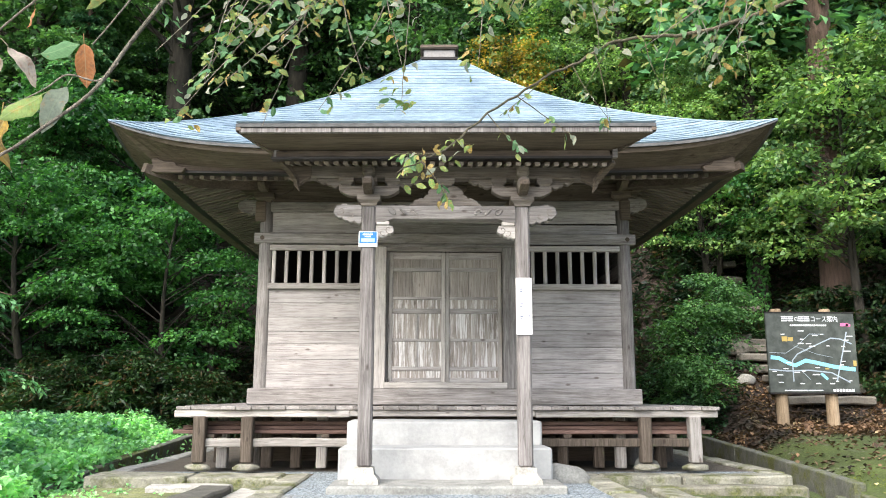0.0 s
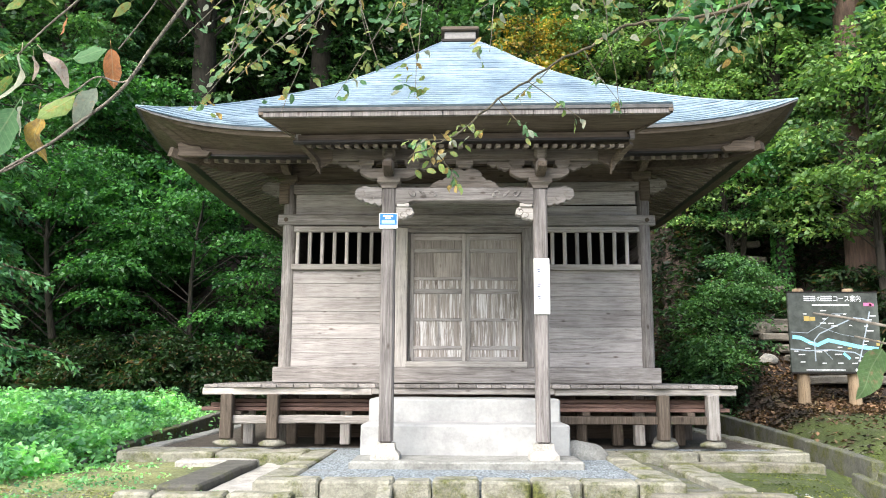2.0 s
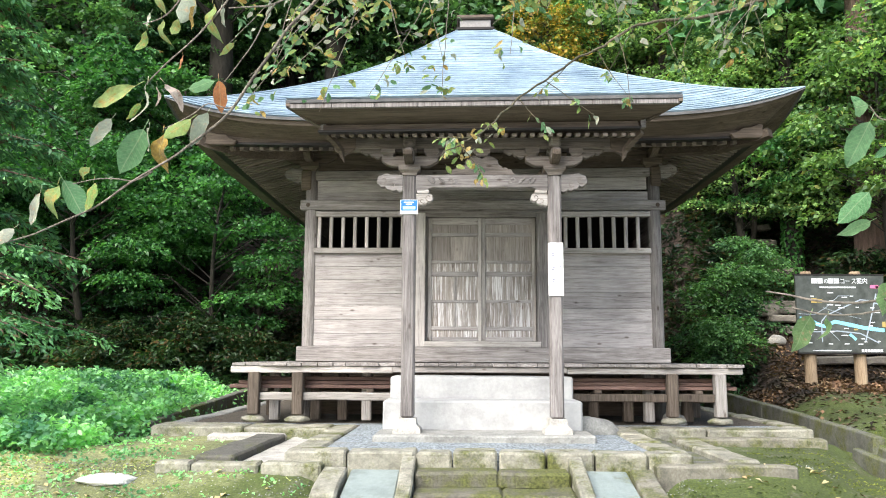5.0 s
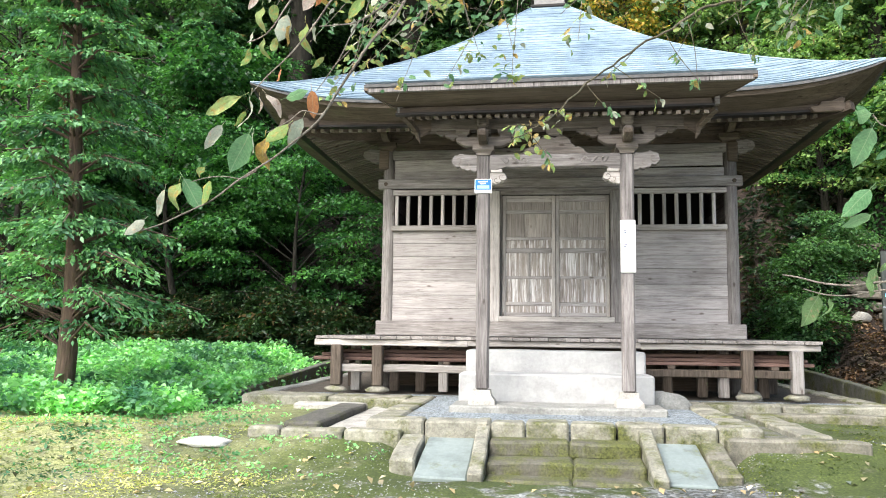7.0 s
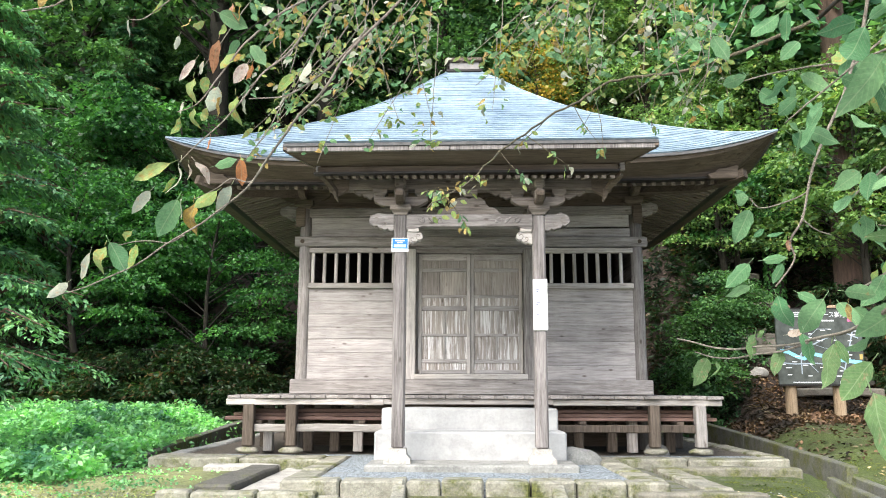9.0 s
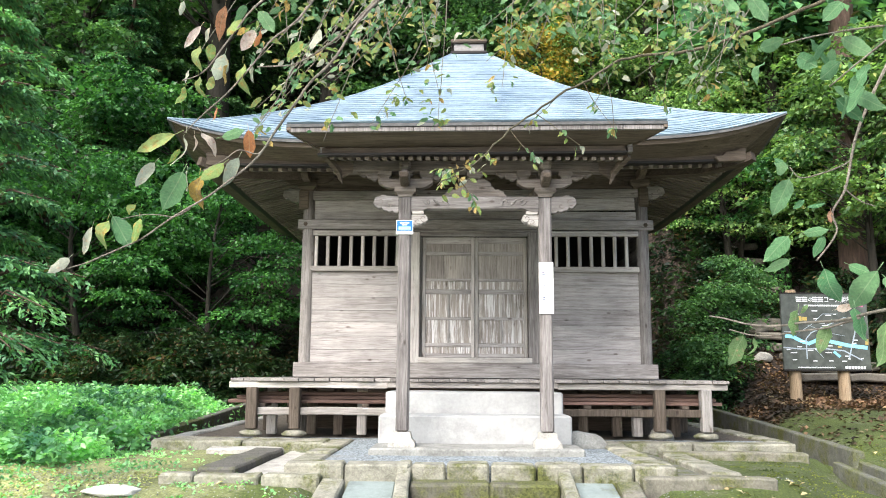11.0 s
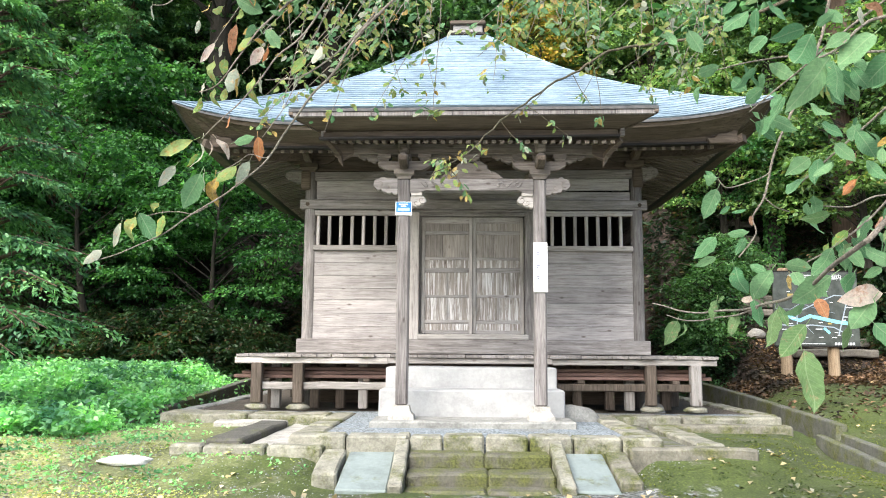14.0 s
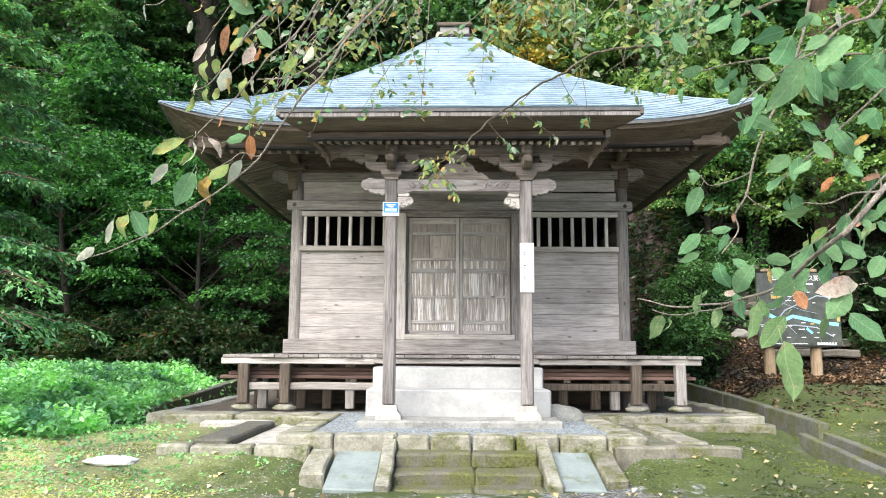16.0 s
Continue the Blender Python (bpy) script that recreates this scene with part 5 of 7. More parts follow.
# ---- plants ----
def leaf_mesh(name, pts, axes, length, width, material, rng, up=0.75, droop=0.25):
    """Many small folded leaves: one at each point, growing along its axis."""
    n = len(pts)
    a = axes + rng.normal(0, 0.45, (n, 3))
    a[:, 2] -= droop
    a /= np.linalg.norm(a, axis=1, keepdims=True)
    nrm = rng.normal(0, 0.42, (n, 3))
    nrm[:, 2] += up
    s = np.cross(a, nrm)
    s /= np.linalg.norm(s, axis=1, keepdims=True) + 1e-9
    nn = np.cross(s, a)
    ln = (length * rng.uniform(0.6, 1.25, n))[:, None]
    wd = (width * rng.uniform(0.7, 1.2, n))[:, None]
    v = np.empty((n, 4, 3))
    v[:, 0] = pts
    v[:, 1] = pts + a * ln * 0.5 + s * wd + nn * wd * 0.35
    v[:, 2] = pts + a * ln - nn * ln * 0.12
    v[:, 3] = pts + a * ln * 0.5 - s * wd + nn * wd * 0.35
    me = bpy.data.meshes.new(name)
    me.vertices.add(4 * n)
    me.vertices.foreach_set("co", v.reshape(-1))
    me.loops.add(4 * n)
    me.loops.foreach_set("vertex_index", np.arange(4 * n, dtype=np.int32))
    me.polygons.add(n)
    me.polygons.foreach_set("loop_start", np.arange(0, 4 * n, 4, dtype=np.int32))
    me.update(calc_edges=True)
    me.validate()
    me.materials.append(material)
    return me


def tree(kind, seed, tall, first, reach, sprays, per, leaf, bark, trunk_r, lean=(0, 0), size=(0.13, 0.05)):
    """A tapered trunk with limbs, each limb carrying flat sprays of leaves. Built at the origin."""
    rng = np.random.default_rng(seed)
    root = thing(kind[0], (0, 0, 0), kind[1], "tree", kind[2])
    bm = bmesh.new()
    spine = []
    for i in range(9):
        u = i / 8
        spine.append(Vector((lean[0] * u * tall + 0.12 * math.sin(u * 5 + seed), lean[1] * u * tall + 0.12 * math.cos(u * 4 + seed), -0.3 + u * (tall + 0.3))))
    tube_bm(bm, spine, [trunk_r * (1.15 - 0.95 * i / 8) for i in range(9)], 10)
    P, A = [], []
    for k in range(sprays):
        h = first + (tall * 1.02 - first) * (k + rng.uniform(0, 1)) / sprays
        u = (h - first) / max(0.1, tall - first)
        if kind[3] == "cone":
            h = min(tall, round(h / 0.45) * 0.45 + rng.uniform(-0.05, 0.05))
        i = min(7, int(h / tall * 8))
        root_p = spine[i].lerp(spine[i + 1], min(1, max(0, h / tall * 8 - i)))
        ang = rng.uniform(0, 2 * math.pi)
        if kind[3] == "cone":
            far = reach * (1.0 - 0.85 * u) * rng.uniform(0.45, 1.0) + 0.15
            rise = -0.12 * far
        else:
            far = reach * (0.55 + 0.45 * math.sin(math.pi * min(1, u * 0.9 + 0.15))) * math.sqrt(rng.uniform(0.08, 1.0))
            rise = 0.25 * far * (1 - u)
        c = root_p + Vector((math.cos(ang) * far, math.sin(ang) * far, rise))
        mid_p = root_p.lerp(c, 0.5) + Vector((0, 0, 0.08 * far))
        start = root_p - Vector((0, 0, 0.2 * far))
        tube_bm(bm, [start, mid_p, c], [0.012 + 0.05 * trunk_r * (1 + far * 0.3), 0.012 + 0.02 * trunk_r, 0.006], 5, cap=False)
        m_ = int(per * rng.uniform(0.6, 1.3))
        rad = (0.5 + 0.16 * reach) * rng.uniform(0.7, 1.2)
        th = rng.uniform(0, 2 * math.pi, m_)
        rr = rad * np.sqrt(rng.uniform(0, 1, m_))
        stretch = 0.6 if kind[3] == "cone" else 0.85
        lx, ly = rr * np.cos(th), rr * np.sin(th) * stretch
        pts = np.empty((m_, 3))
        pts[:, 0] = c.x + lx * math.cos(ang) - ly * math.sin(ang)
        pts[:, 1] = c.y + lx * math.sin(ang) + ly * math.cos(ang)
        pts[:, 2] = c.z + rng.normal(0, 0.05, m_) - 0.28 * (rr / rad) ** 2 * rad + 0.06 * np.sin(th * 5 + k)
        ax = np.stack([np.cos(th + ang), np.sin(th + ang), np.zeros(m_)], 1)
        if kind[3] == "cone":
            # needles along a drooping branch, wide in its middle and thin at the tip
            q = rng.uniform(0.15, 1.05, m_)
            wide = (0.1 + 0.3 * far * np.sin(np.pi * np.clip(q * 0.85 + 0.1, 0, 1))) * rng.uniform(-1, 1, m_)
            lx = q * far
            pts[:, 0] = root_p.x + lx * math.cos(ang) - wide * math.sin(ang)
            pts[:, 1] = root_p.y + lx * math.sin(ang) + wide * math.cos(ang)
            pts[:, 2] = root_p.z + 0.1 * far * np.sin(q * 2.6) - 0.22 * far * q * q - 0.35 * np.abs(wide) + rng.normal(0, 0.02, m_)
            out = ang + np.sign(wide) * 0.8
            ax = np.stack([np.cos(out), np.sin(out), np.full(m_, -0.2)], 1)
        P.append(pts)
        A.append(ax)
    part("trunk", bm, bark, root, smooth=True)
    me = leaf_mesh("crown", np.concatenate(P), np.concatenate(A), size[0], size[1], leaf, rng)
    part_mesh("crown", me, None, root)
    return root


MAPLE = ("maple_tree", "green maple with flat layered sprays of small leaves", "maples", "round")
DEEP = ("broadleaf_tree", "dark green broadleaf tree on the slope", "slope trees", "round")
PALE = ("broadleaf_tree", "tall tree with yellowing green leaves", "yellowing trees", "round")
GOLD = ("broadleaf_tree", "tree with ochre autumn leaves behind the roof", "autumn trees", "round")
CONE = ("conifer_tree", "young conifer with drooping blue green sprays", "conifers", "cone")
TALL = ("cedar_tree", "tall dark tree with a thick trunk and a high crown", "tall dark trees", "round")
BUSH = ("shrub", "dense green shrub on the slope", "shrubs", "round")

proto = {
    "maple": tree(MAPLE, 1, 5.2, 1.6, 2.9, 27, 330, leaf_maple, bark_dark, 0.09, (0.08, -0.05), (0.115, 0.042)),
    "maple2": tree(MAPLE, 2, 6.2, 2.1, 3.3, 29, 340, leaf_maple, bark_dark, 0.1, (-0.1, -0.06), (0.115, 0.042)),
    "deep": tree(DEEP, 3, 10.0, 1.0, 3.2, 120, 130, leaf_deep, bark_dark, 0.2, (0.02, -0.03), (0.18, 0.06)),
    "deep2": tree(DEEP, 4, 13.0, 1.5, 3.4, 130, 130, leaf_deep, bark_dark, 0.24, (-0.02, -0.02), (0.19, 0.065)),
    "pale": tree(PALE, 5, 9.5, 1.5, 2.8, 110, 130, leaf_bright, bark_dark, 0.16, (0.03, -0.04), (0.16, 0.055)),
    "over": tree(PALE, 15, 8.6, 3.3, 3.0, 85, 130, leaf_bright, bark_dark, 0.13, (-0.06, -0.05), (0.16, 0.06)),
    "gold": tree(GOLD, 6, 8.5, 3.0, 2.0, 60, 120, leaf_gold, bark_dark, 0.14, (0.0, -0.04), (0.16, 0.055)),
    "cone": tree(CONE, 7, 7.5, 1.35, 1.9, 120, 190, leaf_cedar, bark_cedar, 0.13, (0.02, 0.01), (0.105, 0.022)),
    "cone2": tree(CONE, 8, 14.0, 1.5, 3.0, 220, 110, leaf_cedar, bark_cedar, 0.2, (0.0, 0.0), (0.2, 0.045)),
    "tall": tree(TALL, 12, 19.0, 8.8, 5.2, 95, 130, leaf_deep, bark_dark, 0.5, (0.0, 0.0), (0.3, 0.1)),
    "bush": tree(BUSH, 9, 2.2, 0.2, 1.1, 34, 150, leaf_deep, bark_dark, 0.03, (0, 0), (0.12, 0.034)),
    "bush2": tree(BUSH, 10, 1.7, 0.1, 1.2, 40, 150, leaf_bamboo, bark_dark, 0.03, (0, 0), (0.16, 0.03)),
}
used = set()


def plant(key, x, y, turn=0.0, scale=1.0, dz=0.0):
    src = proto[key]
    m = pose(x, y, height(x, y) - 0.05 + dz, 0, 0, turn)
    if key not in used:
        used.add(key)
        src.scale = (scale,) * 3
        src.matrix_basis = m @ Matrix.Diagonal((scale, scale, scale, 1))
        return src
    ob = copy_thing(src, m)
    ob.scale = (scale,) * 3
    return ob


# left of the hall
plant("cone", -6.7, -2.5, 40)
plant("maple", -6.7, 7.2, 20, 0.95)
plant("maple2", -9.4, 7.0, 10, 1.0)
plant("maple", -5.6, 9.2, 200, 1.25)
plant("maple2", -11.8, 8.4, 130, 1.05)
plant("maple2", -13.2, 5.2, 250, 1.1)
plant("cone", -12.4, 6.0, 140, 1.15)
plant("cone2", -10.6, 9.8, 60, 0.7)
plant("maple2", -10.2, 9.4, 300, 1.45)
plant("maple", -12.6, 10.4, 80, 1.7)
plant("maple", -8.6, 11.0, 160, 1.5)
# right of the hall
plant("maple", 7.4, 8.8, 100, 0.95)
plant("pale", 7.9, 10.2, 0, 0.75)
plant("bush", 5.75, 6.0, 0, 0.85)
plant("bush", 5.35, 5.0, 120, 0.8)
plant("bush", 6.5, 6.9, 220, 0.8)
plant("bush2", 10.2, 5.2, 0, 1.0)
plant("bush2", 9.3, 6.3, 90, 1.0)
plant("bush2", 11.6, 6.0, 190, 1.2)
plant("pale", 3.8, 11.8, 70, 0.8)
plant("gold", 2.3, 11.0, 0, 0.75)
plant("pale", 6.0, 12.2, 170, 0.85)
plant("pale", 8.6, 12.6, 250, 1.1)
plant("pale", 7.0, 8.7, 200, 0.65)
plant("over", 10.9, 5.9, 30, 0.9)
plant("over", 9.5, 5.6, 250, 0.85)
plant("over", 12.6, 7.4, 190, 1.0)
plant("over", 8.6, 9.4, 110, 0.85)
plant("pale", 15.2, 9.5, 30, 0.9)
plant("pale", 15.0, 6.0, 130, 0.8)
# dark wood on the slope
rf = random.Random(41)
for row, (yy, step, keys) in enumerate(((11.5, 2.9, ("deep", "maple2", "cone2")), (14.5, 3.0, ("deep2", "cone2", "deep")), (18.5, 3.4, ("deep2", "deep", "pale")), (23.5, 3.8, ("deep2", "cone2")), (30.0, 4.6, ("deep2", "deep")))):
    xx = -17 - 2 * row
    while xx < 19 + 2 * row:
        px, py = xx + rf.uniform(-0.9, 0.9), yy + rf.uniform(-1.1, 1.1)
        gap = -9.8 < px < -3.2 and row < 2
        if not gap and not (row == 0 and -3.5 < px < 13):
            key = rf.choice(keys)
            if px > 0 and row in (1, 2) and rf.random() < 0.45:
                key = "pale"
            plant(key, px, py, rf.uniform(0, 360), rf.uniform(0.85, 1.2))
        xx += step
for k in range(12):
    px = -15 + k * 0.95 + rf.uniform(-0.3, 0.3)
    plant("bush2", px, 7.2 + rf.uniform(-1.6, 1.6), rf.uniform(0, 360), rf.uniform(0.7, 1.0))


def big_trunk(x, y, r, tall, bark, label, lean=0.0, ivy=False):
    t_ = thing("cedar_tree", (x, y, height(x, y)), label, "tree", "tall trunks")
    bm = bmesh.new()
    z0 = height(x, y) - 0.4
    pts = [(x + lean * u * tall + 0.06 * math.sin(u * 7 + x), y, z0 + u * tall) for u in [i / 12 for i in range(13)]]
    tube_bm(bm, pts, [r * (1.25 if i == 0 else 1.08 - 0.5 * i / 12) for i in range(13)], 18)
    for v in bm.verts:
        v.co += 0.05 * r * noise.noise_vector(v.co * Vector((4, 4, 0.5)))
    part("trunk", bm, bark, t_, smooth=True)
    rng = np.random.default_rng(int(abs(x) * 10))
    n = 2600
    th = rng.uniform(0, 2 * math.pi, n)
    hh = rng.uniform(0.62, 1.02, n)
    rr = rng.uniform(0.3, 2.6, n) * (1.15 - hh)
    P = np.stack([x + lean * hh * tall + rr * 2.5 * np.cos(th), y + rr * 2.5 * np.sin(th), z0 + hh * tall - 0.2 * rr], 1)
    part_mesh("crown", leaf_mesh("crown", P, np.stack([np.cos(th), np.sin(th), 0 * th], 1), 0.45, 0.13, leaf_cedar, rng), None, t_)
    if ivy:
        n = 1500
        th = rng.uniform(0, 2 * math.pi, n)
        hh = rng.uniform(0.02, 0.42, n)
        P = np.stack([x + lean * hh * tall + r * 1.08 * np.cos(th), y + r * 1.08 * np.sin(th), z0 + hh * tall], 1)
        part_mesh("ivy", leaf_mesh("ivy", P, np.stack([np.cos(th), np.sin(th), 0 * th - 1], 1), 0.12, 0.05, leaf_maple, rng), None, t_, "green ivy climbing the trunk")


plant("tall", -8.6, 13.2, 0, 1.0)
plant("tall", -4.8, 15.0, 140, 0.9)
plant("tall", -6.8, 18.5, 60, 1.05)
big_trunk(9.7, 7.2, 0.37, 17, bark_cedar, "thick red brown cedar trunk on the slope")
big_trunk(8.3, 8.6, 0.2, 12, bark_dark, "mossy trunk wrapped in ivy", 0.02, True)
big_trunk(13.6, 12.5, 0.3, 17, bark_dark, "slim dark trunk on the slope")


# weeds, undergrowth, litter
def scatter(name, label, material, count, where, length, width, tall, seed, up=0.5, category="plants"):
    rng = np.random.default_rng(seed)
    pts, ax = [], []
    while len(pts) < count:
        x, y = where(rng)
        if x is None:
            continue
        base = height(x, y)
        hmax = tall * (0.45 + 0.75 * (0.5 + 0.5 * noise.noise((x * 1.1, y * 1.1, seed))))
        stem = rng.uniform(0.15, 1.0) * hmax
        a = rng.uniform(0, 2 * math.pi)
        for k in range(5):
            b = a + k * 1.3
            pts.append((x + 0.03 * math.cos(b), y + 0.03 * math.sin(b), base + stem * (0.55 + 0.09 * k)))
            ax.append((math.cos(b), math.sin(b), 0.25))
    me = leaf_mesh(name, np.array(pts), np.array(ax), length, width, material, rng, up)
    ob = part_mesh(name, me, None)
    tagged(ob, label, category, kind="stuff")


def weeds_at(rng):
    x, y = rng.uniform(-11, -4.3), rng.uniform(-4.6, 6.2)
    edge = -4.72 + 0.3 * noise.noise((x * 0.8, y * 0.8, 3.0)) + (0.12 if y < -1.2 else 0.0)
    if x > edge or y < -3.7 + 0.5 * noise.noise((x, 1.0, 4.0)) + 0.1 * (x + 5):
        return None, None
    return x, y


def under_at(rng):
    x, y = rng.uniform(-15, -3.0), rng.uniform(5.2, 11.5)
    if x > -5.2 and y < 8:
        return None, None
    return x, y


def slope_at(rng):
    x, y = rng.uniform(5.2, 14), rng.uniform(4.5, 12)
    if abs(x - 7.6) < 1.2 and y < 9:
        return None, None
    if y < 6 and x > 6.2 and x < 9:
        return None, None
    return x, y


scatter("weeds", "thick fresh green weeds beside the drain", leaf_weed, 60000, weeds_at, 0.105, 0.034, 0.48, 21)
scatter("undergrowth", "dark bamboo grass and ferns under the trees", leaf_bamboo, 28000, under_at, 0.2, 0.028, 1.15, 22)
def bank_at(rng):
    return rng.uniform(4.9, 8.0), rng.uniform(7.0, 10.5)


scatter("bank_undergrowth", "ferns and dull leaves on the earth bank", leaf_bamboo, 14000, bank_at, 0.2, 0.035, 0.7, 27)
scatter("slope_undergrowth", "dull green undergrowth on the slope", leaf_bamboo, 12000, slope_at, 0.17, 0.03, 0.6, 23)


def sprig_at(rng):
    spots = ((-2.6, -4.6), (-3.9, -3.6), (-4.3, -2.6), (-4.4, -4.8), (-4.6, -2.0), (-3.4, -5.3), (-5.0, -3.3), (-5.0, -4.6), (-4.6, -5.4), (-5.6, -4.1))
    cx, cy = spots[int(rng.integers(len(spots)))]
    return cx + rng.normal(0, 0.45), cy + rng.normal(0, 0.32)


scatter("ground_sprigs", "small pale green weeds growing in the moss", leaf_weed, 2600, sprig_at, 0.05, 0.016, 0.05, 24)


def gravelled(x, y):
    """How gravelly the yard is: most in front of the stairs, in a tongue to the east, in specks to the west."""
    g = -0.55 * y - 3.5 - 0.27 * abs(x - 1.2) + 1.5 * noise.noise((x * 1.1, y * 1.1, 2.0))
    t_ = abs((y + 4.75) - 0.45 * (x - 1.6)) if 1.6 < x < 3.9 else 9
    return max(g, 0.22 - 0.8 * t_, 0.09 if x < -1.0 and y > -6.6 else 0.0)


def gravel_stones():
    """Small broken stones, each its own lump."""
    rng = np.random.default_rng(51)
    base = np.array([(1, 0, 0), (-1, 0, 0), (0, 1, 0), (0, -1, 0), (0, 0, 0.8), (0, 0, -0.6)], float)
    tri = np.array([(0, 2, 4), (2, 1, 4), (1, 3, 4), (3, 0, 4), (2, 0, 5), (1, 2, 5), (3, 1, 5), (0, 3, 5)])
    verts, faces, n = [], [], 0
    while n < 15000:
        x, y = rng.uniform(-4.6, 4.4), rng.uniform(-8.4, -4.05)
        if (-1.6 < x < 1.5 and y > -5.5) or (abs(x) < 2.9 and y > -4.62) or rng.uniform() > gravelled(x, y):
            continue
        r = rng.uniform(0.005, 0.012) * (1.6 if rng.uniform() < 0.06 else 1.0)
        a = rng.uniform(0, 6.28)
        v = base * rng.uniform(0.65, 1.25, (6, 1)) * (r, r * rng.uniform(0.6, 1), r * 0.7)
        c, s_ = math.cos(a), math.sin(a)
        v = np.stack([v[:, 0] * c - v[:, 1] * s_ + x, v[:, 0] * s_ + v[:, 1] * c + y, v[:, 2] + height(x, y) + r * 0.3], 1)
        verts.append(v)
        faces.append(tri + 6 * n)
        n += 1
    me = bpy.data.meshes.new("gravel")
    me.from_pydata(np.concatenate(verts).tolist(), [], np.concatenate(faces).tolist())
    tagged(part_mesh("gravel", me, pebble_m), "loose pale blue grey gravel in front of the stairs", "gravel", kind="stuff")


def pebble_mat():
    m, nt, b = mat("loose grey stones")
    r = nt.nodes.new("ShaderNodeNewGeometry").outputs["Random Per Island"]
    c = ramp(nt, r, [(0.0, (0.07, 0.07, 0.07)), (0.3, (0.17, 0.178, 0.183)), (0.7, (0.32, 0.335, 0.35)), (0.93, (0.5, 0.51, 0.52)), (1.0, (0.3, 0.24, 0.17))])
    n = noise_tex(nt, coords(nt, world_space=True, spread=False), 90, 3, 0.6)
    c = mix(nt, 0.5, c, ramp(nt, n, [(0.3, (0.6, 0.6, 0.58)), (0.7, (1.15, 1.15, 1.12))]), "MULTIPLY")
    nt.links.new(c, b.inputs["Base Color"])
    b.inputs["Roughness"].default_value = 0.85
    return m


pebble_m = pebble_mat()
gravel_stones()
moss_tuft = leaf_mat("olive moss tips", (0.09, 0.11, 0.025), (0.22, 0.25, 0.07), None, 0, 0.3, 0.8)
dry_blade = leaf_mat("pale dry grass", (0.3, 0.34, 0.13), (0.55, 0.56, 0.28), (0.6, 0.55, 0.35), 0.2, 0.35, 0.7)


def moss_at(rng):
    x, y = rng.uniform(1.6, 8.0), rng.uniform(-8.5, -0.5)
    if (x < 2.9 and y > -4.7) or 4.35 < x < 5.15 or (x < 4.4 and y > -2.4) or gravelled(x, y) > 0.65 or noise.noise((x * 1.6, y * 1.6, 7.0)) < -0.12:
        return None, None
    return x, y


def dry_at(rng):
    x, y = rng.uniform(-6.5, -1.8), rng.uniform(-8.2, -4.0)
    if (x > -3.3 and y > -4.75) or (x > -4.7 and y > -4.1) or noise.noise((x * 1.3, y * 1.3, 9.0)) + 0.22 * (-3.2 - x) < 0.0:
        return None, None
    return x, y


scatter("moss_tufts", "short olive moss and grass over the yard", moss_tuft, 16000, moss_at, 0.03, 0.008, 0.012, 61)
scatter("dry_grass", "short pale dry grass on the trodden ground", dry_blade, 9000, dry_at, 0.05, 0.007, 0.02, 62)


def fallen(name, label, material, count, where, size, seed):
    """Dry leaves lying flat."""
    rng = np.random.default_rng(seed)
    pts, ax = [], []
    while len(pts) < count:
        x, y = where(rng)
        if x is None:
            continue
        pts.append((x, y, height(x, y) + 0.012))
        t_ = rng.uniform(0, 6.28)
        ax.append((math.cos(t_), math.sin(t_), 0.25))
    me = leaf_mesh(name, np.array(pts), np.array(ax), size, size * 0.32, material, rng, 2.2, 0.0)
    tagged(part_mesh(name, me, None), label, "leaves", kind="stuff")


def yard_at(rng):
    x, y = rng.uniform(-6, 7.5), rng.uniform(-9, -1.5)
    if (abs(x) < 2.0 and y > -5.5) or (abs(x) < 4.5 and y > -4.2) or (x < 0.5 and rng.uniform() < 0.45) or 4.4 < x < 5.1:
        return None, None
    return x, y


def slope_litter_at(rng):
    x, y = rng.uniform(5.3, 11), rng.uniform(-1.0, 8)
    if y < 1.8 and rng.uniform() < 0.85:
        return None, None
    return x, y


litter_brown = leaf_mat("brown rotting leaves", (0.06, 0.035, 0.025), (0.2, 0.125, 0.085), (0.32, 0.24, 0.16), 0.08, 0.1, 0.8)
fallen("fallen_leaves", "dry yellow and pale leaves lying on the yard", litter_m, 1000, yard_at, 0.08, 33)
fallen("leaf_litter", "reddish brown rotting leaves under the trees", litter_brown, 15000, slope_litter_at, 0.1, 34)

# ---- cherry tree over the yard ----
cherry = thing("cherry_tree", (3.6, -15.0, -0.4), "cherry tree with overhanging twigs and worn autumn leaves", "tree")


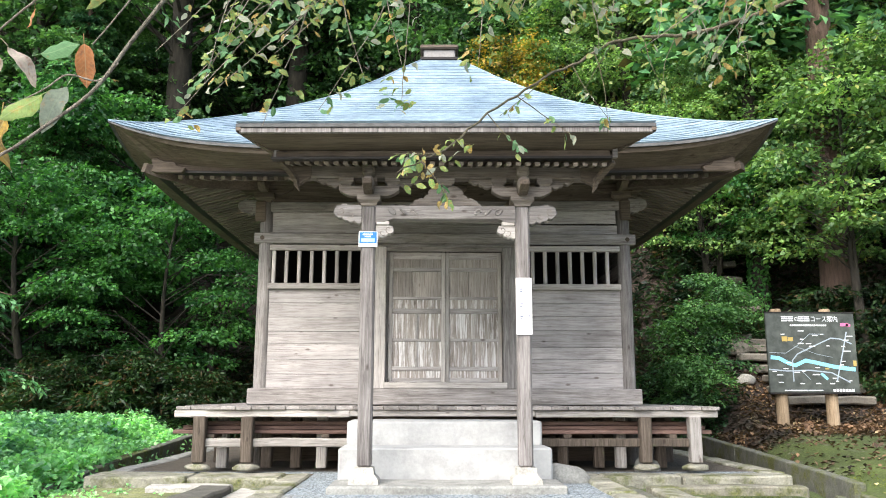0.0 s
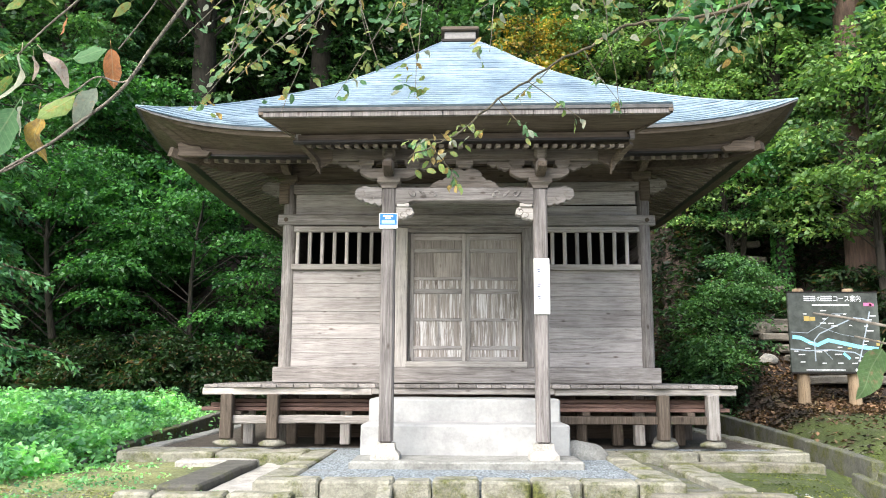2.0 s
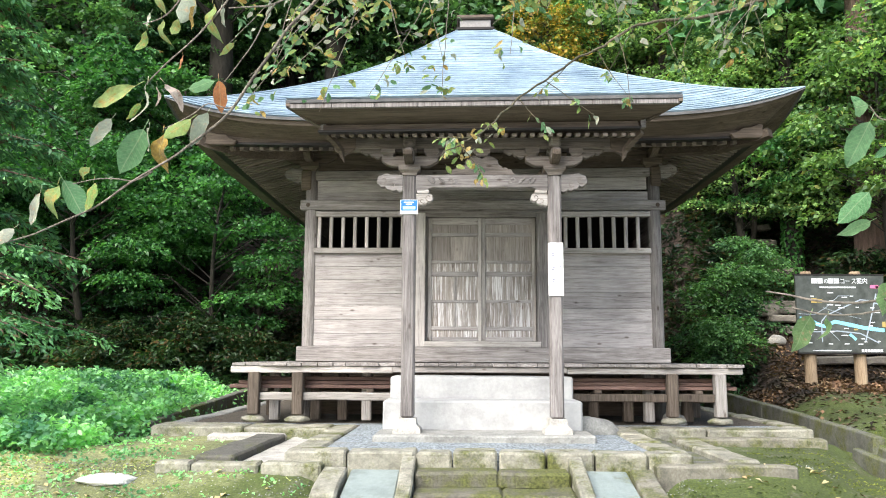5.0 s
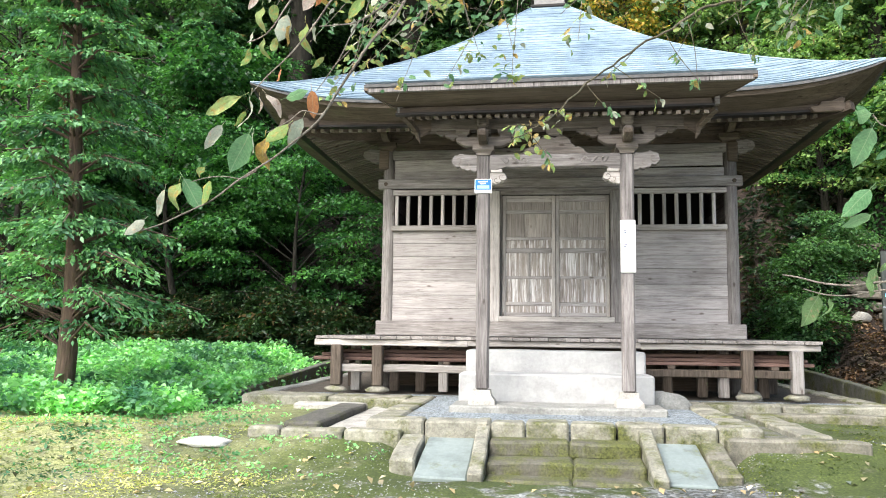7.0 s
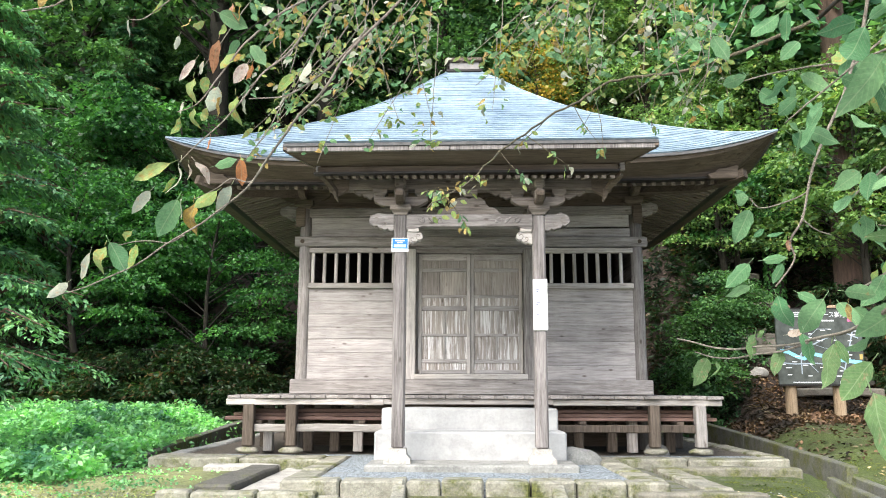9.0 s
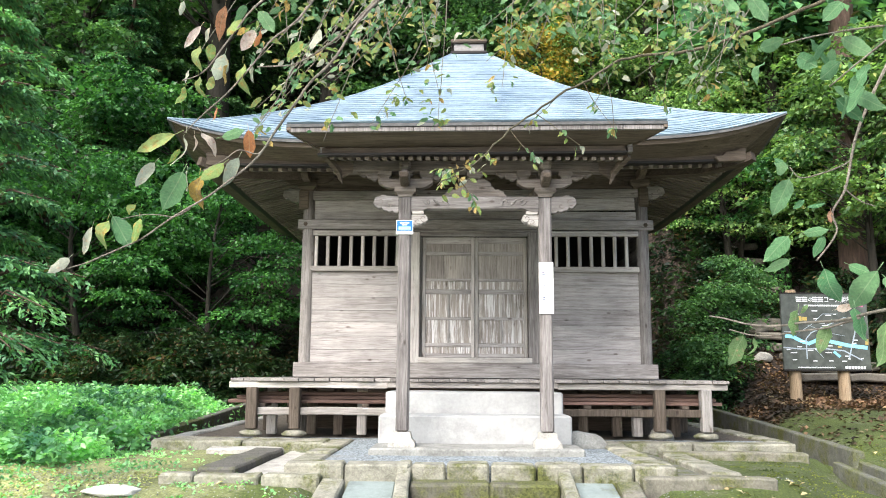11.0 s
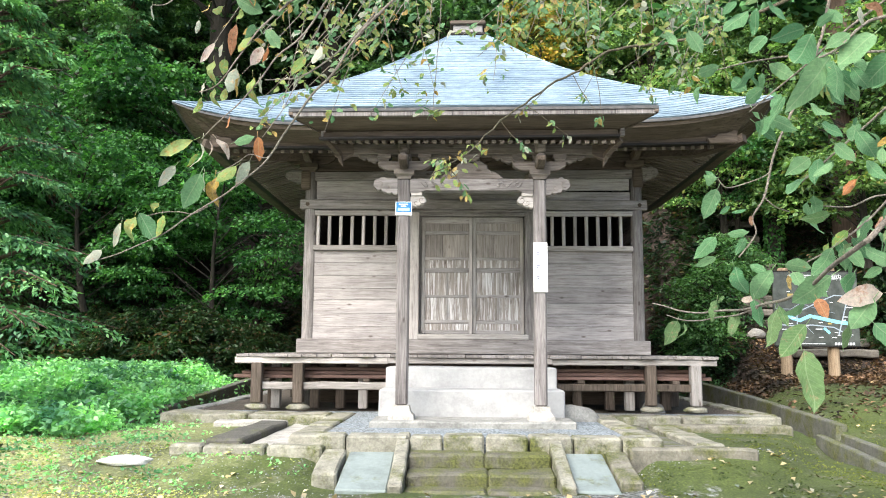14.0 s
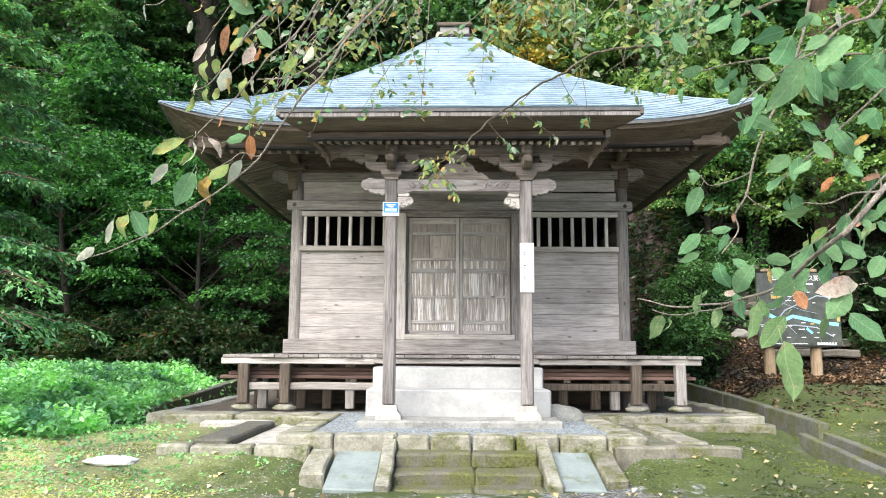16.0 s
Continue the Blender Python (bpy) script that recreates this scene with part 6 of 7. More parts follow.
def cherry_leaf_mat(name, c0, c1, blotch, amount, through=0.4):
    m, nt, b = mat(name)
    v = coords(nt)
    n1 = noise_tex(nt, v, 5, 5, 0.65)
    n2 = noise_tex(nt, v, 14, 4, 0.6)
    c = ramp(nt, obj_random(nt), [(0, c0), (1, c1)])
    c = mix(nt, ramp(nt, n1, [(0.62 - amount, (0, 0, 0)), (0.72 - amount * 0.6, (1, 1, 1))]), c, blotch)
    c = mix(nt, 0.5, c, ramp(nt, n2, [(0.3, (0.5, 0.52, 0.5)), (0.7, (1.25, 1.22, 1.15))]), "MULTIPLY")
    raw = nt.nodes.new("ShaderNodeTexCoord").outputs["Object"]
    sp = nt.nodes.new("ShaderNodeSeparateXYZ")
    nt.links.new(raw, sp.inputs[0])
    ab = nt.nodes.new("ShaderNodeMath")
    ab.operation = "ABSOLUTE"
    nt.links.new(sp.outputs["Y"], ab.inputs[0])
    side_v = nt.nodes.new("ShaderNodeMath")
    side_v.operation = "MULTIPLY_ADD"
    side_v.inputs[1].default_value = -0.9
    nt.links.new(ab.outputs[0], side_v.inputs[0])
    nt.links.new(sp.outputs["X"], side_v.inputs[2])
    ping = nt.nodes.new("ShaderNodeMath")
    ping.operation = "PINGPONG"
    ping.inputs[1].default_value = 0.045
    nt.links.new(side_v.outputs[0], ping.inputs[0])
    vein = mix(nt, 1.0, ramp(nt, ab.outputs[0], [(0.006, (1, 1, 1)), (0.014, (0, 0, 0))]), ramp(nt, ping.outputs[0], [(0.002, (0.6, 0.6, 0.6)), (0.008, (0, 0, 0))]), "LIGHTEN")
    c = mix(nt, vein, c, mix(nt, 0.28, c, (0.6, 0.68, 0.42)))
    nt.links.new(c, b.inputs["Base Color"])
    b.inputs["Roughness"].default_value = 0.5
    b.inputs["Specular IOR Level"].default_value = 0.3
    wave = node(nt, "ShaderNodeTexWave", Scale=38.0, Distortion=1.5)
    nt.links.new(v, wave.inputs["Vector"])
    bump(nt, b, wave.outputs["Fac"], 0.5, 0.004)
    tr = nt.nodes.new("ShaderNodeBsdfTranslucent")
    nt.links.new(c, tr.inputs["Color"])
    mx = nt.nodes.new("ShaderNodeMixShader")
    mx.inputs[0].default_value = through
    nt.links.new(b.outputs[0], mx.inputs[1])
    nt.links.new(tr.outputs[0], mx.inputs[2])
    nt.links.new(mx.outputs[0], nt.nodes["Material Output"].inputs["Surface"])
    return m


cl = {
    "green": cherry_leaf_mat("cherry leaf green", (0.1, 0.27, 0.12), (0.24, 0.44, 0.21), (0.4, 0.36, 0.16), -0.02),
    "pale": cherry_leaf_mat("cherry leaf pale underside", (0.42, 0.48, 0.38), (0.62, 0.64, 0.52), (0.62, 0.48, 0.32), 0.08),
    "lime": cherry_leaf_mat("cherry leaf yellow green", (0.22, 0.38, 0.1), (0.38, 0.5, 0.18), (0.5, 0.36, 0.1), 0.12),
    "yellow": cherry_leaf_mat("cherry leaf ochre", (0.55, 0.36, 0.08), (0.66, 0.5, 0.2), (0.3, 0.2, 0.08), 0.15),
    "tawny": cherry_leaf_mat("cherry leaf green turning tawny", (0.15, 0.29, 0.11), (0.26, 0.38, 0.17), (0.42, 0.3, 0.18), 0.05),
    "blush": cherry_leaf_mat("cherry leaf bleached pink", (0.66, 0.56, 0.48), (0.74, 0.62, 0.56), (0.5, 0.3, 0.22), 0.1),
    "rust": cherry_leaf_mat("cherry leaf rust", (0.55, 0.22, 0.08), (0.62, 0.36, 0.26), (0.3, 0.14, 0.08), 0.1),
}


def cherry_leaf_mesh(key, kind):
    """One oval, pointed leaf with a folded midrib, along +x from its stalk."""
    bm = bmesh.new()
    n = 11
    left, midr, right = [], [], []
    curl = (0.1, 0.26, 0.45)[kind]
    wave = (0.03, 0.05, 0.07)[kind]
    for i in range(n + 1):
        u = i / n
        w = 0.29 * math.sin(math.pi * u ** (1.0, 0.85, 1.1)[kind]) ** 0.75 * (1 - 0.2 * u) * (1.0, 1.05)[i % 2] if 0 < i < n else 0.0
        z = -curl * u * u + wave * math.sin(u * 7 + kind * 2)
        midr.append(bm.verts.new((u, 0, z)))
        left.append(bm.verts.new((u, w * (0.9 + 0.1 * math.sin(u * 11)), z + w * (0.4 - 0.25 * kind) + 0.03 * math.sin(u * 13 + kind))) if w else midr[-1])
        right.append(bm.verts.new((u, -w, z + w * (0.15 + 0.15 * kind) + 0.03 * math.sin(u * 15 + 1 + kind))) if w else midr[-1])
    for i in range(n):
        for s_, flip in ((left, False), (right, True)):
            vs = [midr[i], midr[i + 1], s_[i + 1], s_[i]]
            vs = [v for k, v in enumerate(vs) if v not in vs[:k]]
            if len(vs) > 2:
                bm.faces.new(vs if not flip else list(reversed(vs)))
    tube_bm(bm, [(-0.22, 0, 0.03), (-0.1, 0, 0.015), (0.0, 0, 0)], [0.012, 0.012, 0.012], 4)
    me = bpy.data.meshes.new("leaf")
    bm.to_mesh(me)
    bm.free()
    me.polygons.foreach_set("use_smooth", [True] * len(me.polygons))
    me.materials.append(cl[key])
    return me


LEAVES = {(k, j): cherry_leaf_mesh(k, j) for k in cl for j in range(3)}
rl = random.Random(77)


def curve_points(pts, per=5):
    """A smooth run through a few points."""
    P = [Vector(p) for p in pts]
    out = []
    for i in range(len(P) - 1):
        p0, p1, p2, p3 = P[max(0, i - 1)], P[i], P[i + 1], P[min(len(P) - 1, i + 2)]
        for k in range(per):
            t = k / per
            out.append(0.5 * ((2 * p1) + (p2 - p0) * t + (2 * p0 - 5 * p1 + 4 * p2 - p3) * t * t + (3 * p1 - p0 - 3 * p2 + p3) * t ** 3))
    out.append(P[-1])
    return out


def bough(pts, r0, r1, bark, name="branch", wobble=0.006):
    run = curve_points(pts)
    run = [p + wobble * noise.noise_vector(p * 9) for p in run]
    bm = bmesh.new()
    n = len(run)
    tube_bm(bm, run, [r0 + (r1 - r0) * i / (n - 1) for i in range(n)], 7)
    return part(name, bm, bark, cherry, smooth=True), run


def hang_leaf(branch, p, size, key, swing=0.5, heading=None):
    """A leaf by its stalk at p, hanging down and out."""
    a = rl.uniform(0, 2 * math.pi) if heading is None else heading + rl.uniform(-0.9, 0.9)
    d = Vector((math.cos(a) * swing, math.sin(a) * swing * 0.7, -rl.uniform(0.25, 1.0))).normalized()
    ob = new("leaf", LEAVES[key, rl.randrange(3)])
    q = d.to_track_quat("X", "Z").to_matrix().to_4x4() @ Matrix.Rotation(rl.uniform(-1.4, 1.4), 4, "X")
    s = size * rl.uniform(0.7, 1.2)
    ob.matrix_basis = Matrix.Translation(Vector(p) + d * s * 0.2) @ q @ Matrix.Diagonal((s, s, s, 1))
    adopt(ob, branch)


def dress(branch, run, count, size, keys, lo=0.0, hi=1.0, swing=0.6, clump=3, spread=0.03):
    """Leaves in small bunches along a branch."""
    done = 0
    while done < count:
        p = run[int((lo + (hi - lo) * rl.random()) * (len(run) - 1))]
        for _ in range(rl.randint(1, clump)):
            hang_leaf(branch, p + Vector((rl.uniform(-1, 1), rl.uniform(-1, 1), rl.uniform(-1, 0.6))) * spread, size, rl.choice(keys), swing)
            done += 1


def twig(parent_run, at, way, length, r, bark):
    p = parent_run[int(at * (len(parent_run) - 1))]
    d = Vector(way).normalized()
    side = Vector((rl.uniform(-0.3, 0.3), rl.uniform(-0.3, 0.3), rl.uniform(-0.15, 0.15)))
    return bough([p, p + d * length * 0.4 + side * length * 0.2, p + d * length * 0.75 + side * length * 0.1, p + d * length], r, r * 0.4, bark, "twig", 0.004)


# trunk and the limbs that reach over the yard
bm = bmesh.new()
tube_bm(bm, [(3.6, -15.0, -0.6), (3.55, -14.9, 0.8), (3.4, -14.7, 2.0), (3.3, -14.4, 3.0), (3.1, -14.0, 3.8)], [0.26, 0.2, 0.18, 0.16, 0.12], 14)
part("trunk", bm, bark_dark, cherry, smooth=True)
bough([(3.3, -14.4, 3.0), (3.6, -11.0, 4.4), (3.5, -8.0, 4.7), (2.92, -6.2, 4.1)], 0.08, 0.017, bark_dark, "limb", 0.02)
bough([(3.3, -14.4, 3.0), (2.2, -12.6, 3.4), (0.9, -11.0, 3.2), (0.0, -10.4, 2.75), (-0.33, -10.3, 2.28)], 0.05, 0.0062, bark_limb, "limb", 0.02)
bough([(3.3, -14.4, 2.9), (2.6, -13.0, 2.9), (1.8, -11.6, 2.7), (1.1, -10.9, 2.3), (0.8, -10.75, 1.92)], 0.05, 0.009, bark_limb, "limb", 0.02)
bough([(3.4, -14.7, 2.0), (2.6, -13.3, 2.1), (1.6, -11.9, 1.95), (1.1, -11.4, 1.65), (0.83, -11.2, 1.44)], 0.04, 0.009, bark_twig, "limb", 0.02)
bough([(3.4, -9.0, 4.65), (1.6, -8.4, 4.3), (0.3, -8.0, 3.9), (-0.8, -7.9, 3.7), (-1.8, -8.0, 3.5)], 0.035, 0.01, bark_limb, "limb", 0.02)

greens = ["green"] * 20 + ["tawny", "lime", "rust"]


def set_leaf(branch, base, tip, wide, key):
    """A leaf from its stalk to its tip, rolled and nodding a little by chance."""
    p, q = Vector(base), Vector(tip)
    q.y += rl.uniform(-0.35, 0.35) * (q - p).length
    s = (q - p).length
    face = (q - p).to_track_quat("X", "Y").to_matrix().to_4x4() @ Matrix.Rotation(math.pi * rl.randrange(2) + rl.uniform(-0.5, 0.5), 4, "X")
    ob = new("leaf", LEAVES[key, rl.randrange(3)])
    ob.matrix_basis = Matrix.Translation(p) @ face @ Matrix.Diagonal((s, s * wide * 1.18, s, 1))
    adopt(ob, branch)


# left bough with worn leaves
bl, run_ = bough([(-0.33, -10.25, 2.28), (-0.572, -10.25, 2.032), (-0.669, -10.25, 1.88), (-0.77, -10.25, 1.76), (-0.848, -10.25, 1.635), (-0.904, -10.25, 1.553), (-0.982, -10.25, 1.483), (-1.103, -10.25, 1.395), (-1.204, -10.25, 1.324), (-1.281, -10.25, 1.279), (-1.404, -10.25, 1.223), (-1.491, -10.25, 1.201)], 0.0052, 0.002, bark_twig)
for base, tip, wide, key in (
    ((-1.162, -10.25, 1.625), (-1.296, -10.25, 1.577), 0.5, 'lime'),
    ((-1.128, -10.25, 1.629), (-1.127, -10.25, 1.53), 1.1, 'pale'),
    ((-1.081, -10.25, 1.633), (-1.024, -10.25, 1.581), 0.8, 'blush'),
    ((-0.935, -10.25, 1.639), (-0.926, -10.25, 1.553), 0.7, 'rust'),
    ((-1.017, -10.25, 1.617), (-0.949, -10.25, 1.641), 0.8, 'green'),
    ((-1.22, -10.25, 1.534), (-1.279, -10.25, 1.458), 0.6, 'pale'),
    ((-1.132, -10.25, 1.505), (-1.17, -10.25, 1.377), 0.8, 'green'),
    ((-1.116, -10.25, 1.509), (-1.115, -10.25, 1.44), 1, 'pale'),
    ((-1.079, -10.25, 1.495), (-1.107, -10.25, 1.399), 0.8, 'yellow'),
    ((-1.006, -10.25, 1.534), (-1.066, -10.25, 1.47), 0.8, 'lime'),
    ((-0.96, -10.25, 1.553), (-0.991, -10.25, 1.468), 0.7, 'pale'),
    ((-1.272, -10.25, 1.401), (-1.317, -10.25, 1.376), 0.7, 'lime'),
):
    set_leaf(bl, base, tip, wide, key)
for base, tip, wide, key in (
    ((-1.339, -10.25, 1.366), (-1.291, -10.25, 1.273), 0.9, 'green'),
    ((-1.354, -10.25, 1.354), (-1.405, -10.25, 1.273), 0.9, 'lime'),
    ((-1.258, -10.25, 1.36), (-1.263, -10.25, 1.278), 0.7, 'lime'),
    ((-1.399, -10.25, 1.332), (-1.43, -10.25, 1.247), 0.5, 'pale'),
    ((-1.463, -10.25, 1.237), (-1.51, -10.25, 1.181), 0.7, 'pale'),
    ((-1.146, -10.25, 1.577), (-1.167, -10.25, 1.526), 0.6, 'lime'),
    ((-1.101, -10.25, 1.625), (-1.089, -10.25, 1.577), 0.6, 'blush'),
):
    set_leaf(bl, base, tip, wide, key)
b2, run_ = bough([(-0.532, -10.25, 2.094), (-0.625, -10.25, 1.978), (-0.703, -10.25, 1.912), (-0.785, -10.25, 1.857), (-0.834, -10.25, 1.847), (-0.914, -10.25, 1.845)], 0.004, 0.002, bark_twig)
for base, tip, wide, key in (
    ((-0.775, -10.25, 1.927), (-0.82, -10.25, 1.864), 0.7, 'lime'),
    ((-0.723, -10.25, 1.972), (-0.748, -10.25, 1.902), 0.9, 'pale'),
    ((-0.808, -10.25, 1.868), (-0.811, -10.25, 1.807), 0.9, 'pale'),
    ((-0.9, -10.25, 1.744), (-0.927, -10.25, 1.704), 0.6, 'lime'),
    ((-0.778, -10.25, 2.017), (-0.81, -10.25, 1.988), 0.8, 'pale'),
):
    set_leaf(b2, base, tip, wide, key)
b2, run_ = bough([(-0.5, -10.25, 2.2), (-0.664, -10.25, 2.182), (-0.778, -10.25, 2.022), (-0.87, -10.25, 1.936), (-0.915, -10.25, 1.87), (-0.993, -10.25, 1.773), (-1.06, -10.25, 1.706), (-1.132, -10.25, 1.629)], 0.0045, 0.0018, bark_twig)
for base, tip, wide, key in (
    ((-1.02, -10.25, 1.888), (-1.041, -10.25, 1.79), 0.8, 'pale'),
    ((-1.009, -10.25, 1.851), (-1.016, -10.25, 1.775), 0.6, 'yellow'),
    ((-0.962, -10.25, 1.858), (-0.981, -10.25, 1.763), 0.8, 'lime'),
    ((-0.933, -10.25, 1.856), (-0.939, -10.25, 1.796), 0.7, 'pale'),
    ((-1.038, -10.25, 1.712), (-1.04, -10.25, 1.667), 0.6, 'rust'),
    ((-0.929, -10.25, 1.966), (-0.965, -10.25, 1.894), 0.8, 'blush'),
    ((-0.912, -10.25, 1.966), (-0.918, -10.25, 1.898), 0.7, 'rust'),
    ((-0.921, -10.25, 2.029), (-0.867, -10.25, 1.968), 1, 'green'),
    ((-0.978, -10.25, 2.016), (-1.013, -10.25, 1.945), 0.9, 'lime'),
    ((-0.961, -10.25, 2.048), (-0.983, -10.25, 1.992), 0.8, 'green'),
):
    set_leaf(b2, base, tip, wide, key)
b2, run_ = bough([(-0.55, -10.25, 2.25), (-0.76, -10.25, 2.182), (-0.932, -10.25, 2.046), (-1.022, -10.25, 1.917), (-1.088, -10.25, 1.826), (-1.15, -10.25, 1.797)], 0.0045, 0.0016, bark_twig)
for base, tip, wide, key in (
    ((-1.027, -10.25, 2.053), (-1.048, -10.25, 1.95), 0.5, 'rust'),
    ((-1.101, -10.25, 1.98), (-1.149, -10.25, 1.907), 0.5, 'blush'),
    ((-1.072, -10.25, 1.975), (-1.088, -10.25, 1.933), 0.8, 'pale'),
    ((-1.104, -10.25, 1.918), (-1.13, -10.25, 1.845), 0.8, 'lime'),
    ((-1.063, -10.25, 1.92), (-1.065, -10.25, 1.866), 1, 'lime'),
    ((-1.1, -10.25, 1.816), (-1.109, -10.25, 1.748), 1.1, 'lime'),
    ((-1.129, -10.25, 1.833), (-1.152, -10.25, 1.797), 0.9, 'pale'),
    ((-1.139, -10.25, 1.78), (-1.156, -10.25, 1.717), 0.5, 'lime'),
    ((-1.078, -10.25, 2.116), (-1.113, -10.25, 2.077), 0.7, 'lime'),
    ((-1.031, -10.25, 2.146), (-0.94, -10.25, 2.109), 0.9, 'green'),
    ((-1.159, -10.25, 2.066), (-1.17, -10.25, 2.006), 0.5, 'pale'),
    ((-1.124, -10.25, 2.129), (-1.128, -10.25, 2.086), 0.5, 'yellow'),
):
    set_leaf(b2, base, tip, wide, key)
for base, tip, wide, key in (
    ((-0.886, -10.25, 2.165), (-0.839, -10.25, 2.13), 1, 'pale'),
    ((-1.009, -10.25, 2.107), (-1.019, -10.25, 2.064), 0.7, 'lime'),
    ((-0.991, -10.25, 2.183), (-0.997, -10.25, 2.118), 0.7, 'rust'),
    ((-0.928, -10.25, 2.183), (-0.906, -10.25, 2.139), 0.7, 'green'),
    ((-0.863, -10.25, 2.085), (-0.904, -10.25, 2.096), 0.7, 'green'),
    ((-0.959, -10.25, 2.172), (-0.97, -10.25, 2.122), 0.5, 'yellow'),
    ((-1.054, -10.25, 1.813), (-1.068, -10.25, 1.763), 0.8, 'lime'),
):
    set_leaf(b2, base, tip, wide, key)
b2, run_ = bough([(-1.08, -10.25, 2.316), (-1.206, -10.25, 2.184), (-1.28, -10.25, 2.128), (-1.332, -10.25, 2.124)], 0.003, 0.0015, bark_twig)
for base, tip, wide, key in (
    ((-1.332, -10.25, 2.124), (-1.338, -10.25, 2.071), 0.6, 'pale'),
    ((-1.221, -10.25, 2.195), (-1.235, -10.25, 2.141), 0.6, 'lime'),
):
    set_leaf(b2, base, tip, wide, key)
b2, run_ = bough([(-0.785, -10.25, 1.857), (-0.819, -10.25, 1.802), (-0.861, -10.25, 1.723), (-0.917, -10.25, 1.635)], 0.0022, 0.0014, bark_twig)
b2, run_ = bough([(-1.102, -10.25, 1.389), (-1.147, -10.25, 1.362), (-1.2, -10.25, 1.368), (-1.258, -10.25, 1.37), (-1.31, -10.25, 1.358)], 0.0022, 0.0014, bark_twig)
b2, run_ = bough([(-0.867, -10.25, 1.598), (-0.904, -10.25, 1.563), (-0.961, -10.25, 1.575), (-1.006, -10.25, 1.546), (-1.076, -10.25, 1.509)], 0.0022, 0.0014, bark_twig)
b2, run_ = bough([(-1.153, -10.6, 2.134), (-1.362, -10.6, 2.019), (-1.402, -10.6, 1.996), (-1.489, -10.6, 1.982)], 0.004, 0.002, bark_twig)
for base, tip, wide, key in (
    ((-1.35, -10.6, 2.038), (-1.354, -10.6, 1.981), 1, 'lime'),
    ((-1.423, -10.6, 2.035), (-1.438, -10.6, 1.989), 0.9, 'yellow'),
    ((-1.305, -10.6, 2.048), (-1.297, -10.6, 2.007), 0.8, 'green'),
):
    set_leaf(b2, base, tip, wide, key)

# right boughs with dense green leaves
b1, run_ = bough([(0.83, -11.5, 1.44), (0.482, -11.65, 1.127), (0.436, -11.64, 1.08), (0.442, -11.488, 1.047), (0.439, -11.372, 1.014), (0.429, -11.259, 1.002), (0.398, -11.066, 0.995), (0.356, -10.902, 1.003), (0.305, -10.75, 1.033)], 0.0055, 0.0016, bark_twig)
b2, run_ = bough([(0.423, -11.213, 0.996), (0.416, -11.161, 0.992), (0.398, -11.066, 0.98), (0.357, -10.907, 0.981), (0.326, -10.812, 0.996)], 0.0024, 0.0013, bark_twig)
for base, tip, wide, key in (
    ((0.348, -10.835, 0.981), (0.318, -10.835, 0.918), 1, 'tawny'),
    ((0.354, -10.895, 0.977), (0.351, -10.895, 0.933), 0.9, 'tawny'),
    ((0.397, -11.016, 1.026), (0.377, -11.016, 0.971), 0.8, 'tawny'),
    ((0.415, -11.107, 0.989), (0.395, -11.107, 0.938), 0.8, 'tawny'),
    ((0.419, -11.203, 1.015), (0.424, -11.203, 0.954), 1, 'green'),
    ((0.406, -11.118, 1.097), (0.417, -11.118, 1.034), 0.9, 'green'),
    ((0.411, -11.206, 1.092), (0.442, -11.206, 1.072), 0.9, 'green'),
    ((0.448, -11.231, 1.078), (0.408, -11.231, 1.015), 0.9, 'green'),
    ((0.416, -11.38, 1.073), (0.468, -11.38, 1.068), 0.9, 'green'),
    ((0.439, -11.341, 1.057), (0.438, -11.341, 1.025), 0.7, 'yellow'),
    ((0.472, -11.453, 1.045), (0.41, -11.453, 0.993), 0.9, 'green'),
    ((0.453, -11.38, 0.997), (0.422, -11.38, 0.968), 1, 'green'),
):
    set_leaf(b1, base, tip, wide, key)
for base, tip, wide, key in (
    ((0.432, -11.476, 1.0), (0.446, -11.476, 0.963), 1, 'rust'),
    ((0.431, -11.284, 0.991), (0.428, -11.284, 0.91), 0.9, 'tawny'),
    ((0.463, -11.65, 0.998), (0.401, -11.65, 0.99), 0.9, 'blush'),
    ((0.446, -11.65, 0.989), (0.415, -11.65, 0.94), 1, 'green'),
    ((0.453, -11.564, 0.952), (0.412, -11.564, 0.905), 0.9, 'tawny'),
    ((0.444, -11.65, 0.949), (0.5, -11.65, 0.901), 0.8, 'green'),
    ((0.457, -11.366, 0.956), (0.41, -11.366, 0.892), 0.9, 'tawny'),
    ((0.42, -11.428, 0.905), (0.443, -11.428, 0.792), 0.75, 'tawny'),
    ((0.465, -11.65, 0.965), (0.485, -11.65, 0.951), 0.8, 'green'),
    ((0.48, -11.65, 1.047), (0.432, -11.65, 1.068), 0.9, 'green'),
    ((0.505, -11.65, 1.046), (0.477, -11.65, 1.009), 1, 'green'),
    ((0.446, -11.647, 1.114), (0.427, -11.647, 1.081), 0.9, 'green'),
):
    set_leaf(b1, base, tip, wide, key)
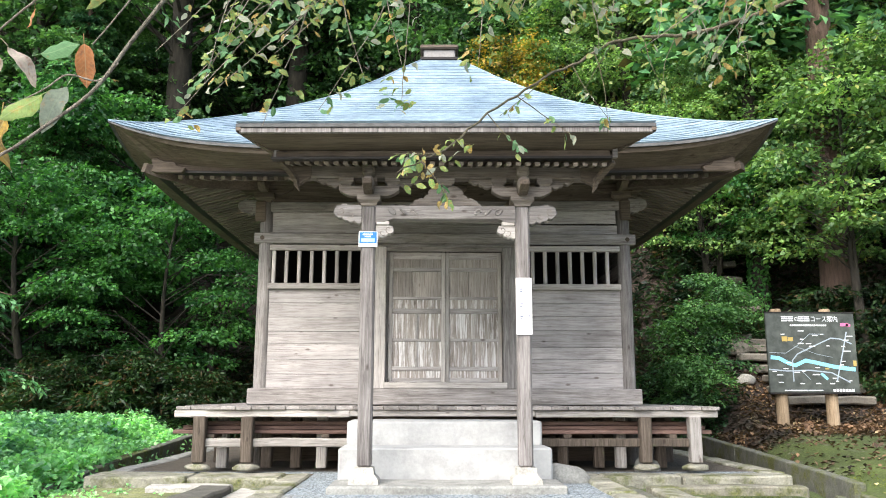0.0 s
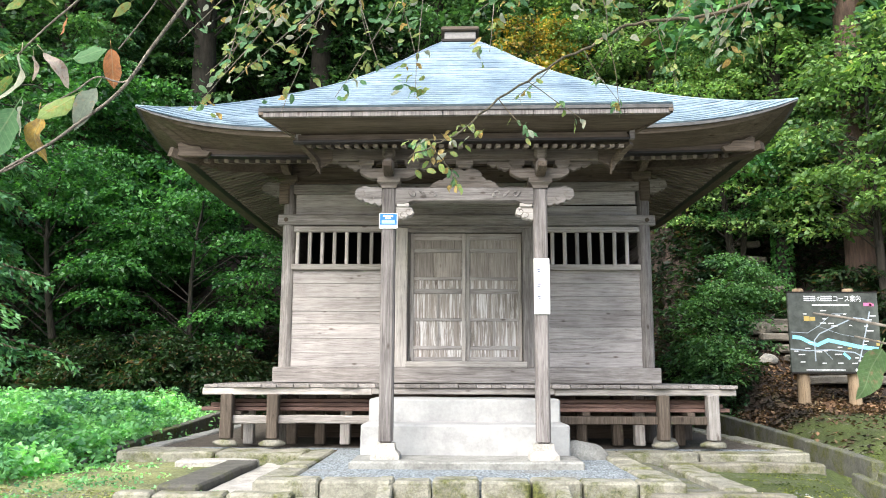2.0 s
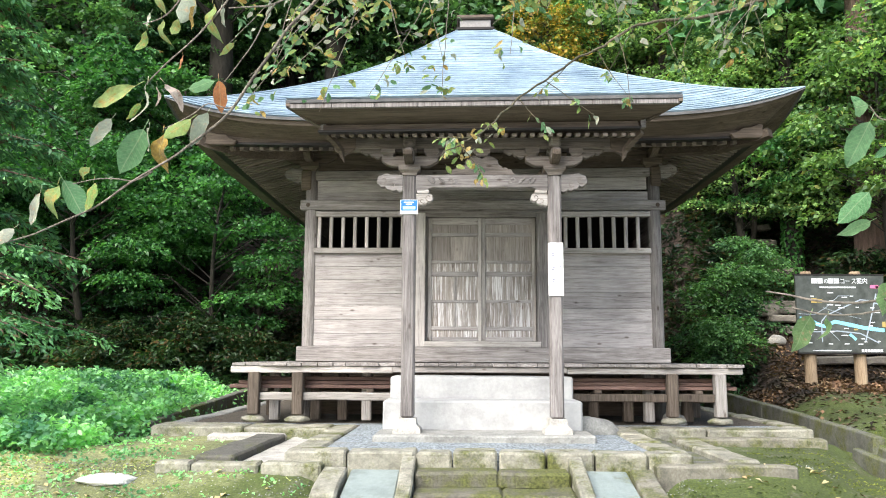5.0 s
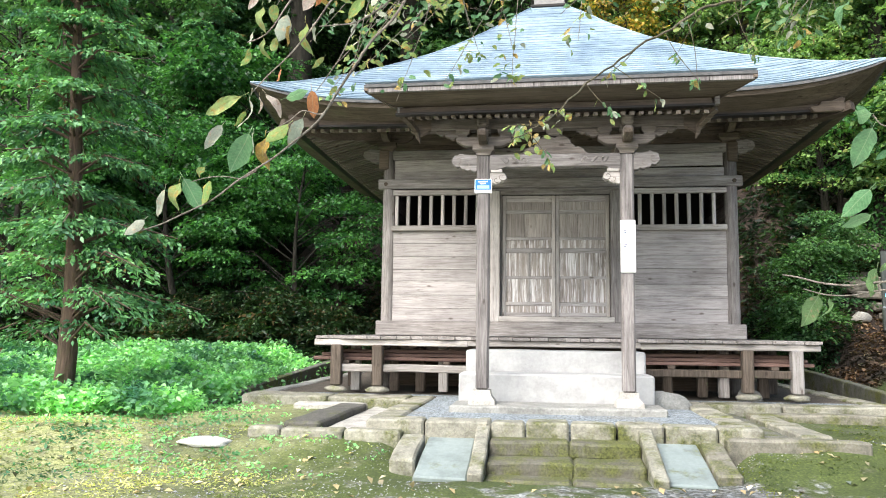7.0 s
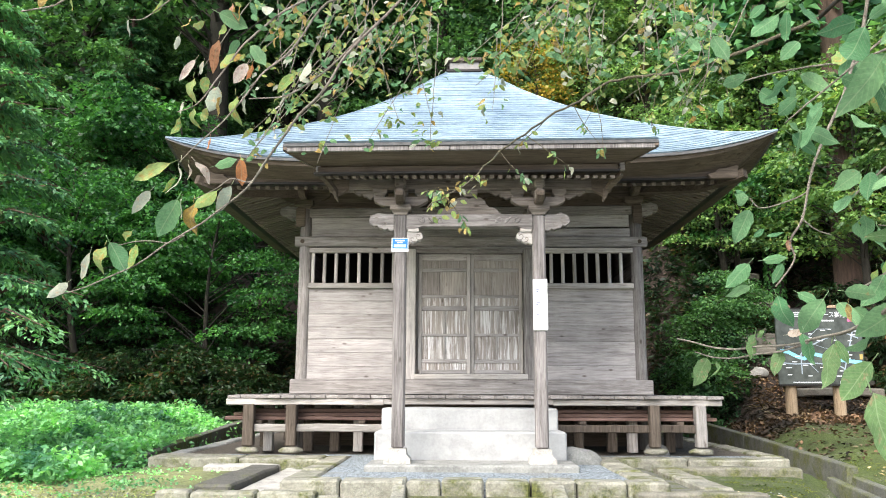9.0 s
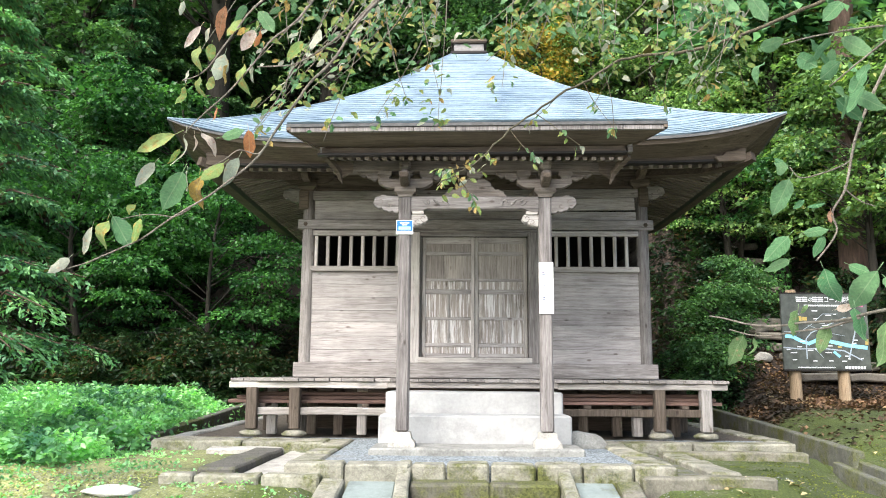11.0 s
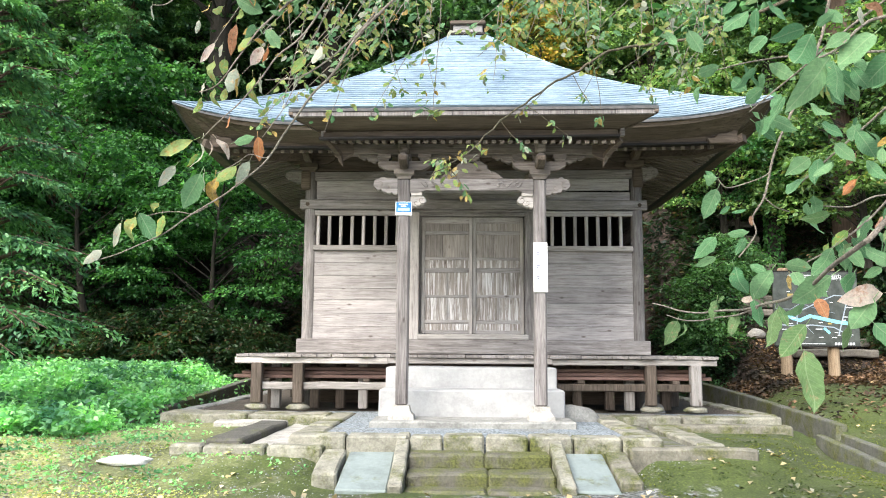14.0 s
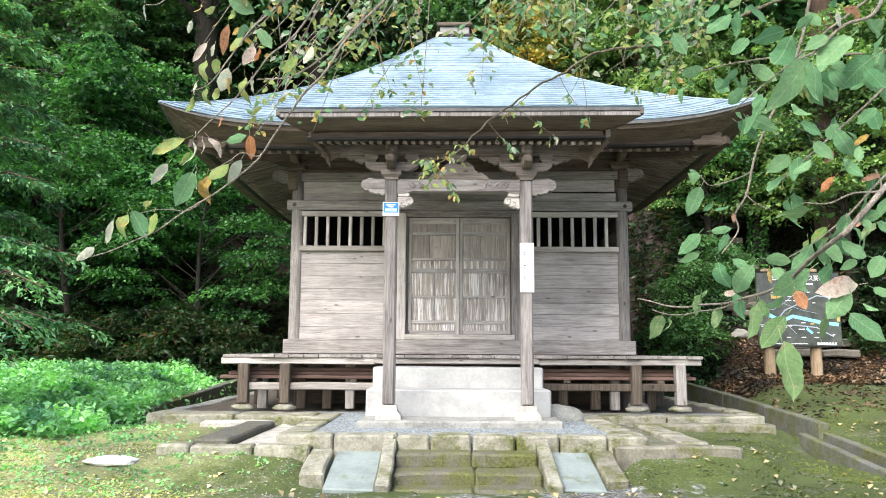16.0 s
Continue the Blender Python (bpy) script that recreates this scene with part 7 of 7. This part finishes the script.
for base, tip, wide, key in (
    ((0.449, -11.437, 1.171), (0.446, -11.437, 1.121), 1, 'green'),
    ((0.454, -11.573, 1.038), (0.421, -11.573, 0.998), 0.9, 'green'),
    ((0.458, -11.56, 1.091), (0.426, -11.56, 1.074), 0.6, 'tawny'),
    ((0.461, -11.65, 1.039), (0.436, -11.65, 1.023), 0.9, 'green'),
    ((0.403, -11.164, 1.015), (0.432, -11.164, 1.022), 0.8, 'blush'),
    ((0.424, -11.318, 0.995), (0.443, -11.318, 0.954), 0.6, 'tawny'),
    ((0.403, -11.051, 1.034), (0.389, -11.051, 1.018), 0.7, 'tawny'),
    ((0.471, -11.65, 1.117), (0.488, -11.65, 1.093), 1, 'green'),
    ((0.472, -11.467, 1.16), (0.425, -11.467, 1.144), 0.8, 'tawny'),
    ((0.504, -11.65, 1.122), (0.475, -11.65, 1.107), 1, 'green'),
    ((0.486, -11.65, 0.992), (0.513, -11.65, 0.978), 0.9, 'green'),
):
    set_leaf(b1, base, tip, wide, key)
b1, run_ = bough([(0.8, -10.75, 1.92), (0.764, -10.9, 1.867), (0.742, -10.9, 1.763), (0.693, -10.9, 1.624), (0.633, -10.9, 1.501), (0.595, -10.9, 1.401), (0.568, -10.9, 1.302), (0.535, -10.9, 1.248), (0.541, -10.9, 1.204), (0.496, -10.9, 1.144)], 0.005, 0.0018, bark_twig)
b2, run_ = bough([(0.59, -10.9, 1.38), (0.578, -10.9, 1.362), (0.52, -10.9, 1.339), (0.472, -10.9, 1.328), (0.45, -10.9, 1.351)], 0.0022, 0.0013, bark_twig)
b2, run_ = bough([(0.57, -10.9, 1.311), (0.568, -10.9, 1.302), (0.595, -10.9, 1.277), (0.631, -10.9, 1.264)], 0.0022, 0.0013, bark_twig)
for base, tip, wide, key in (
    ((0.443, -10.9, 1.353), (0.392, -10.9, 1.337), 0.9, 'green'),
    ((0.445, -10.9, 1.348), (0.419, -10.9, 1.373), 0.7, 'green'),
    ((0.446, -10.9, 1.323), (0.413, -10.9, 1.247), 0.8, 'green'),
    ((0.449, -10.9, 1.257), (0.48, -10.9, 1.28), 0.6, 'green'),
    ((0.436, -10.9, 1.197), (0.39, -10.9, 1.139), 0.8, 'green'),
    ((0.434, -10.9, 1.144), (0.384, -10.9, 1.118), 0.7, 'green'),
    ((0.469, -10.9, 1.204), (0.523, -10.9, 1.209), 0.7, 'green'),
    ((0.514, -10.9, 1.197), (0.489, -10.9, 1.151), 0.7, 'green'),
    ((0.531, -10.9, 1.253), (0.53, -10.9, 1.226), 0.9, 'rust'),
    ((0.479, -10.9, 1.26), (0.514, -10.9, 1.265), 0.5, 'green'),
    ((0.554, -10.9, 1.65), (0.505, -10.9, 1.582), 0.6, 'green'),
    ((0.577, -10.9, 1.596), (0.522, -10.9, 1.554), 0.9, 'green'),
):
    set_leaf(b1, base, tip, wide, key)
for base, tip, wide, key in (
    ((0.632, -10.9, 1.572), (0.6, -10.9, 1.523), 1, 'green'),
    ((0.593, -10.9, 1.596), (0.61, -10.9, 1.573), 0.9, 'green'),
    ((0.574, -10.9, 1.516), (0.597, -10.9, 1.471), 0.9, 'green'),
    ((0.589, -10.9, 1.739), (0.539, -10.9, 1.689), 0.8, 'green'),
    ((0.57, -10.9, 1.819), (0.558, -10.9, 1.745), 0.8, 'green'),
    ((0.546, -10.9, 1.811), (0.48, -10.9, 1.755), 0.9, 'green'),
    ((0.516, -10.9, 1.835), (0.479, -10.9, 1.806), 0.9, 'green'),
    ((0.593, -10.9, 1.832), (0.669, -10.9, 1.794), 0.8, 'green'),
    ((0.385, -10.9, 1.756), (0.423, -10.9, 1.697), 0.9, 'green'),
    ((0.323, -10.9, 1.751), (0.352, -10.9, 1.714), 0.9, 'green'),
    ((0.697, -10.9, 1.553), (0.733, -10.9, 1.505), 0.9, 'green'),
    ((0.578, -10.9, 1.86), (0.542, -10.9, 1.829), 0.8, 'tawny'),
):
    set_leaf(b1, base, tip, wide, key)
b2, run_ = bough([(0.75, -11.2, 1.3), (0.756, -11.2, 1.253), (0.697, -11.2, 1.248), (0.638, -11.2, 1.224), (0.575, -11.2, 1.222)], 0.003, 0.0014, bark_twig)
b2, run_ = bough([(0.85, -11.2, 1.9), (0.695, -11.35, 1.629), (0.62, -11.35, 1.584), (0.553, -11.35, 1.527), (0.495, -11.35, 1.502)], 0.005, 0.002, bark_twig)
for base, tip, wide, key in (
    ((0.489, -11.35, 1.573), (0.422, -11.35, 1.54), 0.8, 'green'),
    ((0.507, -11.35, 1.56), (0.465, -11.35, 1.479), 0.9, 'green'),
    ((0.546, -11.35, 1.516), (0.466, -11.35, 1.414), 0.7, 'green'),
    ((0.551, -11.35, 1.505), (0.533, -11.35, 1.402), 0.8, 'green'),
    ((0.634, -11.35, 1.56), (0.554, -11.35, 1.495), 0.9, 'green'),
    ((0.613, -11.35, 1.619), (0.595, -11.35, 1.573), 1, 'pale'),
    ((0.703, -11.35, 1.596), (0.654, -11.35, 1.546), 0.9, 'green'),
    ((0.684, -11.35, 1.521), (0.618, -11.35, 1.464), 0.9, 'green'),
    ((0.514, -11.35, 1.367), (0.569, -11.35, 1.347), 0.9, 'green'),
    ((0.586, -11.35, 1.355), (0.623, -11.35, 1.298), 0.9, 'green'),
    ((0.541, -11.35, 1.325), (0.575, -11.35, 1.288), 0.9, 'green'),
    ((0.638, -11.35, 1.318), (0.631, -11.35, 1.281), 0.9, 'green'),
):
    set_leaf(b2, base, tip, wide, key)
for base, tip, wide, key in (
    ((0.659, -11.35, 1.342), (0.627, -11.35, 1.323), 0.6, 'yellow'),
    ((0.581, -11.35, 1.306), (0.565, -11.35, 1.282), 0.8, 'rust'),
    ((0.533, -11.35, 1.288), (0.499, -11.35, 1.257), 0.8, 'green'),
    ((0.582, -11.35, 1.252), (0.541, -11.35, 1.215), 0.5, 'rust'),
    ((0.677, -11.35, 1.257), (0.643, -11.35, 1.245), 0.6, 'rust'),
    ((0.544, -11.35, 1.616), (0.565, -11.35, 1.578), 0.9, 'green'),
    ((0.582, -11.35, 1.559), (0.533, -11.35, 1.533), 0.9, 'green'),
    ((0.662, -11.35, 1.489), (0.694, -11.35, 1.439), 0.9, 'green'),
    ((0.584, -11.35, 1.489), (0.611, -11.35, 1.445), 0.9, 'green'),
    ((0.679, -11.35, 1.401), (0.642, -11.35, 1.371), 0.8, 'green'),
    ((0.601, -11.35, 1.291), (0.634, -11.35, 1.254), 0.9, 'green'),
    ((0.517, -11.35, 1.578), (0.549, -11.35, 1.603), 0.8, 'green'),
):
    set_leaf(b2, base, tip, wide, key)
for path in ([(1.9, -11.4, 2.6), (1.5, -11.0, 2.15), (1.2, -10.8, 1.9), (1.0, -10.7, 1.72)], [(1.9, -11.2, 2.2), (1.5, -10.8, 1.8), (1.25, -10.6, 1.5), (1.1, -10.5, 1.3)]):
    b2, r2 = bough(path, 0.006, 0.002, bark_twig)
    dress(b2, r2, 26, 0.085, greens, 0.2, 1.0, 0.7, 3, 0.07)
for path, k, size in (([(0.8, -11.2, 1.75), (0.62, -11.1, 1.6), (0.5, -11.0, 1.5)], 16, 0.07), ([(0.85, -11.2, 1.55), (0.68, -11.15, 1.4), (0.58, -11.1, 1.3)], 16, 0.07), ([(0.9, -10.9, 1.7), (0.66, -10.8, 1.72), (0.5, -10.75, 1.7)], 14, 0.075), ([(0.9, -11.0, 1.35), (0.75, -11.0, 1.2), (0.64, -10.95, 1.12)], 14, 0.07)):
    b2, r2 = bough(path, 0.0035, 0.0016, bark_twig)
    dress(b2, r2, k, size, greens, 0.1, 1.0, 0.8, 3, 0.05)

# far limb with fine twigs and yellowing leaves
small = ["lime", "green", "lime", "green", "green", "lime", "pale", "green", "lime", "yellow"]
bb, rr_ = bough([(2.92, -6.2, 4.1), (2.37, -6.3, 3.83), (1.94, -6.4, 3.62), (1.49, -6.5, 3.47), (1.07, -6.6, 3.39), (0.78, -6.8, 3.17), (0.44, -7.1, 2.89), (0.12, -7.5, 2.55), (-0.15, -8.0, 2.17), (-0.31, -8.3, 1.99), (-0.4, -8.5, 1.88)], 0.017, 0.002, bark_limb, wobble=0.02)
dress(bb, rr_, 44, 0.046, ["lime", "lime", "yellow", "pale"], 0.78, 1.0, 0.9, 3, 0.07)
for at, way, ln, k in ((0.3, (-0.3, -0.1, -1), 0.5, 3), (0.36, (0.3, 0, -1), 0.5, 3), (0.42, (-0.6, 0, -1), 0.45, 3), (0.48, (0.1, -0.1, -1), 0.6, 4), (0.55, (0.5, 0, -0.8), 0.45, 3), (0.6, (-0.6, -0.2, -0.6), 0.4, 4), (0.66, (0.6, -0.1, -0.5), 0.4, 4), (0.72, (0.5, -0.1, -0.6), 0.3, 4), (0.84, (-0.7, -0.3, -0.1), 0.22, 8), (0.9, (0.6, 0, -0.8), 0.2, 7), (0.2, (0.2, 0, -1), 0.5, 4)):
    b2, r2 = twig(rr_, at, way, ln, 0.0035, bark_limb)
    dress(b2, r2, k + 3, 0.055, small, 0.4, 1.0, 0.7, 2, 0.03)
# hanging twigs above the roof line
for k in range(62):
    x0 = -1.3 + 3.0 * rl.random() ** 1.1
    y0 = rl.uniform(-8.6, -7.3)
    z0 = 3.3 + 0.25 * rl.random()
    drop = rl.uniform(0.5, 0.95) if x0 < -0.2 else rl.uniform(0.35, 0.75)
    way = rl.uniform(-0.6, 0.15)
    b2, r2 = bough([(x0, y0, z0), (x0 + way * 0.3, y0, z0 - drop * 0.35), (x0 + way * 0.7, y0 - 0.05, z0 - drop * 0.7), (x0 + way * 1.1, y0 - 0.05, z0 - drop)], 0.0042, 0.0018, bark_twig, "twig")
    dress(b2, r2, 24, 0.06, small, 0.05, 1.0, 1.6, 3, 0.09)
